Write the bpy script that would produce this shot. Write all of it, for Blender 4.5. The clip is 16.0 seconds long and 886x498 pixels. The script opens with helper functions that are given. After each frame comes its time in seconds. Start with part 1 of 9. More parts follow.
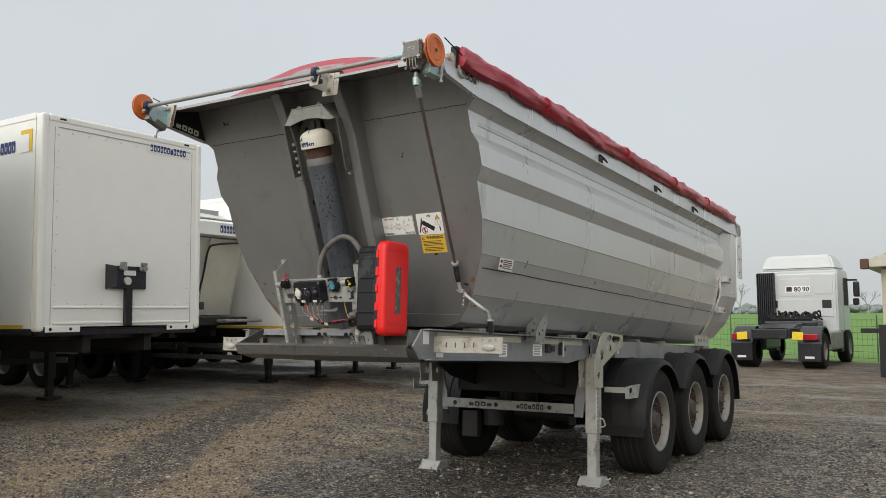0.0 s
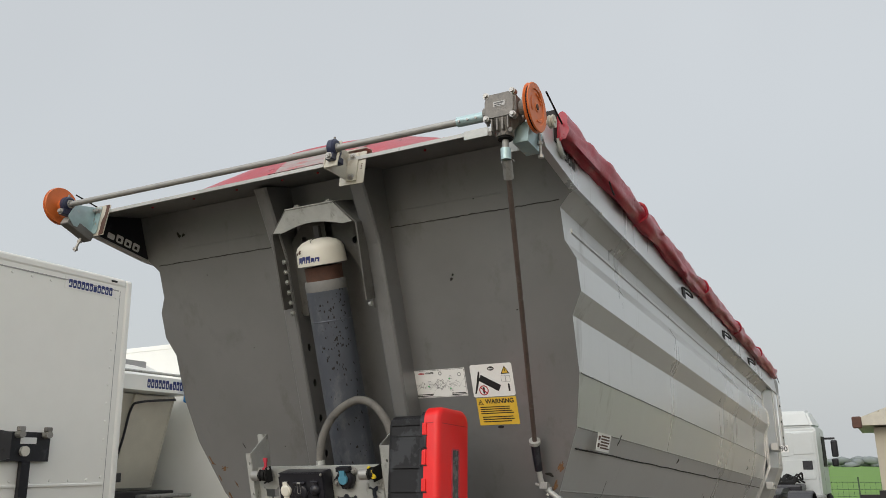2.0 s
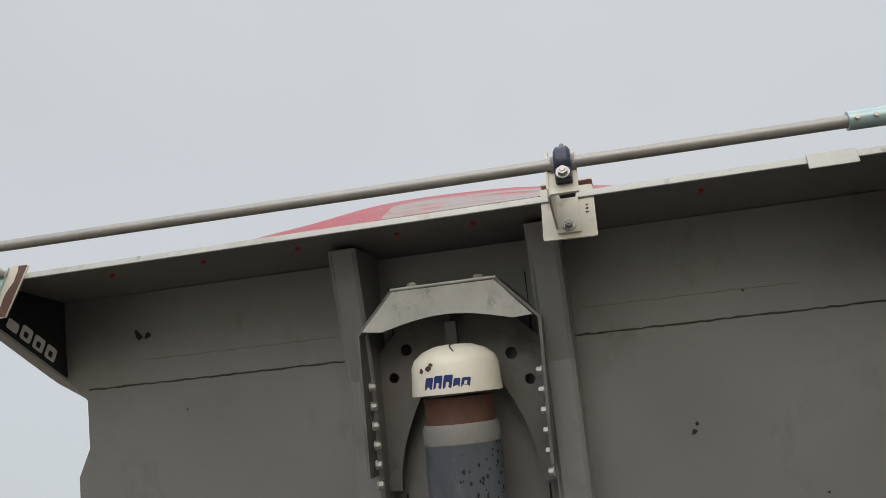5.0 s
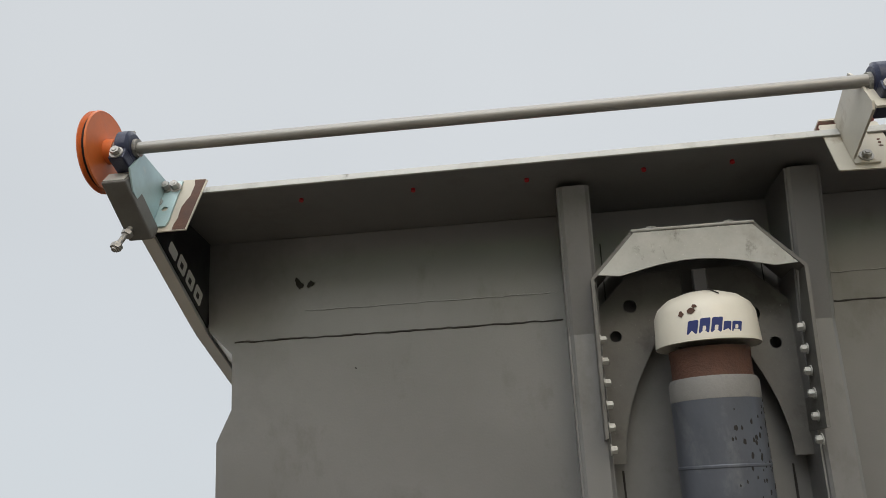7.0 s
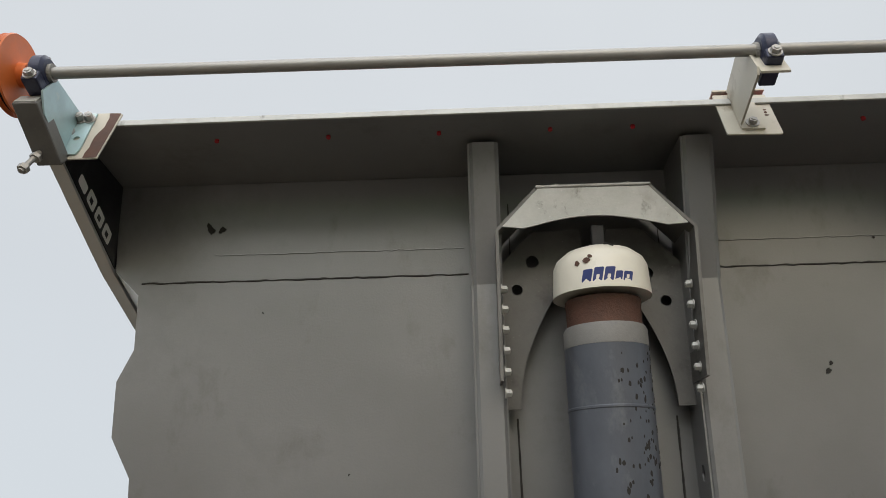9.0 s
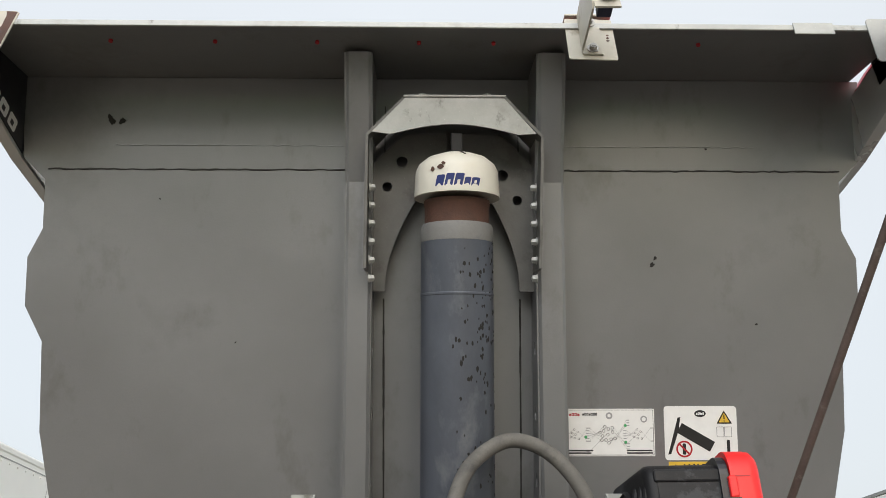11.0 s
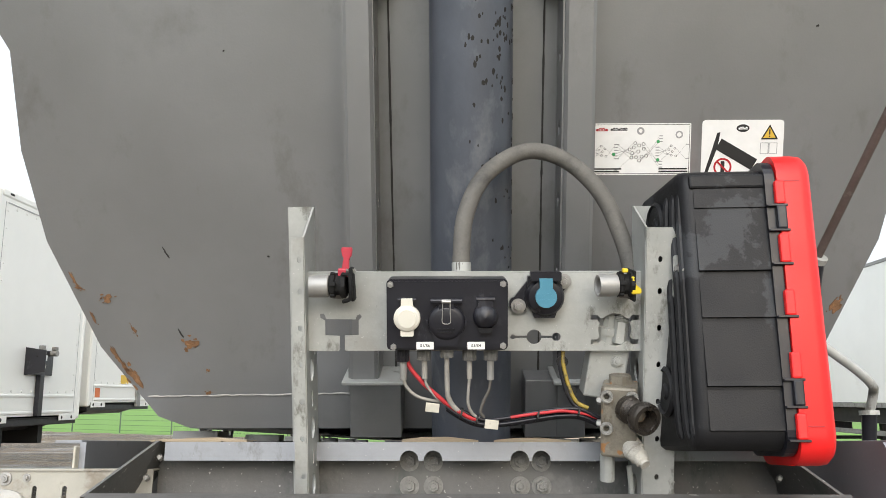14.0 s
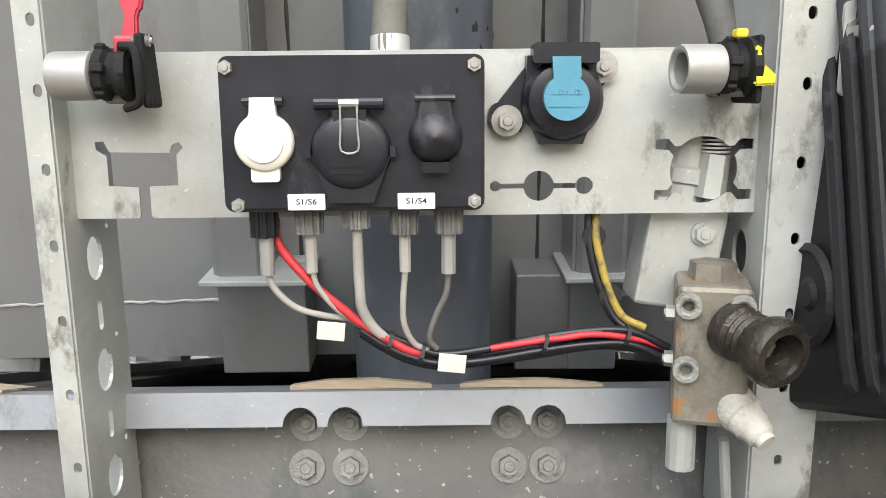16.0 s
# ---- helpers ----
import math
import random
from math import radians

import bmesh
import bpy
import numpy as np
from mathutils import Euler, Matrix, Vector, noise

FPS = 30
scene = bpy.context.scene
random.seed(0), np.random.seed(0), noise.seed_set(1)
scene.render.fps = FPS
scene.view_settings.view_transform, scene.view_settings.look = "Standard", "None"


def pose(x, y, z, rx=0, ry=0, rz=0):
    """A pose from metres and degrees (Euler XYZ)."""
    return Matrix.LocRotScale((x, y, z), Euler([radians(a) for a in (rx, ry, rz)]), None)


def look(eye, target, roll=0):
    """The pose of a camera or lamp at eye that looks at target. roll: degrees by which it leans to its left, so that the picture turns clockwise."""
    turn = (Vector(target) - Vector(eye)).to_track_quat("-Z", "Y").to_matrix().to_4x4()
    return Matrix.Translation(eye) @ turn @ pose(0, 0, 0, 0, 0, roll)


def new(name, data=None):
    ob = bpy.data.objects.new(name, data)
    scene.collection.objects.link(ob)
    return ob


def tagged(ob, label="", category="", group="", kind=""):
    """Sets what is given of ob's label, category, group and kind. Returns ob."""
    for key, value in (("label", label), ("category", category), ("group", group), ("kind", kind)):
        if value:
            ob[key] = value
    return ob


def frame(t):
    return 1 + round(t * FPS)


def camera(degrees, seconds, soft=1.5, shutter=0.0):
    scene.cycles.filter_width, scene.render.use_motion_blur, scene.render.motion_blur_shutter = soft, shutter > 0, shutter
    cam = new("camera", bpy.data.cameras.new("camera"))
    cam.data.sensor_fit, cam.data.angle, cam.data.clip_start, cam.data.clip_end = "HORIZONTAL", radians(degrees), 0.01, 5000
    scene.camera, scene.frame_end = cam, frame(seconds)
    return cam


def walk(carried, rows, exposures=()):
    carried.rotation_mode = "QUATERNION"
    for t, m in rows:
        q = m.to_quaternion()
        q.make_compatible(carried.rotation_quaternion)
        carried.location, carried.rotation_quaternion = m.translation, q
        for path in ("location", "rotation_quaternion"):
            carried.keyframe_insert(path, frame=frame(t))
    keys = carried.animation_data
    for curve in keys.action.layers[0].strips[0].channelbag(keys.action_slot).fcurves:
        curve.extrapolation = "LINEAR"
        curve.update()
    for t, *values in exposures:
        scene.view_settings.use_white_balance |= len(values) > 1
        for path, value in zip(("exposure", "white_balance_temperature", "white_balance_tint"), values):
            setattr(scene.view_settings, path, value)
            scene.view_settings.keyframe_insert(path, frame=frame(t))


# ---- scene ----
cam = camera(56.2, 16.0, soft=0.5)
PATH = [
    (0, (3.957, -4.532, 1.597), (2.892, -2.847, 1.753), -0.5),
    (0.5, (3.512, -4.259, 1.638), (2.463, -2.579, 1.915), -0.5),
    (1, (3.12, -3.907, 1.668), (2.097, -2.226, 2.023), -0.6),
    (1.5, (2.711, -3.57, 1.717), (1.733, -1.877, 2.137), -0.6),
    (2, (2.352, -3.225, 1.833), (1.467, -1.507, 2.347), -0.9),
    (2.5, (2.026, -2.813, 1.943), (1.265, -1.068, 2.555), -1.3),
    (3, (1.705, -2.545, 1.969), (1.042, -0.808, 2.708), -0.9),
    (3.5, (1.357, -2.321, 2.008), (0.773, -0.587, 2.817), -0.7),
    (4, (1.045, -2.103, 2.011), (0.537, -0.384, 2.897), -0.6),
    (4.5, (0.75, -2.05, 2.043), (0.288, -0.356, 3.0), -0.6),
    (5, (0.498, -2.078, 2.158), (0.082, -0.344, 3.064), -1.7),
    (5.2, (0.395, -2.035, 2.172), (0.0, -0.285, 3.057), -2.0),
    (7.3, (-0.375, -1.798, 1.869), (-0.584, -0.171, 3.013), -0.1),
    (7.5, (-0.372, -1.786, 1.857), (-0.571, -0.155, 2.998), -0.2),
    (8, (-0.358, -1.752, 1.802), (-0.521, -0.132, 2.964), -0.3),
    (8.5, (-0.338, -1.75, 1.762), (-0.447, -0.129, 2.928), -0.6),
    (9, (-0.303, -1.746, 1.712), (-0.36, -0.128, 2.886), -0.6),
    (9.5, (-0.286, -1.792, 1.674), (-0.279, -0.151, 2.818), -0.9),
    (9.7, (-0.265, -1.813, 1.661), (-0.235, -0.166, 2.795), -1.1),
    (11.8, (0.01, -2.123, 1.665), (0.036, -0.252, 2.373), 0.1),
    (12, (0.004, -2.112, 1.661), (0.024, -0.235, 2.349), 0.2),
    (12.5, (-0.001, -2.089, 1.652), (0.014, -0.189, 2.277), 0.1),
    (13, (0.007, -2.05, 1.623), (0.018, -0.129, 2.18), 0.0),
    (13.5, (0.008, -1.984, 1.605), (0.013, -0.038, 2.065), 0.1),
    (14, (-0.01, -1.759, 1.588), (-0.041, 0.21, 1.942), -0.0),
    (14.5, (-0.081, -1.423, 1.591), (-0.103, 0.555, 1.890), 0.0),
    (15, (-0.041, -1.161, 1.588), (-0.055, 0.828, 1.796), -0.1),
    (15.5, (0.024, -0.925, 1.609), (0.046, 1.068, 1.767), -0.7),
    (16, (0.053, -0.827, 1.603), (0.062, 1.169, 1.717), -0.6),
]
walk(cam, [(t, look(eye, target, roll)) for t, eye, target, roll in PATH],
     exposures=((0, -0.03, 6500, 10), (3, -0.18, 6500, 10), (5, -0.15, 6500, 10), (7.5, -0.04, 6500, 10), (9, 0.0, 6450, 10), (12, 0.38, 6350, 10), (13, 0.43, 6330, 10), (14.3, 0.80, 6290, 10), (15.2, 1.12, 6270, 10), (16, 1.24, 6260, 10)))

# ---- sky and sun: a flat, bright overcast day ----
world = bpy.data.worlds.new("overcast")
scene.world = world
world.use_nodes = True
wn, wl = world.node_tree.nodes, world.node_tree.links
wn.clear()
w_out = wn.new("ShaderNodeOutputWorld")
w_bg = wn.new("ShaderNodeBackground")
w_sky = wn.new("ShaderNodeTexSky")
w_sky.sky_type, w_sky.sun_disc = "NISHITA", False
w_sky.sun_elevation, w_sky.sun_rotation, w_sky.dust_density = radians(20), radians(160), 8.0
w_tc = wn.new("ShaderNodeTexCoord")
w_sep = wn.new("ShaderNodeSeparateXYZ")
w_ramp = wn.new("ShaderNodeValToRGB")
e = w_ramp.color_ramp.elements
e[0].position, e[0].color = 0.0, (0.585, 0.615, 0.625, 1)
e[1].position, e[1].color = 1.0, (2.3, 2.34, 2.36, 1)
for p, v in ((0.12, (0.62, 0.65, 0.662)), (0.55, (0.645, 0.67, 0.682)), (0.8, (0.70, 0.725, 0.738)), (0.9, (1.5, 1.54, 1.56))):
    w_ramp.color_ramp.elements.new(p).color = (*v, 1)
w_noise = wn.new("ShaderNodeTexNoise")
w_noise.inputs["Scale"].default_value, w_noise.inputs["Detail"].default_value = 1.6, 3.0
w_cl = wn.new("ShaderNodeMapRange")
w_cl.inputs["To Min"].default_value, w_cl.inputs["To Max"].default_value = 0.9, 1.1
w_mul = wn.new("ShaderNodeMix")
w_mul.data_type, w_mul.blend_type = "RGBA", "MULTIPLY"
w_mul.inputs[0].default_value = 1.0
w_mix = wn.new("ShaderNodeMix")
w_mix.data_type = "RGBA"
w_mix.inputs[0].default_value = 0.97
wl.new(w_tc.outputs["Generated"], w_sep.inputs[0])
wl.new(w_sep.outputs["Z"], w_ramp.inputs[0])
wl.new(w_tc.outputs["Generated"], w_noise.inputs["Vector"])
wl.new(w_noise.outputs["Fac"], w_cl.inputs["Value"])
wl.new(w_ramp.outputs[0], w_mul.inputs[6])
wl.new(w_cl.outputs[0], w_mul.inputs[7])
wl.new(w_sky.outputs[0], w_mix.inputs[6])
wl.new(w_mul.outputs[2], w_mix.inputs[7])
wl.new(w_mix.outputs[2], w_bg.inputs["Color"])
w_bg.inputs["Strength"].default_value = 1.0
wl.new(w_bg.outputs[0], w_out.inputs[0])

sun_data = bpy.data.lights.new("sun", "SUN")
sun_data.energy, sun_data.angle, sun_data.color = 1.5, radians(50), (1.0, 0.99, 0.98)
sun = new("sun", sun_data)
sun.matrix_world = look((-2.5, -14.2, 8.8), (0, 0, 0))


# ---- materials ----
def lin(r, g, b):
    return tuple(((c / 255 + 0.055) / 1.055) ** 2.4 if c > 10 else c / 3294 for c in (r, g, b))


def mat(name, base, rough=0.5, metal=0.0, var=0.15, scale=5.0, bump=0.1, bscale=80.0, stain=None, amount=0.4, sscale=3.0, rand=0.0, stretch=(1, 1, 1), soft=0.12, spec=0.5, coat=0.0, grime=None, specks=None):
    """A surface with grain at two scales and, where given, stains with a shape of their own."""
    m = bpy.data.materials.new(name)
    m.use_nodes = True
    n, l = m.node_tree.nodes, m.node_tree.links
    b = n["Principled BSDF"]
    b.inputs["Metallic"].default_value = metal
    b.inputs["Specular IOR Level"].default_value = spec
    b.inputs["Coat Weight"].default_value = coat
    tc, mp = n.new("ShaderNodeTexCoord"), n.new("ShaderNodeMapping")
    mp.inputs["Scale"].default_value = stretch
    l.new(tc.outputs["Object"], mp.inputs[0])

    def noise_tex(s, detail, rough_n=0.6):
        t = n.new("ShaderNodeTexNoise")
        t.inputs["Scale"].default_value, t.inputs["Detail"].default_value, t.inputs["Roughness"].default_value = s, detail, rough_n
        l.new(mp.outputs[0], t.inputs["Vector"])
        return t.outputs["Fac"]

    def ramp(src, lo, hi, a, c):
        r = n.new("ShaderNodeMapRange")
        r.inputs["From Min"].default_value, r.inputs["From Max"].default_value = lo, hi
        r.inputs["To Min"].default_value, r.inputs["To Max"].default_value = a, c
        l.new(src, r.inputs["Value"])
        return r.outputs[0]

    def mixrgb(f, a, c):
        x = n.new("ShaderNodeMix")
        x.data_type = "RGBA"
        for sock, val in ((x.inputs[0], f), (x.inputs[6], a), (x.inputs[7], c)):
            if isinstance(val, (tuple, list)):
                sock.default_value = (*val, 1)
            elif isinstance(val, float):
                sock.default_value = val
            else:
                l.new(val, sock)
        return x.outputs[2]

    big, fine = noise_tex(scale, 6), noise_tex(scale * 11, 4)
    dark, light = tuple(c * (1 - var) for c in base), tuple(min(1, c * (1 + var)) for c in base)
    col = mixrgb(ramp(big, 0.3, 0.7, 0.0, 1.0), dark, light)
    col = mixrgb(ramp(fine, 0.35, 0.75, 0.0, 0.5 * min(1, var * 3)), col, tuple(c * (1 - 1.6 * min(var, 0.5)) for c in base))
    if stain:
        mask = ramp(noise_tex(sscale, 9, 0.68), 1 - amount, 1 - amount + soft, 0.0, 1.0)
        col = mixrgb(mask, col, stain)
    if grime:
        gcol, gamount, gscale, gsoft = grime
        run = n.new("ShaderNodeMapping")
        run.inputs["Scale"].default_value = (1, 1, 0.45)
        l.new(tc.outputs["Object"], run.inputs[0])
        gt = n.new("ShaderNodeTexNoise")
        gt.inputs["Scale"].default_value, gt.inputs["Detail"].default_value, gt.inputs["Roughness"].default_value = gscale, 10, 0.7
        l.new(run.outputs[0], gt.inputs["Vector"])
        col = mixrgb(ramp(gt.outputs["Fac"], 1 - gamount, 1 - gamount + gsoft, 0.0, 0.85), col, gcol)
    if specks:
        scol, sc_, thr = specks
        col = mixrgb(ramp(noise_tex(sc_, 2), thr, thr + 0.03, 0.0, 0.8), col, scol)
    if rand:
        oi = n.new("ShaderNodeObjectInfo")
        hsv = n.new("ShaderNodeHueSaturation")
        l.new(ramp(oi.outputs["Random"], 0, 1, 1 - rand, 1 + rand), hsv.inputs["Value"])
        l.new(col, hsv.inputs["Color"])
        col = hsv.outputs[0]
    l.new(col, b.inputs["Base Color"])
    l.new(ramp(big, 0.25, 0.75, max(0.03, rough - 0.1), min(1, rough + 0.1)), b.inputs["Roughness"])
    if bump:
        bp = n.new("ShaderNodeBump")
        bp.inputs["Strength"].default_value, bp.inputs["Distance"].default_value = bump, 0.01
        l.new(noise_tex(bscale, 5), bp.inputs["Height"])
        l.new(bp.outputs[0], b.inputs["Normal"])
    return m


M = {
    "plate": mat("grey_painted_steel", (0.248, 0.25, 0.252), 0.36, 0.45, 0.10, 1.3, 0.05, 160, stain=(0.17, 0.169, 0.165), amount=0.46, sscale=1.3, soft=0.25, grime=((0.165, 0.16, 0.15), 0.44, 5, 0.2)),
    "side": mat("silver_painted_steel", (0.62, 0.63, 0.635), 0.31, 0.5, 0.07, 2.0, 0.04, 120, stain=(0.40, 0.395, 0.385), amount=0.41, sscale=3.0, soft=0.12, stretch=(1, 1, 0.14)),
    "galv": mat("galvanised_steel", (0.44, 0.45, 0.43), 0.48, 0.25, 0.14, 10, 0.05, 160, stain=(0.37, 0.365, 0.34), amount=0.45, sscale=7, soft=0.12, grime=((0.17, 0.168, 0.145), 0.435, 9, 0.07), specks=((0.6, 0.6, 0.58), 150, 0.70)),
    "galv_dark": mat("dull_galvanised_steel", (0.30, 0.30, 0.29), 0.5, 0.35, 0.16, 12, 0.06, 120, stain=(0.2, 0.195, 0.185), amount=0.46, sscale=8, soft=0.12, grime=((0.11, 0.105, 0.095), 0.43, 9, 0.08), specks=((0.45, 0.45, 0.43), 130, 0.71)),
    "chassis": mat("blue_grey_chassis_steel", (0.265, 0.275, 0.295), 0.42, 0.35, 0.10, 8, 0.05, 90, stain=(0.22, 0.22, 0.22), amount=0.42, sscale=5, soft=0.15, grime=((0.13, 0.125, 0.115), 0.42, 7, 0.1), specks=((0.42, 0.42, 0.41), 110, 0.72)),
    "web": mat("dirty_grey_steel", (0.165, 0.162, 0.155), 0.6, 0.2, 0.15, 9, 0.12, 90, stain=(0.22, 0.216, 0.205), amount=0.45, sscale=9, soft=0.1, grime=((0.09, 0.105, 0.095), 0.45, 6, 0.1), specks=((0.5, 0.49, 0.46), 95, 0.67)),
    # taken near black: shade under the chassis is put into this colour
    "beam": mat("grimy_shade_darkened_steel", (0.02, 0.0195, 0.0195), 0.65, 0.2, 0.2, 8, 0.1, 70),
    "tan": mat("cream_painted_steel", (0.53, 0.505, 0.43), 0.5, 0.05, 0.08, 8, 0.06, 90, stain=(0.30, 0.26, 0.19), amount=0.42, sscale=9, soft=0.12),
    "alu": mat("worn_aluminium", (0.36, 0.355, 0.34), 0.5, 0.45, 0.1, 20, 0.05, 200, stain=(0.3, 0.29, 0.27), amount=0.38, sscale=12),
    "cast": mat("cast_aluminium", (0.215, 0.203, 0.187), 0.55, 0.4, 0.18, 30, 0.3, 220, stain=(0.17, 0.16, 0.15), amount=0.42, sscale=16),
    "zinc": mat("zinc_plated_steel", (0.42, 0.56, 0.58), 0.4, 0.4, 0.12, 20, 0.03, 150, stain=(0.60, 0.62, 0.55), amount=0.4, sscale=14),
    "bolt": mat("bright_bolt_steel", (0.40, 0.39, 0.37), 0.42, 0.6, 0.15, 60, 0.1, 300, stain=(0.3, 0.26, 0.2), amount=0.36, sscale=60),
    "bolt_dull": mat("dull_bolt_steel", (0.31, 0.305, 0.285), 0.65, 0.4, 0.2, 90, 0.4, 260, stain=(0.4, 0.39, 0.36), amount=0.4, sscale=70),
    "cylinder": mat("worn_grey_cylinder", (0.095, 0.105, 0.128), 0.42, 0.3, 0.18, 5, 0.05, 140, stain=(0.21, 0.22, 0.235), amount=0.46, sscale=9, soft=0.25, stretch=(1, 1, 0.45)),
    "cyl_top": mat("chalky_grey_cylinder", (0.20, 0.198, 0.19), 0.65, 0.1, 0.15, 14, 0.1, 160, stain=(0.115, 0.12, 0.135), amount=0.5, sscale=14, soft=0.2),
    "rust": mat("brown_rusty_primer", (0.105, 0.05, 0.034), 0.7, 0.0, 0.25, 24, 0.25, 160, stain=(0.06, 0.045, 0.04), amount=0.4, sscale=20),
    "rustspot": mat("orange_rust", (0.23, 0.12, 0.055), 0.85, 0.0, 0.4, 60, 0.4, 200, stain=(0.1, 0.05, 0.03), amount=0.45, sscale=70),
    "spot": mat("black_chip", (0.02, 0.018, 0.016), 0.8, 0, 0.2, 60, 0.1, 200),
    "cream": mat("cream_white_plastic", (0.70, 0.675, 0.59), 0.35, 0.0, 0.05, 12, 0.03, 120, stain=(0.6, 0.56, 0.45), amount=0.33, sscale=14),
    "navy": mat("navy_blue_print", (0.02, 0.035, 0.16), 0.4, 0, 0.05, 20, 0),
    "bearing": mat("dark_blue_cast_iron", (0.022, 0.028, 0.065), 0.4, 0.1, 0.2, 30, 0.15, 160),
    "orange": mat("orange_plastic_pulley", (0.66, 0.16, 0.035), 0.45, 0, 0.12, 14, 0.05, 120, stain=(0.42, 0.11, 0.04), amount=0.4, sscale=9),
    "red": mat("bright_red_plastic", (0.80, 0.014, 0.014), 0.42, 0.0, 0.04, 10, 0.03, 160),
    "guard": mat("black_mudguard_plastic", (0.009, 0.009, 0.010), 0.55, 0, 0.2, 10, 0.05, 120, spec=0.3, stain=(0.026, 0.025, 0.024), amount=0.36, sscale=5, soft=0.2),
    "black": mat("black_plastic", (0.012, 0.012, 0.017), 0.36, 0, 0.15, 16, 0.015, 200, stain=(0.03, 0.03, 0.036), amount=0.4, sscale=11, soft=0.12, grime=((0.04, 0.04, 0.048), 0.42, 14, 0.05)),
    "case": mat("charcoal_moulded_plastic", (0.011, 0.011, 0.0125), 0.5, 0, 0.1, 14, 0.12, 300, stain=(0.034, 0.036, 0.04), amount=0.44, sscale=4.5, soft=0.03, spec=0.3),
    "rubber": mat("black_rubber", (0.014, 0.014, 0.014), 0.75, 0, 0.25, 14, 0.2, 90, spec=0.25, stain=(0.04, 0.037, 0.032), amount=0.42, sscale=6, soft=0.25),
    "hose": mat("dusty_rubber_hose", (0.135, 0.128, 0.115), 0.7, 0, 0.2, 20, 0.15, 120, stain=(0.06, 0.058, 0.056), amount=0.48, sscale=12, soft=0.2),
    "tarp": mat("red_tarpaulin", (0.38, 0.018, 0.036), 0.34, 0, 0.14, 5, 0.25, 22, stain=(0.30, 0.014, 0.028), amount=0.44, sscale=4, soft=0.2),
    "tarp_patch": mat("faded_grey_print", (0.30, 0.26, 0.25), 0.45, 0, 0.2, 26, 0.1, 60, stain=(0.38, 0.05, 0.06), amount=0.5, sscale=12, stretch=(0.5, 2, 2)),
    "white": mat("white_panel", (0.84, 0.845, 0.81), 0.4, 0, 0.03, 1.2, 0.02, 40, stain=(0.66, 0.65, 0.6), amount=0.36, sscale=0.9, soft=0.3),
    "white_dirty": mat("ivory_panel", (0.62, 0.59, 0.5), 0.5, 0, 0.08, 2, 0.03, 40, stain=(0.32, 0.28, 0.23), amount=0.32, sscale=2.4, soft=0.2),
    "paper": mat("white_label", (0.82, 0.82, 0.80), 0.45, 0, 0.03, 40, 0),
    "yellow": mat("yellow_label", (0.72, 0.47, 0.05), 0.5, 0, 0.06, 30, 0),
    "yellow_b": mat("yellow_plastic", (0.80, 0.60, 0.03), 0.4, 0, 0.08, 40, 0.05),
    "redpl": mat("faded_red_plastic", (0.50, 0.045, 0.07), 0.5, 0, 0.12, 30, 0.05),
    "redcable": mat("red_cable", (0.50, 0.032, 0.04), 0.5, 0, 0.15, 30, 0.1, 100, stain=(0.2, 0.05, 0.05), amount=0.35, sscale=30),
    "paper_dirty": mat("grubby_tag", (0.62, 0.59, 0.5), 0.6, 0, 0.1, 40, 0.05, 100, stain=(0.4, 0.37, 0.3), amount=0.42, sscale=60),
    "yellow_dirty": mat("dirty_yellow_cable", (0.36, 0.26, 0.045), 0.55, 0, 0.2, 50, 0.05, 100, stain=(0.11, 0.09, 0.055), amount=0.52, sscale=45),
    "gland": mat("dusty_cable_gland", (0.15, 0.148, 0.14), 0.6, 0, 0.3, 60, 0.1, 200, stain=(0.3, 0.29, 0.26), amount=0.45, sscale=40),
    "rodbrown": mat("brown_weathered_rod", (0.13, 0.1, 0.088), 0.55, 0.2, 0.25, 14, 0.05, 120, stain=(0.2, 0.18, 0.165), amount=0.42, sscale=12),
    "blue": mat("teal_blue_plastic", (0.085, 0.26, 0.36), 0.42, 0, 0.06, 40, 0.05, 200),
    "ink": mat("black_print", (0.015, 0.015, 0.015), 0.5, 0, 0.05, 20, 0),
    "inkgrey": mat("grey_print", (0.35, 0.35, 0.35), 0.5, 0, 0.05, 20, 0),
    "inkred": mat("red_print", (0.42, 0.012, 0.02), 0.5, 0, 0.05, 20, 0),
    "inkgreen": mat("green_print", (0.08, 0.4, 0.15), 0.5, 0, 0.05, 20, 0),
    "brass": mat("grimy_brass_block", (0.23, 0.21, 0.17), 0.5, 0.3, 0.25, 24, 0.12, 160, stain=(0.30, 0.28, 0.24), amount=0.42, sscale=14, soft=0.15, grime=((0.06, 0.045, 0.03), 0.49, 12, 0.1), specks=((0.36, 0.16, 0.045), 22, 0.60)),
    "oily": mat("oily_dark_steel", (0.05, 0.043, 0.036), 0.3, 0.5, 0.3, 40, 0.35, 120, stain=(0.11, 0.055, 0.03), amount=0.4, sscale=30),
    "greycable": mat("dusty_grey_cable", (0.34, 0.325, 0.295), 0.7, 0, 0.15, 40, 0.1),
    "wood": mat("weathered_wood", (0.36, 0.29, 0.2), 0.8, 0, 0.2, 12, 0.3, 60, stain=(0.5, 0.47, 0.4), amount=0.45, sscale=12, stretch=(0.3, 3, 3)),
    "rim": mat("dusty_steel_rim", (0.27, 0.262, 0.24), 0.55, 0.3, 0.15, 14, 0.1, 100, stain=(0.2, 0.16, 0.12), amount=0.4, sscale=10),
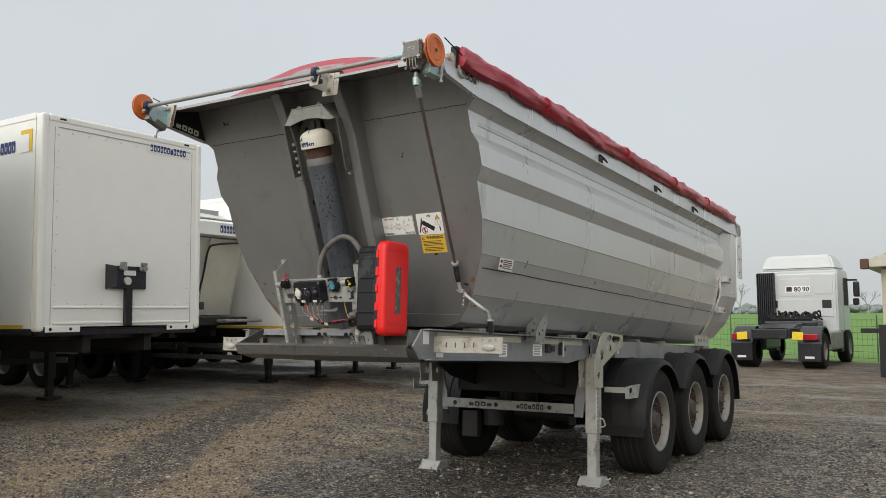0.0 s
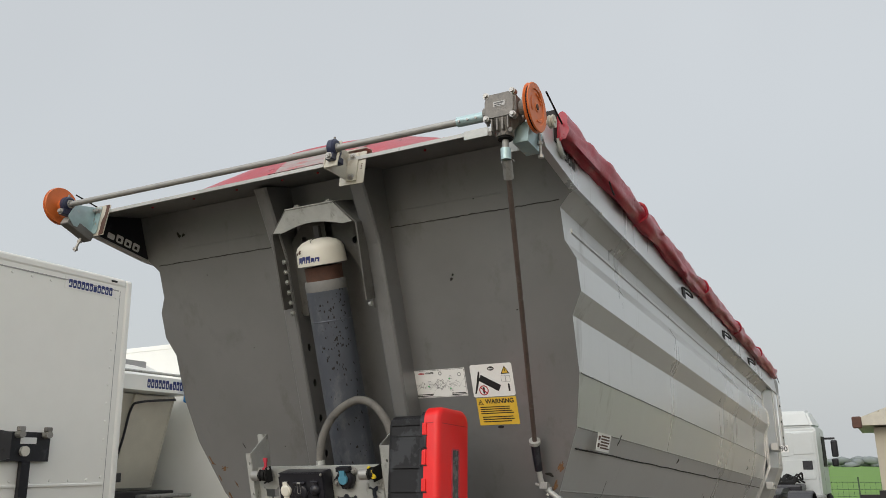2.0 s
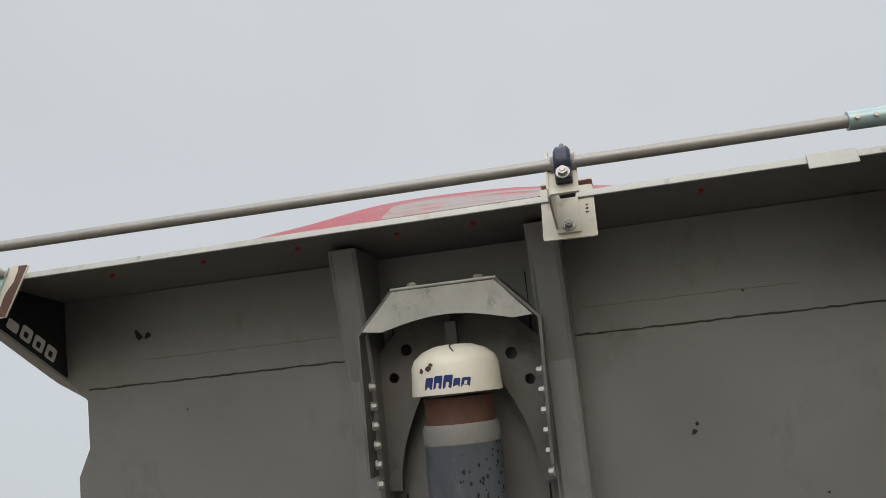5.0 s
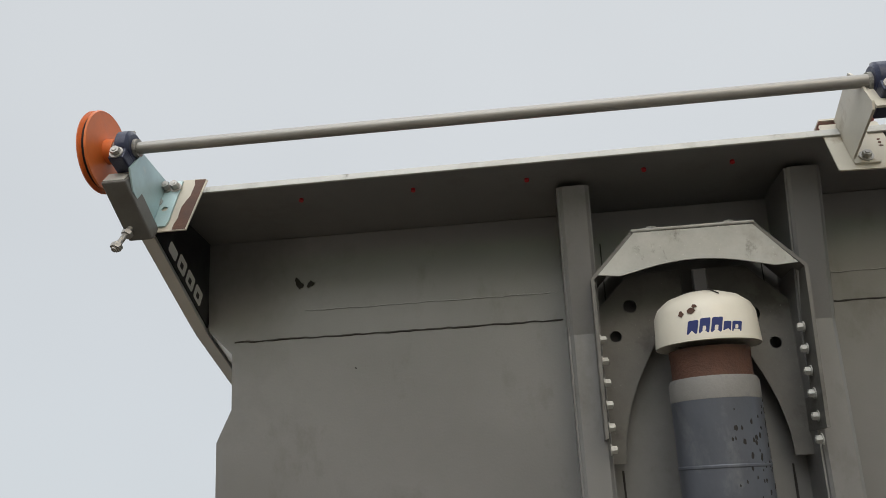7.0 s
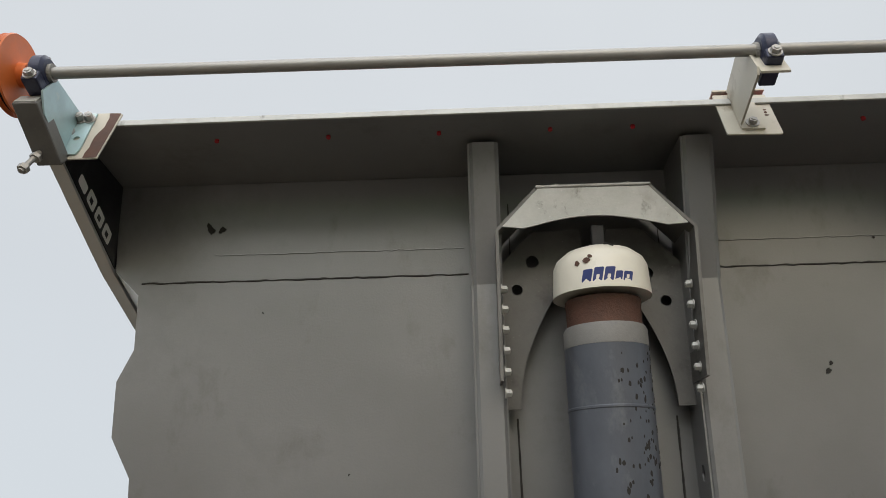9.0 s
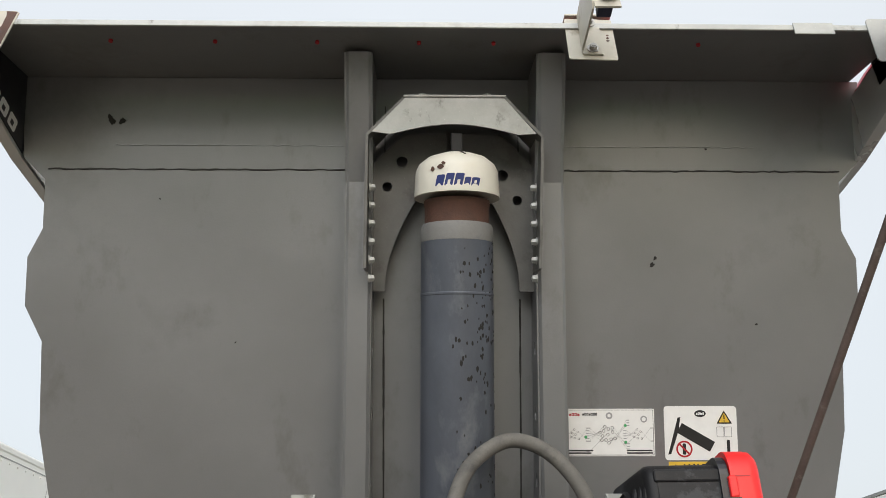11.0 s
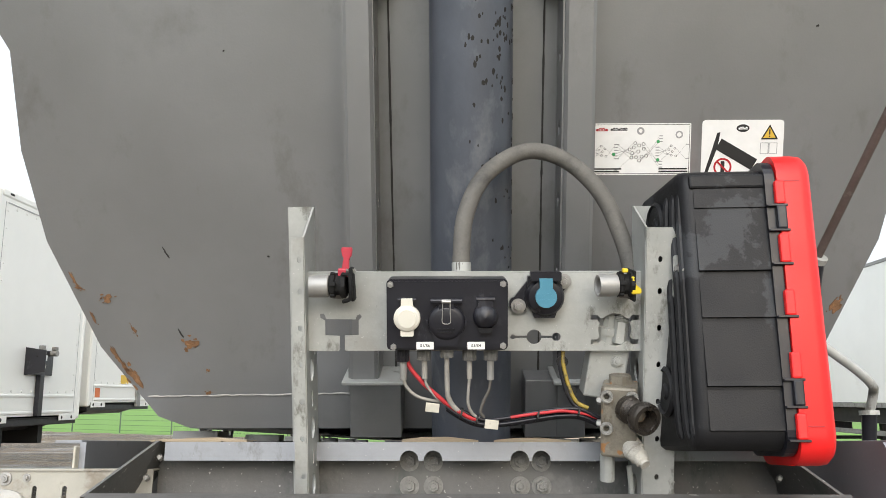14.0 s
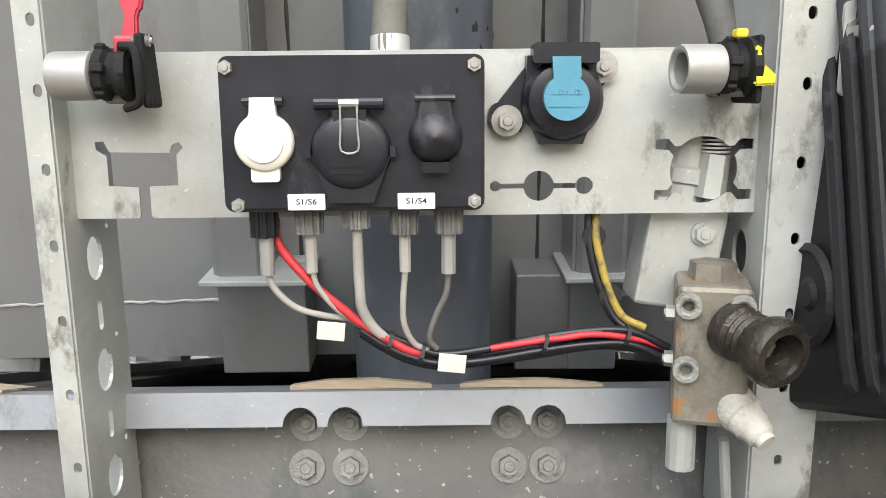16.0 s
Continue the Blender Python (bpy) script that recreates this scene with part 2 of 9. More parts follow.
    "cheek": mat("dull_grey_steel", (0.15, 0.148, 0.14), 0.5, 0.3, 0.15, 12, 0.06, 120, stain=(0.1, 0.097, 0.09), amount=0.46, sscale=8, soft=0.12, specks=((0.26, 0.255, 0.24), 130, 0.71)),
    "rim_dark": mat("grimy_wheel_disc", (0.085, 0.075, 0.065), 0.6, 0.3, 0.25, 14, 0.1, 100, stain=(0.17, 0.13, 0.1), amount=0.42, sscale=12),
    "nipple": mat("dust_coated_nipple", (0.50, 0.485, 0.44), 0.75, 0.0, 0.2, 40, 0.3, 160, stain=(0.3, 0.285, 0.25), amount=0.45, sscale=30),
    "skid": mat("scraped_dark_skid", (0.12, 0.117, 0.112), 0.5, 0.25, 0.2, 6, 0.08, 90, stain=(0.30, 0.29, 0.27), amount=0.44, sscale=5, soft=0.2, stretch=(0.35, 1, 1), grime=((0.06, 0.055, 0.05), 0.45, 5, 0.12), specks=((0.36, 0.35, 0.33), 70, 0.69)),
    "arm": mat("weathered_cream_arm", (0.40, 0.385, 0.335), 0.5, 0.1, 0.12, 8, 0.06, 90, stain=(0.24, 0.21, 0.165), amount=0.45, sscale=9, soft=0.12),
    "weld": mat("pale_weld_bead", (0.42, 0.41, 0.39), 0.5, 0.3, 0.2, 60, 0.3, 200),
    "weld_dark": mat("dark_sealed_seam", (0.045, 0.043, 0.04), 0.6, 0.1, 0.3, 60, 0.3, 200),
    "window": mat("smoky_clear_plastic", (0.10, 0.10, 0.10), 0.25, 0, 0.4, 20, 0.05, 60, stain=(0.22, 0.21, 0.2), amount=0.45, sscale=14),
    "lamp_red": mat("red_lamp_lens", (0.35, 0.012, 0.02), 0.2, 0, 0.1, 40, 0.1),
    "lamp_white": mat("clear_lamp_lens", (0.42, 0.41, 0.38), 0.15, 0, 0.1, 60, 0.2, 200),
    "truck": mat("white_truck_paint", (0.56, 0.59, 0.59), 0.35, 0, 0.04, 2, 0.01, 60),
    "render_wall": mat("beige_rendered_wall", (0.5, 0.46, 0.37), 0.85, 0, 0.06, 3, 0.15, 60),
    "grassblade": mat("grass_blades", (0.075, 0.155, 0.02), 0.7, 0, 0.3, 0.4, 0, rand=0.1),
}


# ---- mesh helpers ----
def part(name, bm, material, parent=None, label=""):
    """Links a bmesh as one mesh object under a thing or under a part."""
    bmesh.ops.recalc_face_normals(bm, faces=bm.faces[:])
    me = bpy.data.meshes.new(name)
    bm.to_mesh(me)
    bm.free()
    me.materials.append(material if not isinstance(material, str) else M[material])
    ob = new(name, me)
    ob.parent = parent
    if label:
        ob["label"] = label
    return ob


def each(name, bm, material, parent=None, label=""):
    """Links every separate piece of a bmesh as a part of its own; pieces that touch stay together."""
    bm.verts.index_update()
    seen, isles = set(), []
    for v in bm.verts:
        if v.index in seen:
            continue
        seen.add(v.index)
        todo, isle = [v], []
        while todo:
            w = todo.pop()
            isle.append(w)
            for ed in w.link_edges:
                o = ed.other_vert(w)
                if o.index not in seen:
                    seen.add(o.index)
                    todo.append(o)
        lo = [min(q.co[i] for q in isle) - 0.0015 for i in range(3)]
        hi = [max(q.co[i] for q in isle) + 0.0015 for i in range(3)]
        isles.append([lo, hi, isle])
    joined = True
    while joined:
        joined = False
        for i in range(len(isles)):
            for j in range(len(isles) - 1, i, -1):
                a, b = isles[i], isles[j]
                if all(a[0][k] <= b[1][k] and b[0][k] <= a[1][k] for k in range(3)):
                    a[0], a[1] = [min(p, q) for p, q in zip(a[0], b[0])], [max(p, q) for p, q in zip(a[1], b[1])]
                    a[2] += b[2]
                    isles.pop(j)
                    joined = True
    obs = []
    for lo, hi, isle in isles:
        one, at = bmesh.new(), {}
        for v in isle:
            at[v.index] = one.verts.new(v.co)
        for f in {f for v in isle for f in v.link_faces}:
            one.faces.new([at[v.index] for v in f.verts])
        obs.append(part(name, one, material, parent, label))
    bm.free()
    return obs


def soft(ob, angle=38):
    """Smooth shading, with edges sharper than the angle kept."""
    me = ob.data
    me.polygons.foreach_set("use_smooth", [True] * len(me.polygons))
    me.set_sharp_from_angle(angle=radians(angle))
    return ob


def thing(name, label, category, m=Matrix.Identity(4), group="", kind=""):
    return tagged(place(new(name), m), label, category, group, kind)


def place(ob, m):
    ob.matrix_world = m
    return ob


def B():
    return bmesh.new()


def box(bm, lo, hi, m=None, bevel=0.0):
    c = [(a + b) / 2 for a, b in zip(lo, hi)]
    s = [abs(b - a) for a, b in zip(lo, hi)]
    mm = Matrix.Translation(c) @ Matrix.Diagonal((*s, 1))
    g = bmesh.ops.create_cube(bm, size=1, matrix=mm)
    if bevel:
        edges = list({e for v in g["verts"] for e in v.link_edges})
        r = bmesh.ops.bevel(bm, geom=edges, offset=bevel, segments=2, profile=0.5, affect="EDGES")
        verts = list({v for f in r["faces"] for v in f.verts} | {v for v in g["verts"] if v.is_valid})
    else:
        verts = g["verts"]
    if m is not None:
        bmesh.ops.transform(bm, matrix=m, verts=verts)
    return bm


def rod(bm, a, b, r0, r1=None, seg=16, caps=True):
    """A round bar from a to b."""
    a, b = Vector(a), Vector(b)
    d = b - a
    m = Matrix.Translation((a + b) / 2) @ d.to_track_quat("Z", "Y").to_matrix().to_4x4()
    bmesh.ops.create_cone(bm, cap_ends=caps, segments=seg, radius1=r0, radius2=r0 if r1 is None else r1, depth=d.length, matrix=m)
    return bm


def lathe(bm, rings, m, seg=24, caps=True):
    """A body of revolution about the z axis of m; rings of (radius, height)."""
    loops = []
    for r, z in rings:
        loops.append([bm.verts.new(m @ Vector((r * math.cos(2 * math.pi * i / seg), r * math.sin(2 * math.pi * i / seg), z))) for i in range(seg)])
    for a, b in zip(loops, loops[1:]):
        for i in range(seg):
            bm.faces.new((a[i], a[(i + 1) % seg], b[(i + 1) % seg], b[i]))
    for lp in (loops[0], loops[-1]) if caps else ():
        if (lp[0].co - lp[seg // 2].co).length > 1e-4:
            bm.faces.new(lp)
    return bm


def along(bm, pts, r, seg=10, res=6, rr=None):
    """A round tube through points, smoothed by a Catmull-Rom spline."""
    p = [Vector(q) for q in pts]
    p = [2 * p[0] - p[1]] + p + [2 * p[-1] - p[-2]]
    line = []
    for i in range(1, len(p) - 2):
        for k in range(res):
            t = k / res
            a, b, c, d = p[i - 1:i + 3]
            line.append(0.5 * (2 * b + (c - a) * t + (2 * a - 5 * b + 4 * c - d) * t * t + (3 * b - a - 3 * c + d) * t ** 3))
    line.append(p[-2])
    up = Vector((0.3, 0.2, 1)).normalized()
    loops = []
    for i, q in enumerate(line):
        d = (line[min(i + 1, len(line) - 1)] - line[max(i - 1, 0)]).normalized()
        s = d.cross(up)
        if s.length < 1e-3:
            s = d.cross(Vector((1, 0, 0)))
        s.normalize()
        u = s.cross(d).normalized()
        up = u
        rad = r if rr is None else rr(i / (len(line) - 1))
        loops.append([bm.verts.new(q + rad * (math.cos(2 * math.pi * k / seg) * s + math.sin(2 * math.pi * k / seg) * u)) for k in range(seg)])
    for a, b in zip(loops, loops[1:]):
        for k in range(seg):
            bm.faces.new((a[k], a[(k + 1) % seg], b[(k + 1) % seg], b[k]))
    bm.faces.new(loops[0])
    bm.faces.new(loops[-1])
    return bm


def plate(bm, outer, holes, m, thick):
    """A sheet of the outline and holes given in the plane of m, thick along its -z, with its face at z = 0."""
    edges = []
    for loop in [outer] + list(holes):
        vs = [bm.verts.new((x, y, 0)) for x, y in loop]
        edges += [bm.edges.new((vs[i], vs[(i + 1) % len(vs)])) for i in range(len(vs))]
    g = bmesh.ops.triangle_fill(bm, use_beauty=True, use_dissolve=False, edges=edges)
    faces = [f for f in g["geom"] if isinstance(f, bmesh.types.BMFace)]
    ex = bmesh.ops.extrude_face_region(bm, geom=faces)
    moved = [v for v in ex["geom"] if isinstance(v, bmesh.types.BMVert)]
    for v in moved:
        v.co.z -= thick
    both = list({v for f in faces for v in f.verts} | set(moved))
    bmesh.ops.transform(bm, matrix=m, verts=both)
    return bm


def ring(cx, cy, r, n=18, a0=0.0):
    return [(cx + r * math.cos(a0 + 2 * math.pi * i / n), cy + r * math.sin(a0 + 2 * math.pi * i / n)) for i in range(n)]


def slot(cx, cy, w, h, n=6):
    """A hole with round ends, upright where h is larger."""
    pts = []
    if h >= w:
        r = w / 2
        for k in range(n + 1):
            a = math.pi * k / n
            pts.append((cx + r * math.cos(a), cy + h / 2 - r + r * math.sin(a)))
        for k in range(n + 1):
            a = math.pi + math.pi * k / n
            pts.append((cx + r * math.cos(a), cy - h / 2 + r + r * math.sin(a)))
    else:
        pts = [(cx + y, cy - x) for x, y in slot(0, 0, h, w, n)]
    return pts


def round_rect(x0, y0, x1, y1, r, n=4):
    pts = []
    for cx, cy, a0 in ((x1 - r, y1 - r, 0), (x0 + r, y1 - r, 90), (x0 + r, y0 + r, 180), (x1 - r, y0 + r, 270)):
        for k in range(n + 1):
            a = radians(a0 + 90 * k / n)
            pts.append((cx + r * math.cos(a), cy + r * math.sin(a)))
    return pts


def prism(bm, poly, axis, lo, hi):
    """A polygon in the plane across an axis (0 x, 1 y, 2 z), stretched along it."""
    def at(p, q):
        r = list(p)
        r.insert(axis, q)
        return r
    a = [bm.verts.new(at(p, lo)) for p in poly]
    b = [bm.verts.new(at(p, hi)) for p in poly]
    n = len(poly)
    bm.faces.new(a)
    bm.faces.new(b[::-1])
    for i in range(n):
        bm.faces.new((a[i], a[(i + 1) % n], b[(i + 1) % n], b[i]))
    return bm


def hexbolt(bm, p, d, r=0.012, h=0.009, washer=0.0):
    """A hexagon head with a washer, at p, standing out along d."""
    p, d = Vector(p), Vector(d).normalized()
    if washer:
        rod(bm, p, p + d * 0.003, washer, seg=20)
        p = p + d * 0.003
    rod(bm, p, p + d * h, r, r * 0.94, seg=6)
    rod(bm, p + d * h, p + d * (h + 0.002), r * 0.55, r * 0.45, seg=10)
    return bm


def words(name, text, size, m, material, parent=None, depth=0.0006, italic=0.0, bold=0.0, stretch=1.0, label=""):
    """Raised lettering from the built-in font, turned into a mesh; m takes its lower middle, x along the line."""
    cu = bpy.data.curves.new(name, "FONT")
    cu.body, cu.size, cu.align_x, cu.extrude, cu.shear, cu.offset = text, size, "CENTER", depth, italic, bold
    cu.resolution_u = 3
    tmp = new(name, cu)
    me = bpy.data.meshes.new_from_object(tmp.evaluated_get(bpy.context.evaluated_depsgraph_get()))
    bpy.data.objects.remove(tmp)
    me.transform(m @ Matrix.Diagonal((stretch, 1, 1, 1)))
    me.materials.clear()
    me.materials.append(M[material])
    ob = new(name, me)
    ob.parent = parent
    if label:
        ob["label"] = label
    return ob


def glyphs(parent, m, width, high, n, material, name="printed_mark", seed=1, thick=0.0008):
    """A maker's mark as plain rounded shapes, one after another, about the middle of m."""
    rnd = random.Random(seed)
    w = width / n
    bm = B()
    for k in range(n):
        x = -width / 2 + k * w
        kind = rnd.random()
        y1 = high / 2 if kind > 0.35 else high * 0.22
        hole = [round_rect(x + w * 0.28, -high * 0.28, x + w * 0.6, min(y1, high * 0.2) - high * 0.06, min(w, high) * 0.05)] if kind > 0.3 else []
        plate(bm, round_rect(x + w * 0.05, -high / 2, x + w * 0.86, y1, min(w, high) * 0.18), hole, m @ Matrix.Translation((0, 0, thick)), thick)
    return part(name, bm, material, parent)


def bars(parent, m, x0, y0, x1, y1, rows, material, name="printed_line", seed=2, thick=0.0007, fill=0.55):
    """Lines of small print as plain bars."""
    rnd = random.Random(seed)
    bm = B()
    hgt = (y1 - y0) / rows
    for r in range(rows):
        y = y1 - (r + 1) * hgt + hgt * 0.2
        a, b = x0, x1 - (x1 - x0) * rnd.uniform(0, 0.18)
        plate(bm, [(a, y), (b, y), (b, y + hgt * fill), (a, y + hgt * fill)], [], m @ Matrix.Translation((0, 0, thick)), thick)
    return part(name, bm, material, parent)


def frame_at(origin, right, up):
    """A pose with x along right, y along up and z out of the surface."""
    x, y = Vector(right).normalized(), Vector(up).normalized()
    z = x.cross(y)
    m = Matrix((x, y, z)).transposed().to_4x4()
    m.translation = origin
    return m


# ---- the tipper trailer; its own axes: x across, y to its rear, z up, the nose raised by 3.1 degrees ----
TR = pose(0, 0, 0, -3.1)
trailer = thing("tipper_trailer", "grey steel half-pipe tipper trailer parked on gravel on its landing legs", "trailer", TR)

# frame of the leaning front plate: x across, y up the plate, z out of it
FP = frame_at((0, -0.048, 3.018), (1, 0, 0), (0, -0.39, 1))


def up(w, out=0.0):
    """The way up the plate to a height w, for a point standing out of it."""
    return (w - 3.018 + 0.3633 * out) * math.hypot(1, 0.39)


def on_plate(x, w, out=0.0):
    return FP @ Vector((x, up(w, out), out))


OUT = [(1.285, 3.20), (1.276, 3.02), (1.207, 2.955), (1.205, 2.815), (1.245, 2.735), (1.243, 2.60), (1.187, 2.503),
       (1.177, 2.26), (1.125, 2.03), (0.995, 1.755), (0.845, 1.568), (0.757, 1.536)]
REAR = 7.30


def v_plate(w):
    return -0.048 + 0.39 * (3.018 - w)


bm = B()
outline = [(1.285, up(3.253))] + [(x, up(w)) for x, w in OUT] + [(-x, up(w)) for x, w in reversed(OUT)] + [(-1.285, up(3.253))]
plate(bm, outline, [], FP, 0.008)
front = part("front_plate", bm, "plate", trailer, "grey painted steel front plate leaning forward")

# side panels folded into bands, each a closed sheet with thickness
for sgn in (1, -1):
    bm = B()
    inner = [(x - 0.012, w) for x, w in OUT[:10]]
    loop = [(x, w) for x, w in OUT[:10]] + inner[::-1]
    a = [bm.verts.new((sgn * x, v_plate(w) + 0.003, w)) for x, w in loop]
    b = [bm.verts.new((sgn * x, 6.50, w)) for x, w in loop]
    n = len(loop)
    for i in range(n):
        bm.faces.new((a[i], a[(i + 1) % n], b[(i + 1) % n], b[i]))
    bm.faces.new(a)
    bm.faces.new(b)
    part("side_panel", bm, "side", trailer, "silver steel side panel with long folded bands")
bm = B()
low = OUT[9:] + [(-x, w) for x, w in OUT[9:][::-1]]
loop = low + [(x * 0.985, w + 0.012) for x, w in low[::-1]]
a = [bm.verts.new((x, v_plate(w) + 0.003, w)) for x, w in loop]
b = [bm.verts.new((x, 7.10, w)) for x, w in loop]
for i in range(len(loop)):
    bm.faces.new((a[i], a[(i + 1) % len(loop)], b[(i + 1) % len(loop)], b[i]))
bm.faces.new(a)
bm.faces.new(b)
part("floor_shell", bm, "side", trailer, "rounded steel underside of the body")
# long seams along the folds, a low ridge in the upper band, a dark open joint in the lower one
for sgn in (1, -1):
    for x, w in ((1.179, 2.262), (1.127, 2.032), (0.997, 1.757)):
        bm = B()
        rod(bm, (sgn * x, v_plate(w) + 0.02, w), (sgn * x, 6.5, w), 0.003, seg=6)
        part("fold_seam", bm, "galv_dark", trailer)
    bm = B()
    prism(bm, [(1.2045, 2.872), (1.2125, 2.878), (1.2125, 2.888), (1.2045, 2.905)], 1, 0.12, 6.45)
    for v in bm.verts:
        v.co.x *= sgn
    part("band_ridge", bm, "side", trailer)
    bm = B()
    rnd = random.Random(31)
    along(bm, [(sgn * (1.0865 + 0.0005 * math.sin(k)), 0.42 + 6.05 * k / 30, 1.945 + rnd.uniform(-0.0025, 0.0025)) for k in range(31)], 0.0042, 6, 2)
    part("open_joint", bm, "spot", trailer)
# scratches in the paint of the lower band
for v, w, ln in ((1.02, 2.0, 0.05), (2.42, 1.985, 0.03), (5.3, 2.08, 0.03)):
    bm = B()
    x = float(np.interp(w, (1.755, 2.03, 2.26), (0.995, 1.125, 1.177)))
    along(bm, [(x + 0.001, v, w), (x + 0.012, v + 0.012, w + ln * 0.5), (x + 0.002 + ln * 0.4, v + 0.016, w + ln)], 0.003, 5, 3)
    part("scratch", bm, "spot", trailer)

# top rails, running on past the front plate to the headboard rim
for sgn, x0, x1 in ((1, 1.262, 1.298), (-1, 1.284, 1.318)):
    bm = B()
    prism(bm, [(-0.43, 3.062), (-0.452, 3.085), (-0.452, 3.178), (-0.36, 3.205), (REAR - 0.12, 3.205), (REAR - 0.12, 3.02), (-0.04, 3.018), (-0.12, 3.026)], 0, sgn * x0, sgn * x1)
    part("top_rail", bm, "side", trailer)
    bm = B()
    prism(bm, [(v_plate(3.02) + 0.35, 3.024), (REAR - 0.5, 3.024), (REAR - 0.5, 3.008), (v_plate(3.02) + 0.35, 3.008)], 0, sgn * (x1 - 0.013), sgn * (x1 + 0.005))
    part("rail_lip", bm, "side", trailer)

# headboard: a ledge that overhangs the plate and droops to its rim
bm = B()
prism(bm, [(-0.447, 3.171), (-0.447, 3.184), (-0.13, 3.272), (-0.02, 3.272), (-0.02, 3.255), (-0.136, 3.256)], 0, -1.284, 1.262)
part("headboard", bm, "plate", trailer, "grey overhanging headboard ledge")
bm = B()
box(bm, (-1.284, -0.453, 3.168), (1.262, -0.447, 3.187), bevel=0.0015)
part("rim", bm, "galv", trailer, "pale front rim of the headboard")
bm = B()
box(bm, (0.945, -0.458, 3.150), (1.055, -0.454, 3.190), bevel=0.001)
part("rim_lap", bm, "galv", trailer, "pale lapped strip on the rim")
cheek = part("nose_cheek", prism(B(), [(-0.425, 3.07), (-0.05, 3.03), (-0.05, 3.262), (-0.13, 3.262), (-0.44, 3.180)], 0, -1.2838, -1.2805), "black", trailer, "black inner cheek with a white painted mark")
glyphs(cheek, frame_at((-1.2803, -0.235, 3.085), (0, 0.98, -0.115), (0, 0.115, 0.98)), 0.24, 0.045, 4, "paper", "maker_mark", 3)
bm = B()
for x in (-0.94, -0.65, -0.365, -0.08, 0.13, 0.71):
    rod(bm, (x, -0.37, 3.20), (x, -0.37, 3.185), 0.0058, seg=10)
each("red_rivet", bm, "inkred", trailer, "small red rivet head under the ledge")

# rear frame: side panels end at a stepped edge, then a flat corner post; gate and its arms
for sgn in (1, -1):
    bm = B()
    loop = [(x + 0.012, w) for x, w in OUT[1:10]] + [(x - 0.005, w) for x, w in OUT[1:10]][::-1]
    a = [bm.verts.new((sgn * x, 6.46, w)) for x, w in loop]
    b = [bm.verts.new((sgn * x, 6.50, w)) for x, w in loop]
    for i in range(len(loop)):
        bm.faces.new((a[i], a[(i + 1) % len(loop)], b[(i + 1) % len(loop)], b[i]))
    bm.faces.new(a)
    bm.faces.new(b)
    part("panel_edge", bm, "side", trailer)
    # post sheet: flat above, sloped below
    bm = B()
    sec = [(1.278, 3.18), (1.278, 2.16), (1.13, 1.83), (0.95, 1.62), (0.93, 1.63), (1.11, 1.84), (1.25, 2.17), (1.25, 3.18)]
    prism(bm, [(sgn * x, w) for x, w in sec], 1, 6.505, 6.70)
    for v in bm.verts:
        if v.co.y < 6.6 and v.co.z > 1.8:
            v.co.x -= sgn * 0.06
    part("post_taper", bm, "side", trailer)
    bm = B()
    prism(bm, [(sgn * x, w) for x, w in sec], 1, 6.7005, 7.10)
    part("rear_post", bm, "side", trailer, "flat silver rear corner post")
    part("post_strip", box(B(), (min(sgn * 1.279, sgn * 1.288), 6.78, 2.20), (max(sgn * 1.279, sgn * 1.288), 7.02, 3.05), None, 0.003), "side", trailer)
    bm = B()
    box(bm, (min(sgn * 1.292, sgn * 1.308), 7.11, 2.44), (max(sgn * 1.292, sgn * 1.308), 7.33, 3.02), None, 0.004)
    arm = part("gate_arm", bm, "side", trailer, "silver gate arm with bolts")
    for w in (2.52, 2.70, 2.88):
        bm = B()
        hexbolt(bm, (sgn * 1.308, 7.15, w), (sgn, 0, 0), 0.013, 0.008)
        part("arm_bolt", bm, "beam", arm)
    bm = B()
    prism(bm, [(6.95, 3.19), (7.30, 3.19), (7.34, 3.10), (7.30, 3.03), (7.12, 3.03)], 0, sgn * 1.285, sgn * 1.30)
    part("gate_hinge", bm, "galv_dark", trailer)
    for w in (2.36, 1.96):
        xo = float(np.interp(w, (1.83, 2.16), (1.13, 1.278)))
        bm = B()
        box(bm, (min(sgn * (xo - 0.02), sgn * (xo + 0.05)), 6.36, w - 0.035), (max(sgn * (xo - 0.02), sgn * (xo + 0.05)), 6.62, w + 0.045), bevel=0.006)
        hk = part("hook_block", bm, "side", trailer)
        for k in range(2):
            bm = B()
            rod(bm, (sgn * (xo + 0.0495), 6.50 + 0.07 * k, w + 0.005), (sgn * (xo + 0.052), 6.50 + 0.07 * k, w + 0.005), 0.017, seg=12)
            part("hook_hole", bm, "spot", hk)
    bm = B()
    plate(bm, [(0, 0), (0.62, 0), (0.62, 0.10), (0.55, 0.13), (0.0, 0.13)], [slot(0.13 + 0.13 * k, 0.065, 0.08, 0.045) for k in range(3)] + [ring(0.54, 0.06, 0.02)], frame_at((sgn * 1.0, 6.05, 1.50), (0, 1, 0), (0, 0, 1)), 0.012)
    part("hinge_plate", bm, "galv", trailer, "galvanised rear hinge plate with long holes")
    bm = B()
    prism(bm, [(6.40, 1.50), (6.62, 1.50), (6.58, 1.25), (6.46, 1.20)], 0, sgn * 0.97, sgn * 1.02)
    part("hinge_leg", bm, "galv_dark", trailer)
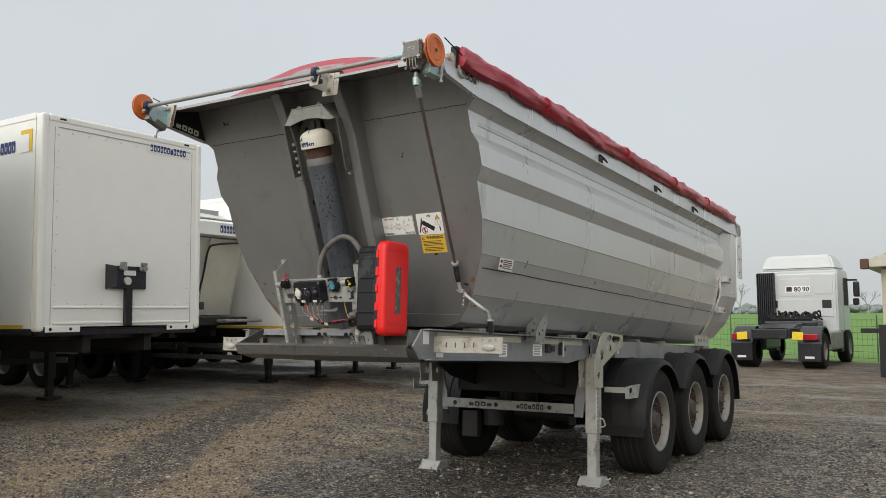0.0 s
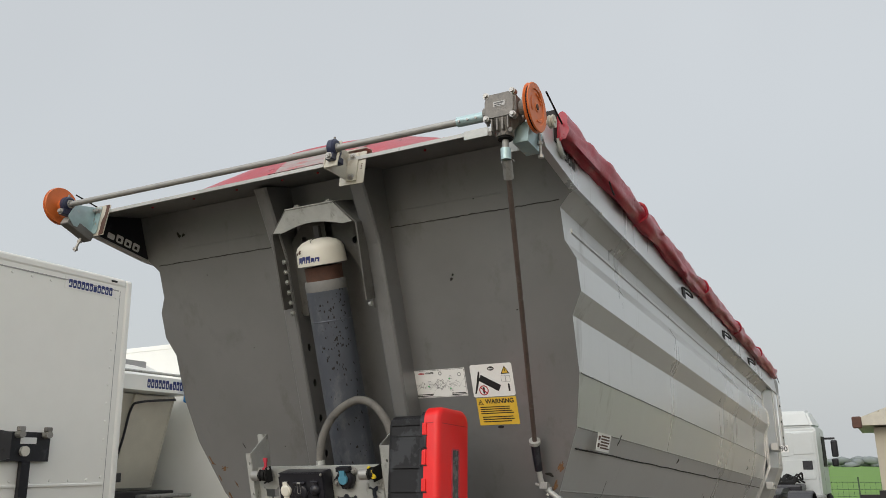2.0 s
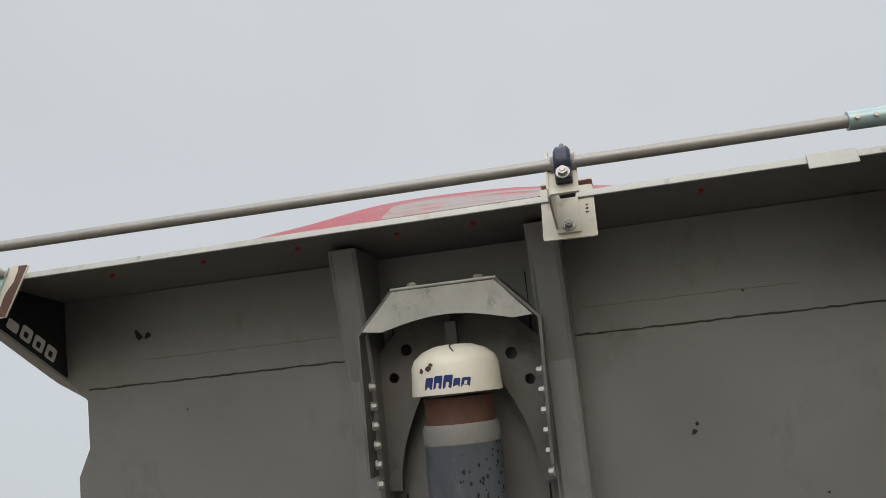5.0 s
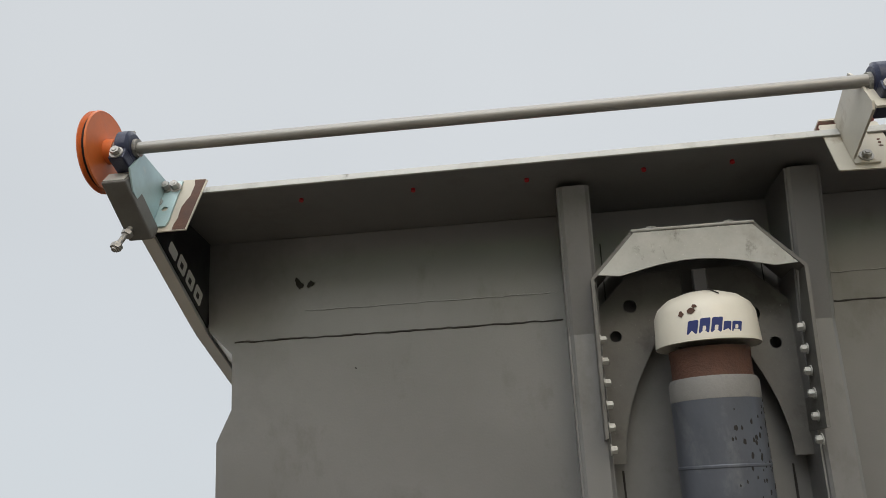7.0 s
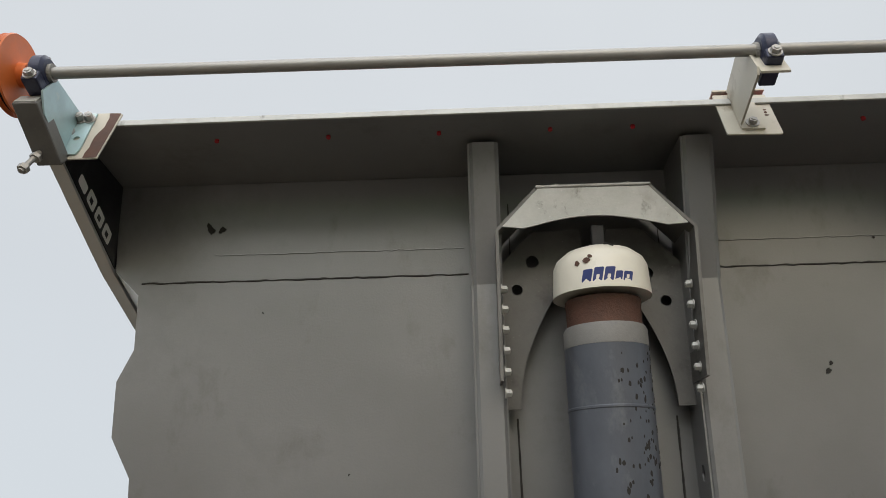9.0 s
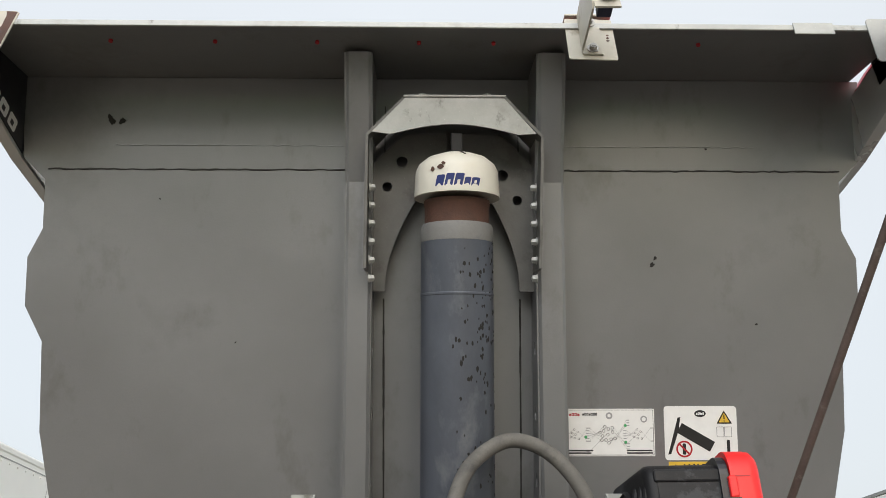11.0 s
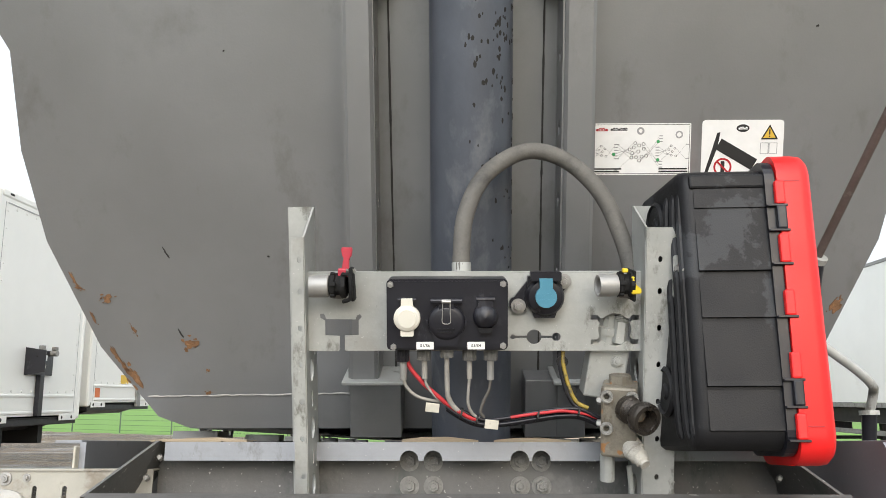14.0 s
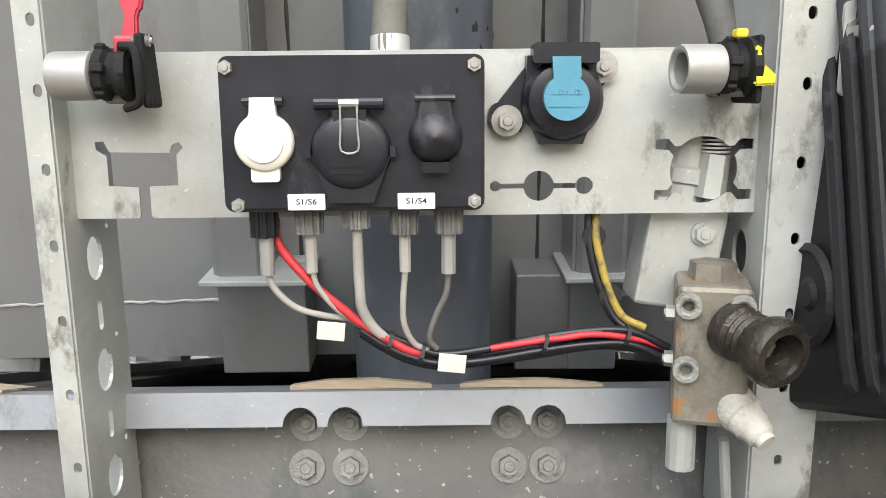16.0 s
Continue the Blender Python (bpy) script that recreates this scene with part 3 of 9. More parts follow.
    for v in (2.10, 3.60, 4.95):
        bm = B()
        box(bm, (sgn * 1.298, v - 0.04, 3.02), (sgn * 1.306, v + 0.04, 3.085))
        along(bm, [(sgn * 1.31, v - 0.03, 3.08), (sgn * 1.35, v - 0.03, 3.04), (sgn * 1.35, v + 0.03, 3.02), (sgn * 1.31, v + 0.03, 3.06)], 0.006, 6, 4)
        part("tarp_hook", bm, "beam", trailer)
bm = B()
prism(bm, [(x, w) for x, w in OUT] + [(-x, w) for x, w in OUT[::-1]], 1, 7.105, 7.17)
gate = part("tailgate", bm, "side", trailer)

# weld beads and marks on the front plate
def bead(pts, r, material, name="weld_seam"):
    bm = B()
    rnd = random.Random(int(pts[0][0] * 1000) + int(pts[-1][1] * 97))
    line = []
    (x0, w0), (x1, w1) = pts[0], pts[-1]
    n = max(8, int(math.hypot(x1 - x0, w1 - w0) / 0.018))
    for i in range(n + 1):
        t = i / n
        line.append(on_plate(x0 + (x1 - x0) * t, w0 + (w1 - w0) * t + rnd.uniform(-0.0015, 0.0015), 0.001))
    rad = [r * rnd.uniform(0.7, 1.25) for _ in range(40)]
    along(bm, line, r, 6, 1, rr=lambda t: rad[int(t * 39)])
    part(name, bm, material, front)


bead([(-1.20, 2.985), (-0.30, 2.985)], 0.0026, "weld_dark")
bead([(0.34, 2.985), (1.21, 2.985)], 0.0026, "weld_dark")
bead([(-1.00, 3.055), (-0.31, 3.055)], 0.0016, "plate")
bead([(0.36, 3.055), (0.95, 3.055)], 0.0016, "plate")
bead([(-0.185, 2.62), (-0.175, 1.56)], 0.0030, "weld_dark")
bead([(0.222, 2.62), (0.215, 1.56)], 0.0030, "weld_dark")
bead([(-0.185, 3.17), (-0.185, 3.0)], 0.0018, "weld_dark")
bead([(0.222, 3.17), (0.222, 3.0)], 0.0018, "weld_dark")
bead([(-0.87, 1.622), (-0.16, 1.632)], 0.0024, "weld")
bead([(0.33, 1.632), (0.86, 1.622)], 0.0024, "weld")


def blot(x, w, rx, ry, seed, material="rustspot", name="rust_patch", flecks=0, tilt=0.0):
    """An uneven stain with a ragged outline on the plate, and flecks round it."""
    rnd = random.Random(seed)
    ca, sa = math.cos(tilt), math.sin(tilt)
    bm = B()
    for j in range(1 + flecks):
        n = 30 if j == 0 else 9
        f = 0.8 if j == 0 else rnd.uniform(0.08, 0.28)
        a0, d0 = rnd.uniform(0, 6.28), 0.0 if j == 0 else rnd.uniform(0.75, 1.5)
        cx, cy = rx * d0 * math.cos(a0), ry * d0 * math.sin(a0)
        ph = [rnd.uniform(0, 6.28) for _ in range(4)]
        pts = []
        for i in range(n):
            a = 2 * math.pi * i / n
            k = f * (1 + 0.26 * math.sin(2 * a + ph[0]) + 0.16 * math.sin(3 * a + ph[1]) + 0.12 * math.sin(5 * a + ph[2]) + 0.09 * math.sin(9 * a + ph[3]) + rnd.uniform(-0.06, 0.06))
            px, py = cx + rx * k * math.cos(a), cy + ry * k * math.sin(a)
            pts.append((x + ca * px - sa * py, up(w) + sa * px + ca * py))
        plate(bm, pts, [], FP @ Matrix.Translation((0, 0, 0.0022)), 0.002)
    part(name, bm, material, front)


for i, (x, w, rx, ry, ti) in enumerate([(-1.018, 3.128, 0.012, 0.018, 0.2), (-0.985, 3.125, 0.01, 0.012, 0), (0.622, 2.716, 0.012, 0.006, 0.9), (0.632, 2.735, 0.008, 0.005, 0.5), (0.93, 2.55, 0.004, 0.004, 0),
                                       (-0.62, 2.50, 0.003, 0.003, 0), (0.80, 3.05, 0.004, 0.004, 0), (-0.86, 2.9, 0.003, 0.003, 0), (-0.52, 1.99, 0.004, 0.003, 0.3), (0.96, 1.83, 0.03, 0.008, -0.2), (-0.80, 2.0, 0.003, 0.018, 0.5), (-0.77, 1.79, 0.003, 0.014, 0.5)]):
    blot(x, w, rx, ry, i + 3, "spot", "paint_chip", tilt=ti)
for i, (x, w, rx, ry, ti) in enumerate([(-0.968, 1.882, 0.016, 0.012, 0.3), (-0.742, 1.762, 0.02, 0.017, 0.0), (-1.045, 1.91, 0.012, 0.005, -0.4), (-0.905, 1.675, 0.014, 0.034, 0.62), (-0.955, 1.735, 0.006, 0.03, 0.55),
                                       (-1.06, 1.935, 0.004, 0.022, 0.4), (-0.93, 1.70, 0.005, 0.02, 0.6), (-0.70, 1.692, 0.005, 0.005, 0), (-0.70, 1.632, 0.008, 0.006, 0), (-0.90, 1.80, 0.004, 0.014, 0.5),
                                       (1.02, 1.86, 0.012, 0.03, -0.5), (0.98, 1.78, 0.008, 0.03, -0.55), (0.99, 1.68, 0.02, 0.012, -0.4), (-1.01, 1.83, 0.004, 0.016, 0.5)]):
    blot(x, w, rx, ry, i + 40, flecks=6, tilt=ti)

# the two uprights beside the ram
for x0, x1, inner in ((-0.288, -0.216, 1), (0.262, 0.338, -1)):
    lo, mid, hi = up(1.70), -0.10, 0.262
    bm = B()
    secs = []
    for st, d in ((lo, 0.124), (mid, 0.128), (hi, 0.205)):
        secs.append([bm.verts.new(FP @ Vector((x, st, d + o))) for x, o in ((x0, -0.006), (x0 + 0.008, 0.0), (x1 - 0.008, 0.0), (x1, -0.006), (x1, -0.010), (x0, -0.010))])
    for s0, s1 in zip(secs, secs[1:]):
        for i in range(6):
            bm.faces.new((s0[i], s0[(i + 1) % 6], s1[(i + 1) % 6], s1[i]))
    bm.faces.new(secs[0])
    bm.faces.new(secs[-1])
    post = part("upright", bm, "plate", trailer, "folded steel upright beside the ram")
    xin, xout = (x1, x0) if inner > 0 else (x0, x1)
    holes = [[(s + 0.022 * math.sin(2 * math.pi * k / 6), 0.062 + 0.015 * math.cos(2 * math.pi * k / 6)) for k in range(6)] for s in [lo + 0.10 + 0.185 * j for j in range(6)]]
    for xx, hh, nm in ((xin, holes, "upright_web"), (xout, [], "upright_side")):
        bm = B()
        m = FP @ frame_at((xx, 0, 0), (0, 1, 0), (0, 0, 1))
        plate(bm, [(lo, 0), (hi, 0), (hi, 0.198), (mid, 0.118), (lo, 0.114)], hh, m @ Matrix.Translation((0, 0, 0.003 if xx == x1 else -0.0005)), 0.005)
        part(nm, bm, "plate", post)
    bm = B()
    box(bm, (x0 - 0.02, lo - 0.006, 0.0), (x1 + 0.07 if inner > 0 else x1 + 0.02, lo + 0.003, 0.15), FP, bevel=0.002)
    part("upright_foot", bm, "galv", post)
    bm = B()
    box(bm, (x0 - 0.006, up(1.545), 0.0), (x1 + 0.06 if inner > 0 else x1 - 0.005, lo - 0.007, 0.10), FP, bevel=0.003)
    if inner < 0:
        box(bm, (x0 - 0.09, up(1.545), 0.0), (x0 - 0.004, lo - 0.007, 0.098), FP, bevel=0.003)
    part("foot_box", bm, "plate", post)

# ---- ram: cylinder, collar, cap ----
CYL = FP @ Matrix.Translation((0.028, 0, 0.172)) @ pose(0, 0, 0, -90)


def uc(w):
    return up(w, 0.172)


ram = soft(part("ram_cylinder", lathe(B(), [(0.101, uc(1.36)), (0.101, uc(2.55)), (0.1025, uc(2.552)), (0.1025, uc(2.556)), (0.101, uc(2.558)), (0.101, uc(2.70))], CYL, 48), "cylinder", trailer, "worn grey hydraulic ram cylinder"), 20)
soft(part("cylinder_head", lathe(B(), [(0.1016, uc(2.69)), (0.1016, uc(2.728)), (0.097, uc(2.737))], CYL, 48), "cyl_top", ram, "chalky top of the cylinder"))
soft(part("collar", lathe(B(), [(0.091, uc(2.735)), (0.091, uc(2.785)), (0.0925, uc(2.787)), (0.0925, uc(2.80)), (0.06, uc(2.802))], CYL, 48), "rust", ram, "rusty brown collar"))
cap = soft(part("cap", lathe(B(), [(0.110, uc(2.812)), (0.1205, uc(2.809)), (0.1205, uc(2.814)), (0.1165, uc(2.878)), (0.108, uc(2.896)), (0.085, uc(2.914)), (0.05, uc(2.926)), (0.012, uc(2.929))], CYL, 56), "cream", ram, "cream plastic ram cap with a crack and chipped paint"), 50)
rnd = random.Random(5)
for k in range(150):
    a, w = rnd.uniform(-0.35, 1.3) - math.pi / 2 + 0.2, rnd.choice((rnd.uniform(1.8, 2.66), rnd.uniform(2.3, 2.69)))
    r = rnd.uniform(0.0018, 0.0046)
    mm = CYL @ Matrix.Translation((0, 0, uc(w))) @ Matrix.Rotation(a, 4, "Z") @ Matrix.Translation((0.1012, 0, 0)) @ pose(0, 0, 0, 0, 90)
    bm = B()
    plate(bm, [(r * rnd.uniform(1.0, 2.2) * math.cos(2 * math.pi * i / 7), r * rnd.uniform(0.6, 1.1) * math.sin(2 * math.pi * i / 7)) for i in range(7)], [], mm @ Matrix.Translation((0, 0, 0.0004)), 0.001)
    part("paint_pit", bm, "spot", ram)


# ---- chassis ----
def beam_box(name, lo, hi, material, parent=trailer, bevel=0.004, label=""):
    return part(name, box(B(), lo, hi, None, bevel), material, parent, label)


# front cross rail with notched lip
bm = B()
notch = (-0.118, -0.0635, 0.1345, 0.1835)
pts = [(-0.681, 1.4965), (-0.681, 1.455)]
for cx in notch:
    pts += [(cx - 0.0213, 1.455)] + [(cx + 0.0213 * math.cos(a), 1.457 + 0.0213 * math.sin(a)) for a in [math.pi - math.pi * k / 8 for k in range(9)]] + [(cx + 0.0213, 1.455)]
pts += [(0.711, 1.455), (0.711, 1.4965)]
plate(bm, pts, [], frame_at((0, 0.112, 0), (1, 0, 0), (0, 0, 1)), 0.006)
rail = part("cross_rail", bm, "chassis", trailer, "blue-grey front cross rail with notched lip")
beam_box("rail_top", (-0.681, 0.113, 1.491), (0.711, 0.27, 1.497), "chassis", rail, 0.001)
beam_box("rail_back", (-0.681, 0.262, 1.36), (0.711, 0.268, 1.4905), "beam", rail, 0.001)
beam_box("front_web", (-0.72, 0.19, 1.285), (0.74, 0.197, 1.4905), "web", rail, 0.001, "dirty grey web plate behind the rail")
for w in (1.4525, 1.396):
    for x in (-0.121, -0.0645, 0.140, 0.190):
        bm = B()
        rod(bm, (x, 0.19, w), (x, 0.186, w), 0.0232, seg=24)
        hexbolt(bm, (x, 0.186, w), (0, -1, 0), 0.0142, 0.011)
        part("web_bolt", bm, "bolt_dull", rail)
# skid plate, folded, below the rail
bm = B()
prism(bm, [(-0.02, 1.385), (-0.055, 1.392), (-0.085, 1.375), (-0.055, 1.31), (0.10, 1.275), (0.30, 1.28), (0.30, 1.284), (0.10, 1.28), (-0.05, 1.315), (-0.079, 1.375), (-0.055, 1.386), (-0.02, 1.379)], 0, -0.78, 0.80)
part("skid_plate", bm, "skid", trailer, "folded steel skid plate with dirt and scrapes")
for sgn in (1, -1):
    bm = B()
    a = [(sgn * 0.69, 0.10, 1.50), (sgn * 0.69, 0.26, 1.50), (sgn * 0.80, 0.17, 1.285), (sgn * 0.785, -0.06, 1.385)]
    vs = [bm.verts.new(p) for p in a] + [bm.verts.new((p[0] + sgn * 0.008, p[1], p[2])) for p in a]
    for f in ((0, 1, 2, 3), (7, 6, 5, 4), (0, 4, 5, 1), (1, 5, 6, 2), (2, 6, 7, 3), (3, 7, 4, 0)):
        bm.faces.new([vs[i] for i in f])
    gus = part("gusset", bm, "web", trailer)
    bm = B()
    for k in range(3):
        hexbolt(bm, (sgn * (0.70 + 0.025 * k), 0.13 - 0.01 * k, 1.46 - 0.045 * k), (-sgn * 0.8, 0, 0.5), 0.009, 0.008)
    each("gusset_bolt", bm, "bolt", gus)
    # outrigger side beam, swept from the front corner to the landing leg
    bm = B()
    prism(bm, [(-0.04 if sgn > 0 else 0.16, 1.497), (2.35, 1.50), (2.80, 1.50), (2.80, 1.33), (2.30, 1.275), (1.55, 1.285), (0.60, 1.293)] + ([(-0.05, 1.30), (-0.14, 1.385)] if sgn > 0 else [(0.16, 1.30)]), 0, sgn * 0.885, sgn * 0.90)
    side = part("side_beam", bm, "chassis", trailer, "blue-grey outer side beam")
    beam_box("beam_flange", (min(sgn * 0.90, sgn * 0.965), -0.03 if sgn > 0 else 0.17, 1.493), (max(sgn * 0.90, sgn * 0.965), 2.78, 1.501), "chassis", side, 0.001)
    for y0, y1 in ((0.14, 1.38), (1.72, 2.62)):
        beam_box("beam_channel", (min(sgn * 0.9, sgn * 0.906), y0, 1.437), (max(sgn * 0.9, sgn * 0.906), y1, 1.487), "tan", side, 0.002)
    bm = B()
    box(bm, (min(sgn * 0.9, sgn * 0.95), 0.0 if sgn > 0 else 0.2, 1.294), (max(sgn * 0.9, sgn * 0.95), 2.2, 1.302))
    part("beam_foot", bm, "chassis", side)
    # cream outrigger arm with slots and an oval front lamp
    xa, xb = (0.908, 1.43) if sgn > 0 else (-1.145, -0.712)
    m = frame_at((xa, 0.09 if sgn > 0 else 0.135, 1.352 if sgn > 0 else 1.334), (1, 0, 0), (0, 0, 1))
    wd_ = xb - xa
    bm = B()
    plate(bm, [(0, 0), (wd_, 0), (wd_, 0.098), (0, 0.098)], [slot((0.10 if sgn > 0 else 0.16) + 0.07 * k, 0.046, 0.011, 0.036) for k in range(4)], m, 0.004)
    ch = part("outrigger_arm", bm, "arm", trailer, "cream outrigger arm with slots")
    part("arm_flange", box(B(), (0, 0.098, -0.045), (wd_, 0.102, 0.006), m), "arm", ch)
    part("arm_foot", box(B(), (0, -0.004, -0.045), (wd_, 0.0, 0.006), m), "arm", ch)
    lx = wd_ - 0.10 if sgn > 0 else 0.09
    bm = B()
    lathe(bm, [(0.036, 0), (0.036, 0.010), (0.026, 0.017), (0.0, 0.019)], m @ Matrix.Translation((lx, 0.034, 0.0)) @ Matrix.Diagonal((1.35, 0.62, 1, 1)), 20)
    soft(part("front_lamp", bm, "lamp_white", ch, "oval clear front lamp"))
    for bx, by, br in ((lx, 0.080, 0.010), (lx + 0.05, 0.082, 0.006), (lx - 0.05, 0.082, 0.006), (0.045 if sgn > 0 else wd_ - 0.075, 0.066, 0.010)):
        bm = B()
        hexbolt(bm, m @ Vector((bx, by, 0.0)), (0, -1, 0), br, 0.007, br * 1.55)
        part("arm_bolt", bm, "bolt", ch)
    for y0, y1, z0, z1 in (((-0.03, 0.04, 1.40, 1.485), (0.13, 0.22, 1.315, 1.345)) if sgn > 0 else ()) + ((1.02, 1.15, 1.325, 1.425), (1.60, 1.77, 1.335, 1.43)):
        lab = part("label_plate", box(B(), (min(sgn * 0.9005, sgn * 0.9025), y0, z0), (max(sgn * 0.9005, sgn * 0.9025), y1, z1)), "paper", side, "white label plate")
        if z1 - z0 > 0.09:
            bars(lab, frame_at((sgn * 0.9027, (y0 + y1) / 2, (z0 + z1) / 2), (0, sgn, 0), (0, 0, 1)), -(y1 - y0) * 0.4, -(z1 - z0) * 0.42, (y1 - y0) * 0.4, (z1 - z0) * 0.42, 4, "inkgrey", seed=14)
    for y0, y1, z0, z1 in ((1.83, 1.90, 1.365, 1.435), (1.91, 1.98, 1.375, 1.425), (2.11, 2.15, 1.345, 1.455), (2.16, 2.20, 1.38, 1.42)):
        part("latch", box(B(), (min(sgn * 0.9, sgn * 0.93), y0, z0), (max(sgn * 0.9, sgn * 0.93), y1, z1), None, 0.004), "beam", side)
    bm = B()
    rod(bm, (sgn * 0.935, 2.13, 1.33), (sgn * 0.935, 2.13, 1.47), 0.010)
    part("latch_pin", bm, "galv", side)
    # upright hinge ear beside the body
    bm = B()
    for dv in (0.0, 0.09):
        plate(bm, [(0, 0), (0.14, 0), (0.22, 0.20), (0.18, 0.22), (0.02, 0.12)], [ring(0.06, 0.06, 0.016), ring(0.12, 0.09, 0.014), ring(0.155, 0.15, 0.011)], frame_at((sgn * (0.92 + dv), 1.44, 1.45), (0, 1, 0), (0, 0, 1)), 0.006)
    each("stay_ear", bm, "galv_dark", side)
    # pads between body and frame
    for v in (0.75, 1.65, 2.45, 3.3, 4.2, 5.1):
        beam_box("support_pad", (min(sgn * 0.74, sgn * 0.88), v, 1.505), (max(sgn * 0.74, sgn * 0.88), v + 0.1, 1.532), "galv_dark", side, 0.002)

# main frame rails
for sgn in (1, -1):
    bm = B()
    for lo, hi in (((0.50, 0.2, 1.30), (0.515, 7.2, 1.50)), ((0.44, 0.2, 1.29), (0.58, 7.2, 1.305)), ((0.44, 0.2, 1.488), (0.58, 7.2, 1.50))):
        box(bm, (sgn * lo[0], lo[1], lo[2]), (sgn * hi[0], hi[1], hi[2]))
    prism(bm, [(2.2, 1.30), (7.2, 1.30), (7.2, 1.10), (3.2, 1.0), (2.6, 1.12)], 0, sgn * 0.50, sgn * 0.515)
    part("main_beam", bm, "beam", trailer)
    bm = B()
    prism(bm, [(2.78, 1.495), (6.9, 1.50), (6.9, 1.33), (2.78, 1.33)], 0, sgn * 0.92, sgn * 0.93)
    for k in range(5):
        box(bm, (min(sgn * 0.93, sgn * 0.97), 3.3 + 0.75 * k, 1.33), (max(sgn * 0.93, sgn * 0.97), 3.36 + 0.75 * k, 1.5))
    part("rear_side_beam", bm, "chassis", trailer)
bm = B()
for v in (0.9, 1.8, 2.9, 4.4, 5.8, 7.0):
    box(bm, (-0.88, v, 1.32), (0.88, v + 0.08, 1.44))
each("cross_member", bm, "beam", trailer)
# added dark sheet: stands for the deep shade and hides the body's belly
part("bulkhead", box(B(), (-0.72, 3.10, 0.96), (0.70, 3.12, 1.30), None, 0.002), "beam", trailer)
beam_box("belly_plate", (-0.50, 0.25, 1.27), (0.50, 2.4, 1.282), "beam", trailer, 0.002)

# landing legs
LEG_V = 2.86
for sgn in (1, -1):
    x = 0.918 if sgn > 0 else -0.85
    leg = part("landing_leg", box(B(), (x - 0.06, LEG_V - 0.06, 0.62), (x + 0.06, LEG_V + 0.06, 1.36), None, 0.012), "galv", trailer, "galvanised landing leg with cast foot")
    part("inner_leg", box(B(), (x - 0.046, LEG_V - 0.046, 0.19), (x + 0.046, LEG_V + 0.046, 0.64), None, 0.008), "galv", leg)
    bm = B()
    prism(bm, [(-0.12, 0), (0.12, 0), (0.12, 0.02), (0.055, 0.085), (-0.055, 0.085), (-0.12, 0.02)], 0, -0.11, 0.11)
    bmesh.ops.transform(bm, matrix=Matrix.Translation((x, LEG_V, 0.146)), verts=bm.verts[:])
    part("leg_foot", bm, "galv", leg)
    for px_ in (1.0, 0.855):
        bm = B()
        plate(bm, [(0, 0), (0.17, 0), (0.17, 0.18), (0.48, 0.32), (0.60, 0.35), (0.60, 0.45), (0.20, 0.47), (0.12, 0.42), (-0.02, 0.20)], [slot(0.45, 0.41, 0.18, 0.055), slot(0.30, 0.42, 0.10, 0.05), ring(0.085, 0.10, 0.03), ring(0.15, 0.27, 0.04), ring(0.32, 0.33, 0.03)],
              frame_at((sgn * px_ if sgn > 0 else sgn * (px_ - 0.07), LEG_V - 0.17, 1.05), (0, 1, 0), (0, 0, 1)) @ Matrix.Diagonal((1.25, 1.12, 1, 1)), 0.008)
        part("leg_bracket", bm, "arm", leg, "galvanised bracket plate with round holes")
    bm = B()
    for k in range(16):
        rod(bm, (x + sgn * 0.058, LEG_V - 0.04, 0.66 + 0.042 * k), (x + sgn * 0.0615, LEG_V - 0.04, 0.66 + 0.042 * k), 0.008, seg=8)
        rod(bm, (x + sgn * 0.044, LEG_V + 0.0, 0.22 + 0.025 * k), (x + sgn * 0.0475, LEG_V + 0.0, 0.22 + 0.025 * k), 0.005, seg=8)
    each("peg_hole", bm, "spot", leg)
    bm = B()
    along(bm, [(x + sgn * 0.05, LEG_V, 0.215), (x + sgn * 0.13, LEG_V + 0.02, 0.21), (x + sgn * 0.16, LEG_V + 0.02, 0.225)], 0.008, 8, 4)
    along(bm, [(x + sgn * 0.06, LEG_V, 0.68), (x + sgn * 0.11, LEG_V + 0.01, 0.70), (x + sgn * 0.09, LEG_V + 0.01, 0.76), (x + sgn * 0.06, LEG_V, 0.76)], 0.007, 8, 4)
    each("locking_pin", bm, "galv", leg)
    # inner stay from beam to crossbar
    bm = B()
    prism(bm, [(sgn * 0.86, 1.30), (sgn * 0.80, 1.30), (sgn * 0.72, 0.92), (sgn * 0.715, 0.76), (sgn * 0.80, 0.76), (sgn * 0.83, 0.95)], 1, LEG_V + 0.02, LEG_V + 0.04)
    rod(bm, (sgn * 0.81, LEG_V + 0.02, 1.10), (sgn * 0.81, LEG_V + 0.012, 1.10), 0.018, seg=12)
    part("leg_stay", bm, "chassis", leg)
bm = B()
box(bm, (-0.76, LEG_V - 0.01, 0.79), (0.72, LEG_V + 0.004, 0.885), bevel=0.004)
bar = part("leg_crossbar", bm, "galv_dark", trailer, "steel crossbar with painted lettering between the legs")
bm = B()
for x in (-0.60, -0.12, 0.47):
    rod(bm, (x, LEG_V - 0.011, 0.838), (x, LEG_V - 0.016, 0.838), 0.022, seg=16)
each("crossbar_hole", bm, "spot", bar)
glyphs(bar, frame_at((-0.30, LEG_V - 0.0105, 0.838), (1, 0, 0), (0, 0, 1)), 0.28, 0.045, 4, "ink", "maker_mark")
glyphs(bar, frame_at((0.26, LEG_V - 0.0105, 0.838), (1, 0, 0), (0, 0, 1)), 0.30, 0.05, 7, "ink", "maker_mark")

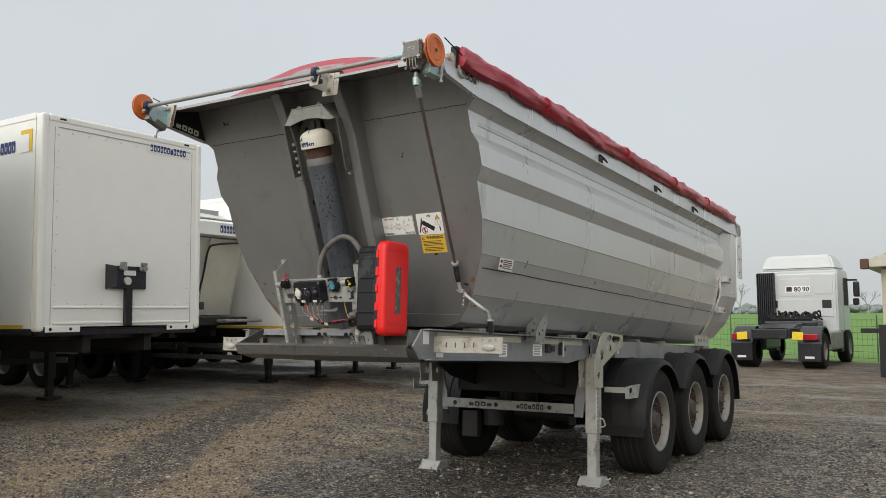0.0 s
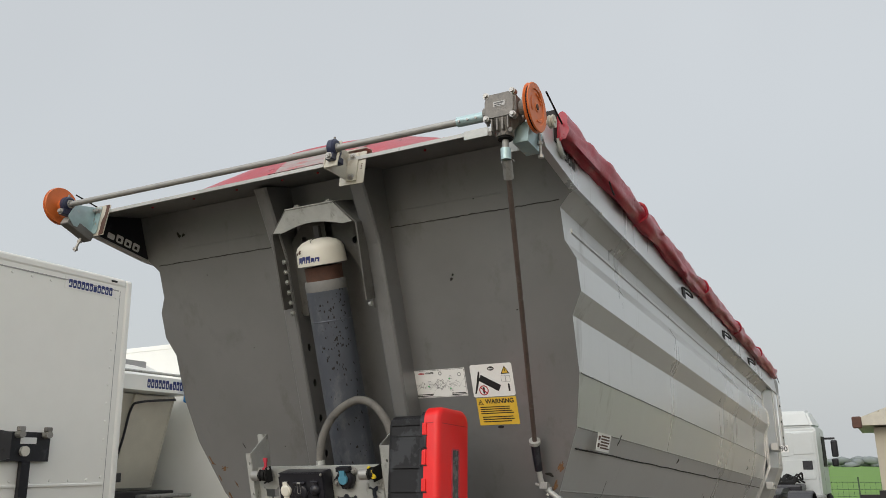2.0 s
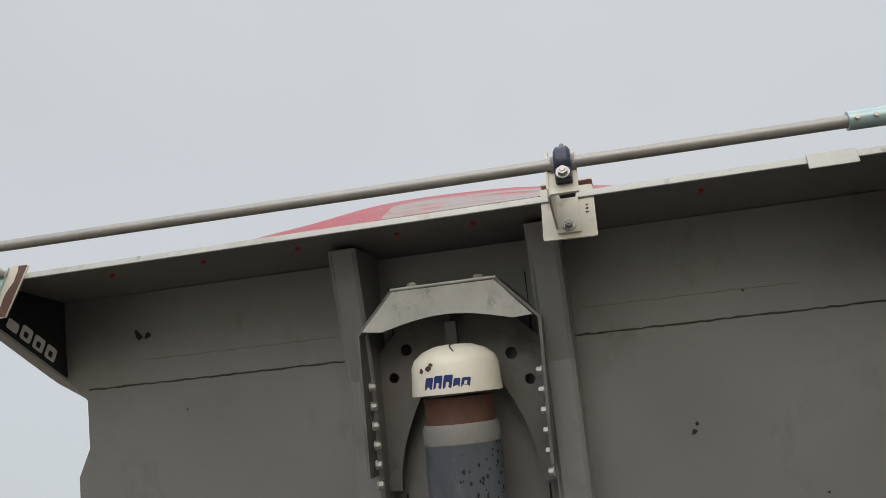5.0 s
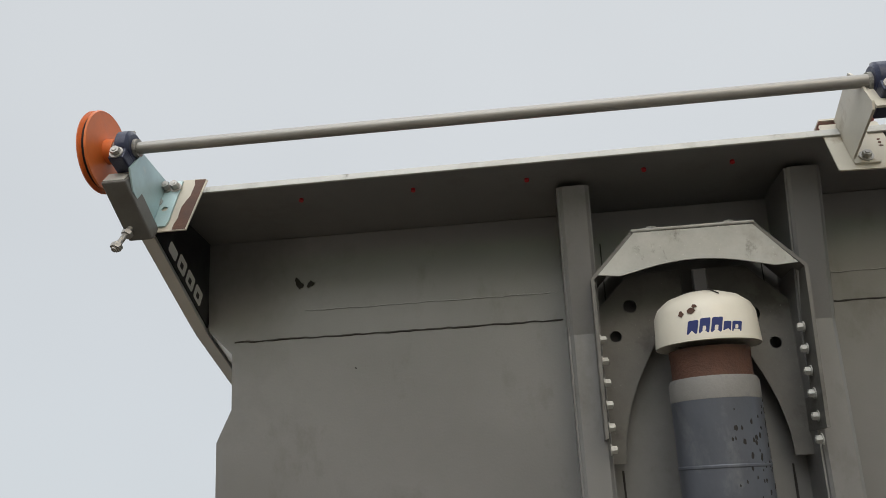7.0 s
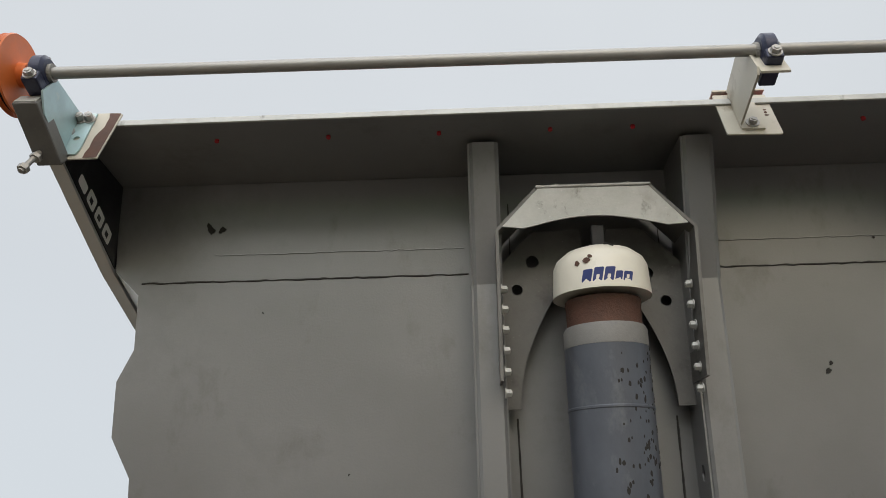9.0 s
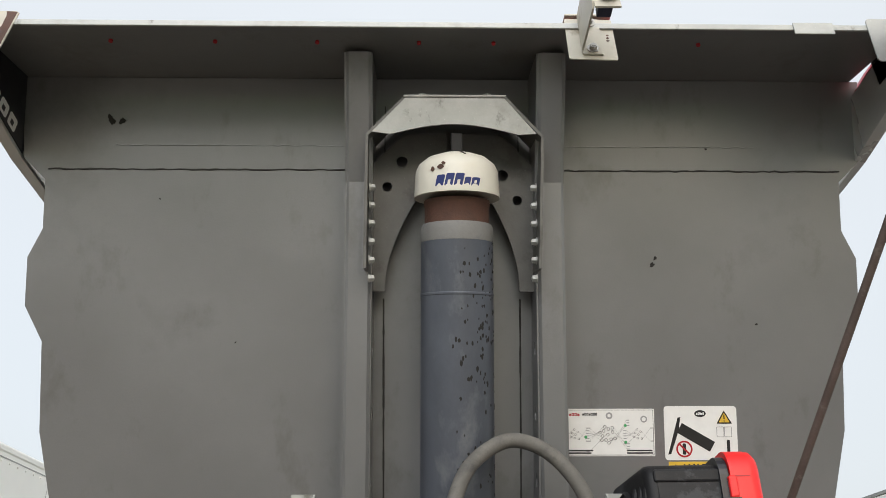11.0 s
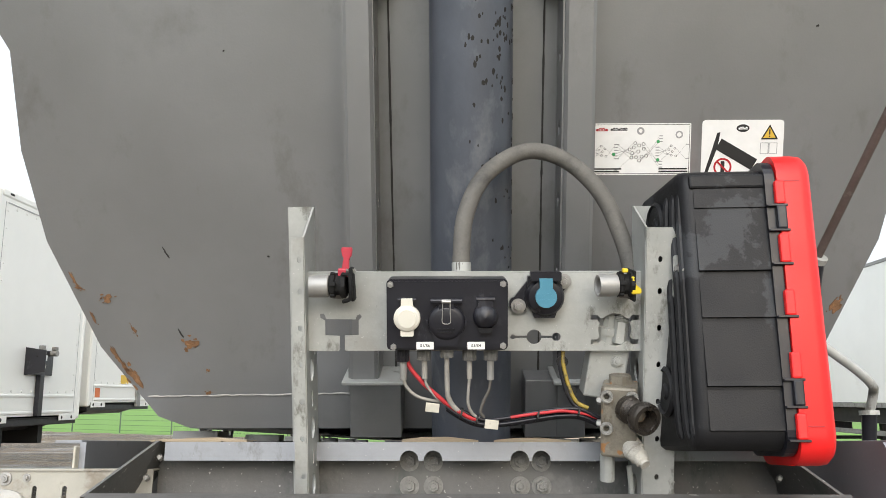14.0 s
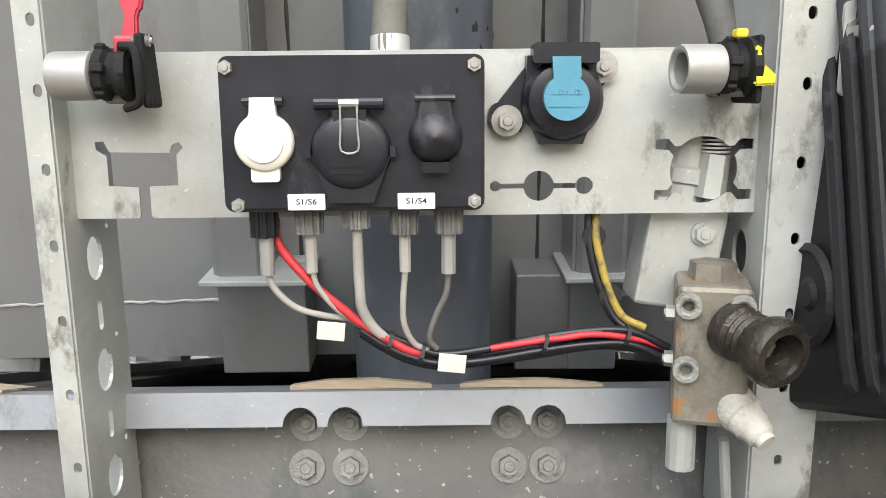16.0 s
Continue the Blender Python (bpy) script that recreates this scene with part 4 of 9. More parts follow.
# underride arm with holes, beside each leg
for sgn in (1, -1):
    bm = B()
    y0 = LEG_V + 0.10
    plate(bm, [(0, 0), (0.46, 0), (0.46, 0.13), (0.30, 0.13), (0.0, 0.11)], [ring(0.10 + 0.06 * k, 0.035, 0.012) for k in range(4)] + [ring(0.41, 0.08, 0.03), ring(0.34, 0.09, 0.012)],
          frame_at((sgn * 1.20, y0, 0.95), (0, 1, 0), (0, 0, 1)), 0.006)
    box(bm, (sgn * 0.95, y0 + 0.1, 1.0), (sgn * 1.2, y0 + 0.16, 1.05))
    part("guard_arm", bm, "galv", trailer, "galvanised guard arm with holes")

# ---- axles and wheels ----
WHEELS = (3.90, 5.21, 6.52)
TRI = TR.inverted()


def tyre_profile():
    return [(0.29, -0.15), (0.31, -0.175), (0.40, -0.192), (0.47, -0.190), (0.505, -0.178), (0.522, -0.165), (0.530, -0.10), (0.532, 0.0), (0.530, 0.10), (0.522, 0.165), (0.505, 0.178), (0.47, 0.190), (0.40, 0.192), (0.31, 0.175), (0.29, 0.15)]


first = {}
for sgn in (1, -1):
    for y in WHEELS:
        c = TRI @ Vector((sgn * 1.06, y, 0.488))
        m = Matrix.Translation(c) @ pose(0, 0, 0, 0, 90 * sgn)
        wheel = soft(part("wheel", lathe(B(), tyre_profile(), m, 56, False), "rubber", trailer, "worn black tyre on a dusty steel rim"))
        bm = B()
        for g in (-0.10, -0.035, 0.035, 0.10):
            lathe(bm, [(0.525, g - 0.006), (0.5335, g - 0.0065), (0.5335, g + 0.0065), (0.525, g + 0.006)], m, 56)
        each("tread_groove", bm, "spot", wheel)
        rim = soft(part("rim", lathe(B(), [(0.283, 0.150), (0.287, 0.172), (0.299, 0.176), (0.302, 0.168), (0.296, 0.160), (0.276, 0.156), (0.264, 0.13), (0.256, 0.085), (0.238, 0.062), (0.21, 0.07), (0.15, 0.088), (0.14, 0.09), (0.0, 0.09)], m, 48, False), "rim_dark", wheel, "grimy steel wheel disc"))
        soft(part("rim_flange", lathe(B(), [(0.252, 0.08), (0.262, 0.128), (0.276, 0.158), (0.284, 0.176), (0.300, 0.179), (0.304, 0.171), (0.300, 0.163)], m, 48, False), "rim", wheel, "pale dusty rim flange"))
        bm = B()
        lathe(bm, [(0.108, 0.08), (0.106, 0.11), (0.09, 0.125), (0.08, 0.15), (0.074, 0.155), (0.0, 0.157)], m, 24)
        soft(part("hub", bm, "rim_dark", wheel))
        bm = B()
        for k in range(10):
            a = 2 * math.pi * k / 10
            rod(bm, m @ Vector((0.168 * math.cos(a), 0.168 * math.sin(a), 0.078)), m @ Vector((0.168 * math.cos(a), 0.168 * math.sin(a), 0.112)), 0.019, 0.018, 6)
            rod(bm, m @ Vector((0.168 * math.cos(a), 0.168 * math.sin(a), 0.108)), m @ Vector((0.168 * math.cos(a), 0.168 * math.sin(a), 0.150)), 0.010, 0.009, 8)
        each("wheel_nut", bm, "rust", wheel)
        bm = B()
        for k in range(10):
            a = 2 * math.pi * (k + 0.5) / 10
            rod(bm, m @ Vector((0.205 * math.cos(a), 0.205 * math.sin(a), 0.060)), m @ Vector((0.205 * math.cos(a), 0.205 * math.sin(a), 0.0735)), 0.019, seg=12)
        each("rim_hole", bm, "spot", wheel)
        # mudguard
        bm = B()
        secs = []
        a0, a1 = (-60, 95) if y == WHEELS[0] else ((-70, 68) if y == WHEELS[1] else (-95, 62))
        R = 0.615
        pr = [(0.80, R - 0.0), (1.245, R), (1.285, R - 0.018), (1.30, R - 0.06), (1.292, R - 0.058), (1.278, R - 0.026), (1.243, R - 0.009), (0.80, R - 0.009)]
        for k in range(19):
            a = radians(a0 + (a1 - a0) * k / 18)
            secs.append([bm.verts.new((sgn * px, c.y - rr * math.sin(a), c.z + 0.015 + rr * math.cos(a))) for px, rr in pr])
        for s0, s1 in zip(secs, secs[1:]):
            for i in range(len(pr)):
                bm.faces.new((s0[i], s0[(i + 1) % len(pr)], s1[(i + 1) % len(pr)], s1[i]))
        bm.faces.new(secs[0])
        bm.faces.new(secs[-1])
        guard = soft(part("mudguard", bm, "guard", trailer, "black plastic mudguard"), 45)
        bm = B()
        for rr in (0.30, 0.70):
            pts = [(sgn * (0.80 + 0.47 * rr), c.y - (R + 0.004) * math.sin(radians(a0 + (a1 - a0) * k / 14)), c.z + 0.015 + (R + 0.004) * math.cos(radians(a0 + (a1 - a0) * k / 14))) for k in range(15)]
            along(bm, pts, 0.006, 6, 2)
        each("guard_rib", bm, "guard", guard)
        if y == WHEELS[0]:
            bm = B()
            a = radians(95)
            py, pz = c.y - R * math.sin(a), c.z + R * math.cos(a)
            box(bm, (min(sgn * 0.80, sgn * 1.27), py - 0.006, pz - 0.07), (max(sgn * 0.80, sgn * 1.27), py + 0.004, pz + 0.03), bevel=0.003)
            part("mud_flap", bm, "guard", guard)
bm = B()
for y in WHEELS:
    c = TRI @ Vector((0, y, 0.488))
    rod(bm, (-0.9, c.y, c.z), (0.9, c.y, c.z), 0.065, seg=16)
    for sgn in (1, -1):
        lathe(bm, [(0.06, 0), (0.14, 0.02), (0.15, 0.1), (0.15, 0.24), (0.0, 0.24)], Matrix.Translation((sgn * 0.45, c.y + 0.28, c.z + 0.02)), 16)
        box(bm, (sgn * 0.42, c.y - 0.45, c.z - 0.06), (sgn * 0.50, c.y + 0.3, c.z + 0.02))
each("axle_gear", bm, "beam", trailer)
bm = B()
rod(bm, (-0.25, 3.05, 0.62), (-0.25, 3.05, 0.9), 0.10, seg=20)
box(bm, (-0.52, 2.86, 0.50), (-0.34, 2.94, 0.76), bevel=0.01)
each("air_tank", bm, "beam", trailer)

# ---- ram bracket ----
HO = 0.20
line = [(-0.232, 2.612), (-0.230, 2.966), (-0.124, 3.07), (0.168, 3.069), (0.274, 2.962), (0.262, 2.612)]
line = [(x, up(w, HO)) for x, w in line]
bm = B()
prof = [Vector((x, y)) for x, y in line]
inner = [Vector((x, y)) for x, y in [(line[0][0] + 0.008, line[0][1]), (line[1][0] + 0.008, line[1][1] - 0.003), (line[2][0] + 0.004, line[2][1] - 0.008), (line[3][0] - 0.004, line[3][1] - 0.008), (line[4][0] - 0.008, line[4][1] - 0.003), (line[5][0] - 0.008, line[5][1])]]
loop = prof + inner[::-1]
for i in range(len(prof) - 1):
    q = [prof[i], prof[i + 1], inner[i + 1], inner[i]]
    lo = [bm.verts.new(FP @ Vector((p.x, p.y, 0.03))) for p in q]
    hi = [bm.verts.new(FP @ Vector((p.x, p.y, HO))) for p in q]
    for j in range(4):
        bm.faces.new((lo[j], lo[(j + 1) % 4], hi[(j + 1) % 4], hi[j]))
    bm.faces.new(lo)
    bm.faces.new(hi)
hood = part("ram_bracket", bm, "cheek", trailer, "galvanised bracket hood over the ram cap")
bm = B()
arch = [(-0.118, up(3.064, HO)), (0.162, up(3.063, HO)), (0.252, up(2.968, HO)), (0.20, up(2.965, HO))]
arch += [(0.20 - 0.36 * k / 12, up(2.965 + 0.028 * math.sin(math.pi * k / 12), HO)) for k in range(1, 12)]
arch += [(-0.16, up(2.966, HO)), (-0.212, up(2.972, HO))]
plate(bm, arch, [], FP @ Matrix.Translation((0, 0, HO + 0.004)), 0.006)
part("bracket_front", bm, "galv", hood, "stained galvanised front of the bracket")
bm = B()
box(bm, (-0.124, up(3.069, HO) - 0.004, 0.12), (0.168, up(3.069, HO) + 0.004, HO + 0.006), FP, 0.003)
for x in (-0.07, 0.115):
    hexbolt(bm, FP @ Vector((x, up(3.073, HO), HO - 0.03)), FP.to_3x3() @ Vector((0, 1, 0)), 0.014, 0.008, 0.018)
part("bracket_top", bm, "galv", hood)
for sg, xo, xi in ((1, -0.226, -0.178), (-1, 0.262, 0.214)):
    bm = B()
    cx = 0.022
    s0, s1 = up(2.612, 0.065), up(3.05, 0.065)
    pts = [(xo, s0), (xi, s0)]
    for k in range(9):
        t = k / 8
        xx = xi + (cx + (-0.085 if sg > 0 else 0.085) - xi) * (t ** 1.7)
        pts.append((xx, s0 + (0.02 + 0.29 * t)))
    pts += [(cx - sg * 0.02, s0 + 0.36), (cx - sg * 0.02, s1), (xo + sg * 0.10, s1), (xo, s1 - 0.10)]
    plate(bm, pts, [ring(xo + sg * 0.052, s0 + 0.29 + 0.02 * sg, 0.0145), ring(xo + sg * 0.095, s0 + 0.365 + 0.02 * sg, 0.017)], FP @ Matrix.Translation((0, 0, 0.065)), 0.008)
    part("bracket_cheek", bm, "cheek", hood, "dull steel cheek plate with round holes")
    for k in range(6):
        bm = B()
        hexbolt(bm, FP @ Vector((xo + sg * 0.006, s0 + 0.03 + 0.052 * k, 0.15)), FP.to_3x3() @ Vector((sg, 0, 0)), 0.0105, 0.012, 0.013)
        each("bracket_bolt", bm, "galv", hood)
bm = B()
box(bm, (0.012, uc(2.925), 0.16), (0.044, uc(2.985), 0.185), FP, 0.003)
part("ram_eye", bm, "beam", hood)
# cap print, crack and chips
def on_cap(a, w, out=0.0):
    return CYL @ Matrix.Translation((0, 0, uc(w))) @ Matrix.Rotation(a - math.pi / 2, 4, "Z") @ Matrix.Translation((0.1195 + out, 0, 0)) @ Matrix(((0, 0, 1, 0), (1, 0, 0, 0), (0, 1, 0, 0), (0, 0, 0, 1)))


widths = (0.026, 0.025, 0.026, 0.019, 0.026)
aa = -0.56
for k, wd in enumerate(widths):
    hh = (0.031, 0.034, 0.034, 0.024, 0.024)[k]
    bm = B()
    lean = 0.22
    hole = [[(x + lean * y, y) for x, y in round_rect(-wd * 0.17, 0.0065, wd * 0.13, 0.0165, 0.002)]] if k in (1, 2, 4) else []
    plate(bm, [(x + lean * y, y) for x, y in round_rect(-wd * 0.46, 0, wd * 0.44, hh, 0.0035)], hole, on_cap(aa + wd / 0.24, 2.822, 0.0), 0.002)
    part("printed_mark", bm, "navy", cap, "dark blue maker's mark")
    aa += (wd + 0.001) / 0.1195
for a, w, r in ((-0.62, 2.868, 0.008), (-0.42, 2.872, 0.009), (-0.35, 2.881, 0.006)):
    bm = B()
    rr = random.Random(int(w * 1000))
    plate(bm, [(r * rr.uniform(0.5, 1.2) * math.cos(2 * math.pi * i / 9), r * rr.uniform(0.4, 1.0) * math.sin(2 * math.pi * i / 9)) for i in range(9)], [], on_cap(a, w, -0.0005), 0.002)
    part("paint_chip", bm, "rust", cap)
bm = B()
along(bm, [CYL @ Vector((0.01, -0.02, uc(2.9295))), CYL @ Vector((0.005, -0.07, uc(2.923))), CYL @ Vector((0.02, -0.098, uc(2.908)))], 0.0016, 5, 5)
part("crack", bm, "spot", cap)

# ---- tarpaulin and its winding gear ----
tarp = thing("tarpaulin", "crumpled red tarpaulin over the tipper body, rolled along one edge", "tarpaulin", TR)


def sheet(x, v, lift=0.0):
    """The tarpaulin's height: it climbs from the rim to the first hoop and dips between hoops."""
    d = float(np.interp(v, (-0.44, -0.42, -0.34, -0.25, -0.12, 0.1, 0.7, 1.4, 2.2, 3.2, 4.2, 5.2, 6.2, 7.2), (0, 0.12, 0.42, 0.68, 1.0, 0.98, 0.93, 0.97, 0.92, 0.97, 0.92, 0.97, 0.92, 0.97)))
    w = 3.128 + 0.07 * d + 0.267 * d * max(0, 1 - (abs(x + 0.04) / 1.15) ** 2) + 0.006 * noise.noise((x * 5, v * 4, 1.0))
    return max(w, 3.192 + 0.2776 * (min(v, -0.13) + 0.447)) + lift


bm = B()
rows = []
nx = 36
for v in (-0.438, -0.42, -0.39, -0.35, -0.30, -0.25, -0.18, -0.12, -0.05, 0.1, 0.4, 0.7, 1.4, 2.2, 3.2, 4.2, 5.2, 6.2, 7.2):
    rows.append([bm.verts.new((-1.25 + 2.5 * k / nx, v, sheet(-1.25 + 2.5 * k / nx, v))) for k in range(nx + 1)])
for r0, r1 in zip(rows, rows[1:]):
    for k in range(nx):
        bm.faces.new((r0[k], r0[k + 1], r1[k + 1], r1[k]))
g = bmesh.ops.extrude_face_region(bm, geom=bm.faces[:])
for v in g["geom"]:
    if isinstance(v, bmesh.types.BMVert):
        v.co.z -= 0.004
soft(part("roof_sheet", bm, "tarp", tarp, "red tarpaulin drawn over the hoops"))
bm = B()
rows = []
for j in range(9):
    v = -0.43 + 0.20 * j / 8
    rows.append([bm.verts.new((-0.13 + 0.45 * k / 12, v, sheet(-0.13 + 0.45 * k / 12, v, 0.006))) for k in range(13)])
for r0, r1 in zip(rows, rows[1:]):
    for k in range(12):
        bm.faces.new((r0[k], r0[k + 1], r1[k + 1], r1[k]))
part("print_patch", bm, "tarp_patch", tarp, "faded grey printed patch")
for sgn in (1, -1):
    bm = B()
    nseg, nv = 22, 150
    loops = []
    for i in range(nv + 1):
        v = -0.30 + 7.1 * i / nv
        lp = []
        for k in range(nseg):
            a = 2 * math.pi * k / nseg
            q = Vector((math.cos(a), math.sin(a) * 1.25, 0))
            fold = 0.022 * noise.noise((q.x * 1.5, q.y * 1.5 + v * 0.6, v * 2.4)) + 0.013 * noise.noise((q.x * 2.2 + v * 1.5, q.y * 2.2, v * 6.5 + a * 0.9)) + 0.006 * noise.noise((q.x * 5, q.y * 5, v * 13 - a * 1.5))
            r = 0.048 + fold
            sag = 0.012 * math.sin(v * 2.1) + 0.008 * math.sin(v * 5.3 + 1)
            lp.append(bm.verts.new((sgn * (1.322 + r * q.x * 0.8), v, 3.205 + sag * 0.5 + r * q.y)))
        loops.append(lp)
    for a, b in zip(loops, loops[1:]):
        for k in range(nseg):
            bm.faces.new((a[k], a[(k + 1) % nseg], b[(k + 1) % nseg], b[k]))
    bm.faces.new(loops[0])
    bm.faces.new(loops[-1])
    if sgn > 0:
        soft(part("rolled_edge", bm, "tarp", tarp, "crumpled rolled edge of the tarpaulin"), 75)
    else:
        bm.free()
bm = B()
for v in (0.9, 2.62, 4.1, 5.4):
    along(bm, [(1.30, v, 3.15), (1.368, v + 0.02, 3.19), (1.36, v, 3.25), (1.31, v - 0.02, 3.268)], 0.009, 6, 4)
each("tie_strap", bm, "tarp", tarp)
bm = B()
for v in (0.25, 6.75):
    along(bm, [(1.36, v, 3.15), (1.365, v + 0.02, 3.115), (1.372, v + 0.03, 3.09)], 0.004, 5, 4)
each("loose_end", bm, "rubber", tarp)
bm = B()
along(bm, [(1.30, -0.30, 3.15), (1.308, -0.28, 3.10), (1.305, -0.24, 3.09)], 0.012, 8, 4)
part("end_clip", bm, "galv", tarp)
bm = B()
prism(bm, [(-0.33, 3.13), (-0.33, 3.27), (-0.26, 3.275), (-0.27, 3.13)], 0, 1.262, 1.302)
part("end_plate", bm, "beam", tarp)

SH = -0.615
shaft_l, shaft_r = Vector((-1.33, SH, 3.178)), Vector((1.16, SH - 0.01, 3.146))
bm = B()
rod(bm, shaft_l, shaft_r, 0.0145, seg=20)
shaft = soft(part("winding_shaft", bm, "alu", trailer, "grey steel winding shaft across the headboard"))
bm = B()
rod(bm, shaft_r - Vector((0.16, 0, -0.002)), shaft_r, 0.021, seg=16)
slv = soft(part("shaft_sleeve", bm, "zinc", shaft))
bm = B()
for k in range(4):
    rod(bm, shaft_r + Vector((-0.145 + 0.037 * k, -0.018, -0.006)), shaft_r + Vector((-0.145 + 0.037 * k, -0.024, -0.007)), 0.005, seg=8)
each("sleeve_screw", bm, "bolt", shaft)


def pillow_block(x, w, v=SH):
    """A cast bearing housing with its foot, bolts and grease nipple."""
    m = Matrix.Translation((x, v, w)) @ pose(0, 0, 0, 0, 90)
    b = soft(part("bearing_block", lathe(B(), [(0.017, -0.019), (0.033, -0.019), (0.042, -0.012), (0.042, 0.012), (0.033, 0.019), (0.017, 0.019)], m, 28), "bearing", shaft, "dark blue cast bearing block"))
    bm = B()
    box(bm, (x - 0.019, v - 0.036, w - 0.062), (x + 0.019, v + 0.05, w - 0.032), None, 0.004)
    box(bm, (x - 0.016, v - 0.026, w - 0.05), (x + 0.016, v + 0.03, w - 0.01), None, 0.004)
    part("bearing_foot", bm, "bearing", b)
    bm = B()
    lathe(bm, [(0.015, -0.028), (0.022, -0.028), (0.022, 0.028), (0.015, 0.028)], m, 20)
    rod(bm, (x, v, w + 0.04), (x, v, w + 0.056), 0.005, seg=8)
    part("bearing_ring", bm, "bolt_dull", b)
    bm = B()
    hexbolt(bm, (x, v - 0.036, w - 0.047), (0, -1, 0), 0.012, 0.010, 0.016)
    hexbolt(bm, (x, v + 0.03, w - 0.02), (0, 0, 1), 0.011, 0.012, 0.015)
    each("bearing_bolt", bm, "bolt", b)
    return b


pillow_block(0.395, 3.158)
pillow_block(-1.292, 3.178)
# middle bracket: cream backing plate over the rim, bent foot, side flange and seat for the bearing
MB = frame_at((0, -0.461, 3.062), (1, 0, -0.03), (0, 0.12, 1))
bm = B()
plate(bm, round_rect(0.320, 0.0, 0.450, 0.162, 0.006), [], MB, 0.004)
mb = part("shaft_bracket", bm, "tan", trailer, "cream folded bracket carrying the shaft bearing")
bm = B()
plate(bm, round_rect(0.356, 0.014, 0.412, 0.155, 0.003), [], MB @ Matrix.Translation((0, 0, 0.0065)), 0.0055)
part("bracket_foot", bm, "tan", mb)
bm = B()
prism(bm, [(-0.468, 3.076), (-0.452, 3.214), (-0.588, 3.222), (-0.612, 3.180), (-0.632, 3.086), (-0.622, 3.070)], 0, 0.3535, 0.359)
part("bracket_flange", bm, "tan", mb, "cream upright flange")
bm = B()
prism(bm, [(-0.632, 3.070), (-0.627, 3.068), (-0.598, 3.195), (-0.603, 3.197)], 0, 0.3592, 0.425)
part("bearing_seat", bm, "tan", mb)
bm = B()
prism(bm, [(-0.447, 3.221), (-0.447, 3.226), (-0.40, 3.232), (-0.385, 3.205), (-0.39, 3.204), (-0.404, 3.227)], 0, 0.322, 0.45)
part("bracket_hook", bm, "tan", mb)
for y in (0.034, 0.138):
    bm = B()
    hexbolt(bm, MB @ Vector((0.385, y, 0.0065)), MB.to_3x3() @ Vector((0, 0, 1)), 0.0105, 0.010, 0.016)
    part("bracket_bolt", bm, "bolt", mb)
bm = B()
rnd = random.Random(12)
for k in range(3):
    cx, cy = 0.432 + rnd.uniform(-0.004, 0.004), 0.075 + 0.011 * k
    plate(bm, [(cx + rnd.uniform(0.003, 0.007) * math.cos(i), cy + rnd.uniform(0.002, 0.005) * math.sin(i)) for i in range(6)], [], MB @ Matrix.Translation((0, 0, 0.0008)), 0.001)
each("paint_chip", bm, "rust", mb)


def pulley(x, w, sgn):
    m = Matrix.Translation((x, SH + 0.008, w)) @ pose(0, 0, 0, 0, 90 * sgn) @ Matrix.Diagonal((0.85, 0.85, 0.66, 1))
    p = soft(part("pulley", lathe(B(), [(0.0, 0.016), (0.02, 0.016), (0.024, 0.012), (0.05, 0.010), (0.083, 0.011), (0.086, 0.018), (0.114, 0.018), (0.117, 0.012), (0.102, 0.0), (0.117, -0.012), (0.114, -0.018), (0.05, -0.016), (0.036, -0.02), (0.034, -0.055), (0.0, -0.055)], m, 56), "orange", trailer, "orange plastic winding pulley"), 30)
    bm = B()
    for k in range(3):
        a0 = 2 * math.pi * k / 3
        arc = [m @ Vector((0.066 * math.cos(a0 + 0.16 * i), 0.066 * math.sin(a0 + 0.16 * i), 0.012)) for i in range(8)]
        along(bm, arc, 0.004, 6, 2)
    each("pulley_rib", bm, "orange", p)
    bm = B()
    lathe(bm, [(0.014, 0.014), (0.014, 0.02), (0.006, 0.024), (0.0, 0.024)], m, 16)
    part("pulley_pin", bm, "rust", p)
    bm = B()
    lathe(bm, [(0.1035, -0.006), (0.107, -0.006), (0.107, 0.006), (0.1035, 0.006)], m, 40)
    part("wound_rope", bm, "rubber", p)


pulley(1.322, 3.147, 1)
pulley(-1.360, 3.183, -1)
bm = B()
rod(bm, (1.345, SH + 0.08, 3.245), (1.325, -0.30, 3.215), 0.004, seg=8)
rod(bm, (-1.345, SH + 0.08, 3.27), (-1.325, -0.28, 3.22), 0.004, seg=8)
each("tarp_rope", bm, "rubber", trailer)
bm = B()
lathe(bm, [(0.0, 0.012), (0.026, 0.012), (0.028, 0.006), (0.022, 0.0), (0.028, -0.006), (0.026, -0.012), (0.0, -0.012)], Matrix.Translation((1.335, -0.45, 3.155)) @ pose(0, 0, 0, 0, 90), 24)
rod(bm, (1.30, -0.45, 3.155), (1.352, -0.45, 3.155), 0.008, seg=10)
part("guide_roller", bm, "tan", trailer)

# left end bracket: cream plate on the rim, zinc gusset, square tube under the bearing, hanging stud
LP = frame_at((0, -0.462, 3.045), (1, 0, 0), (0, 0.06, 1))
bm = B()
plate(bm, [(-1.312, 0.0), (-1.184, 0.0), (-1.164, 0.166), (-1.172, 0.172), (-1.312, 0.172)], [], LP, 0.004)
lb = part("end_bracket", bm, "tan", trailer, "cream end bracket with flaked primer and a zinc gusset")
bm = B()
rr = random.Random(4)
edge = [(-1.216 + 0.022 * k / 9 + rr.uniform(-0.006, 0.006), 0.168 * k / 9 + 0.002) for k in range(10)]
plate(bm, [(-1.186, 0.002), (-1.168, 0.168)] + edge[::-1], [], LP @ Matrix.Translation((0, 0, 0.0012)), 0.001)
part("flaked_patch", bm, "rust", lb, "dark red-brown primer under flaked paint")
bm = B()
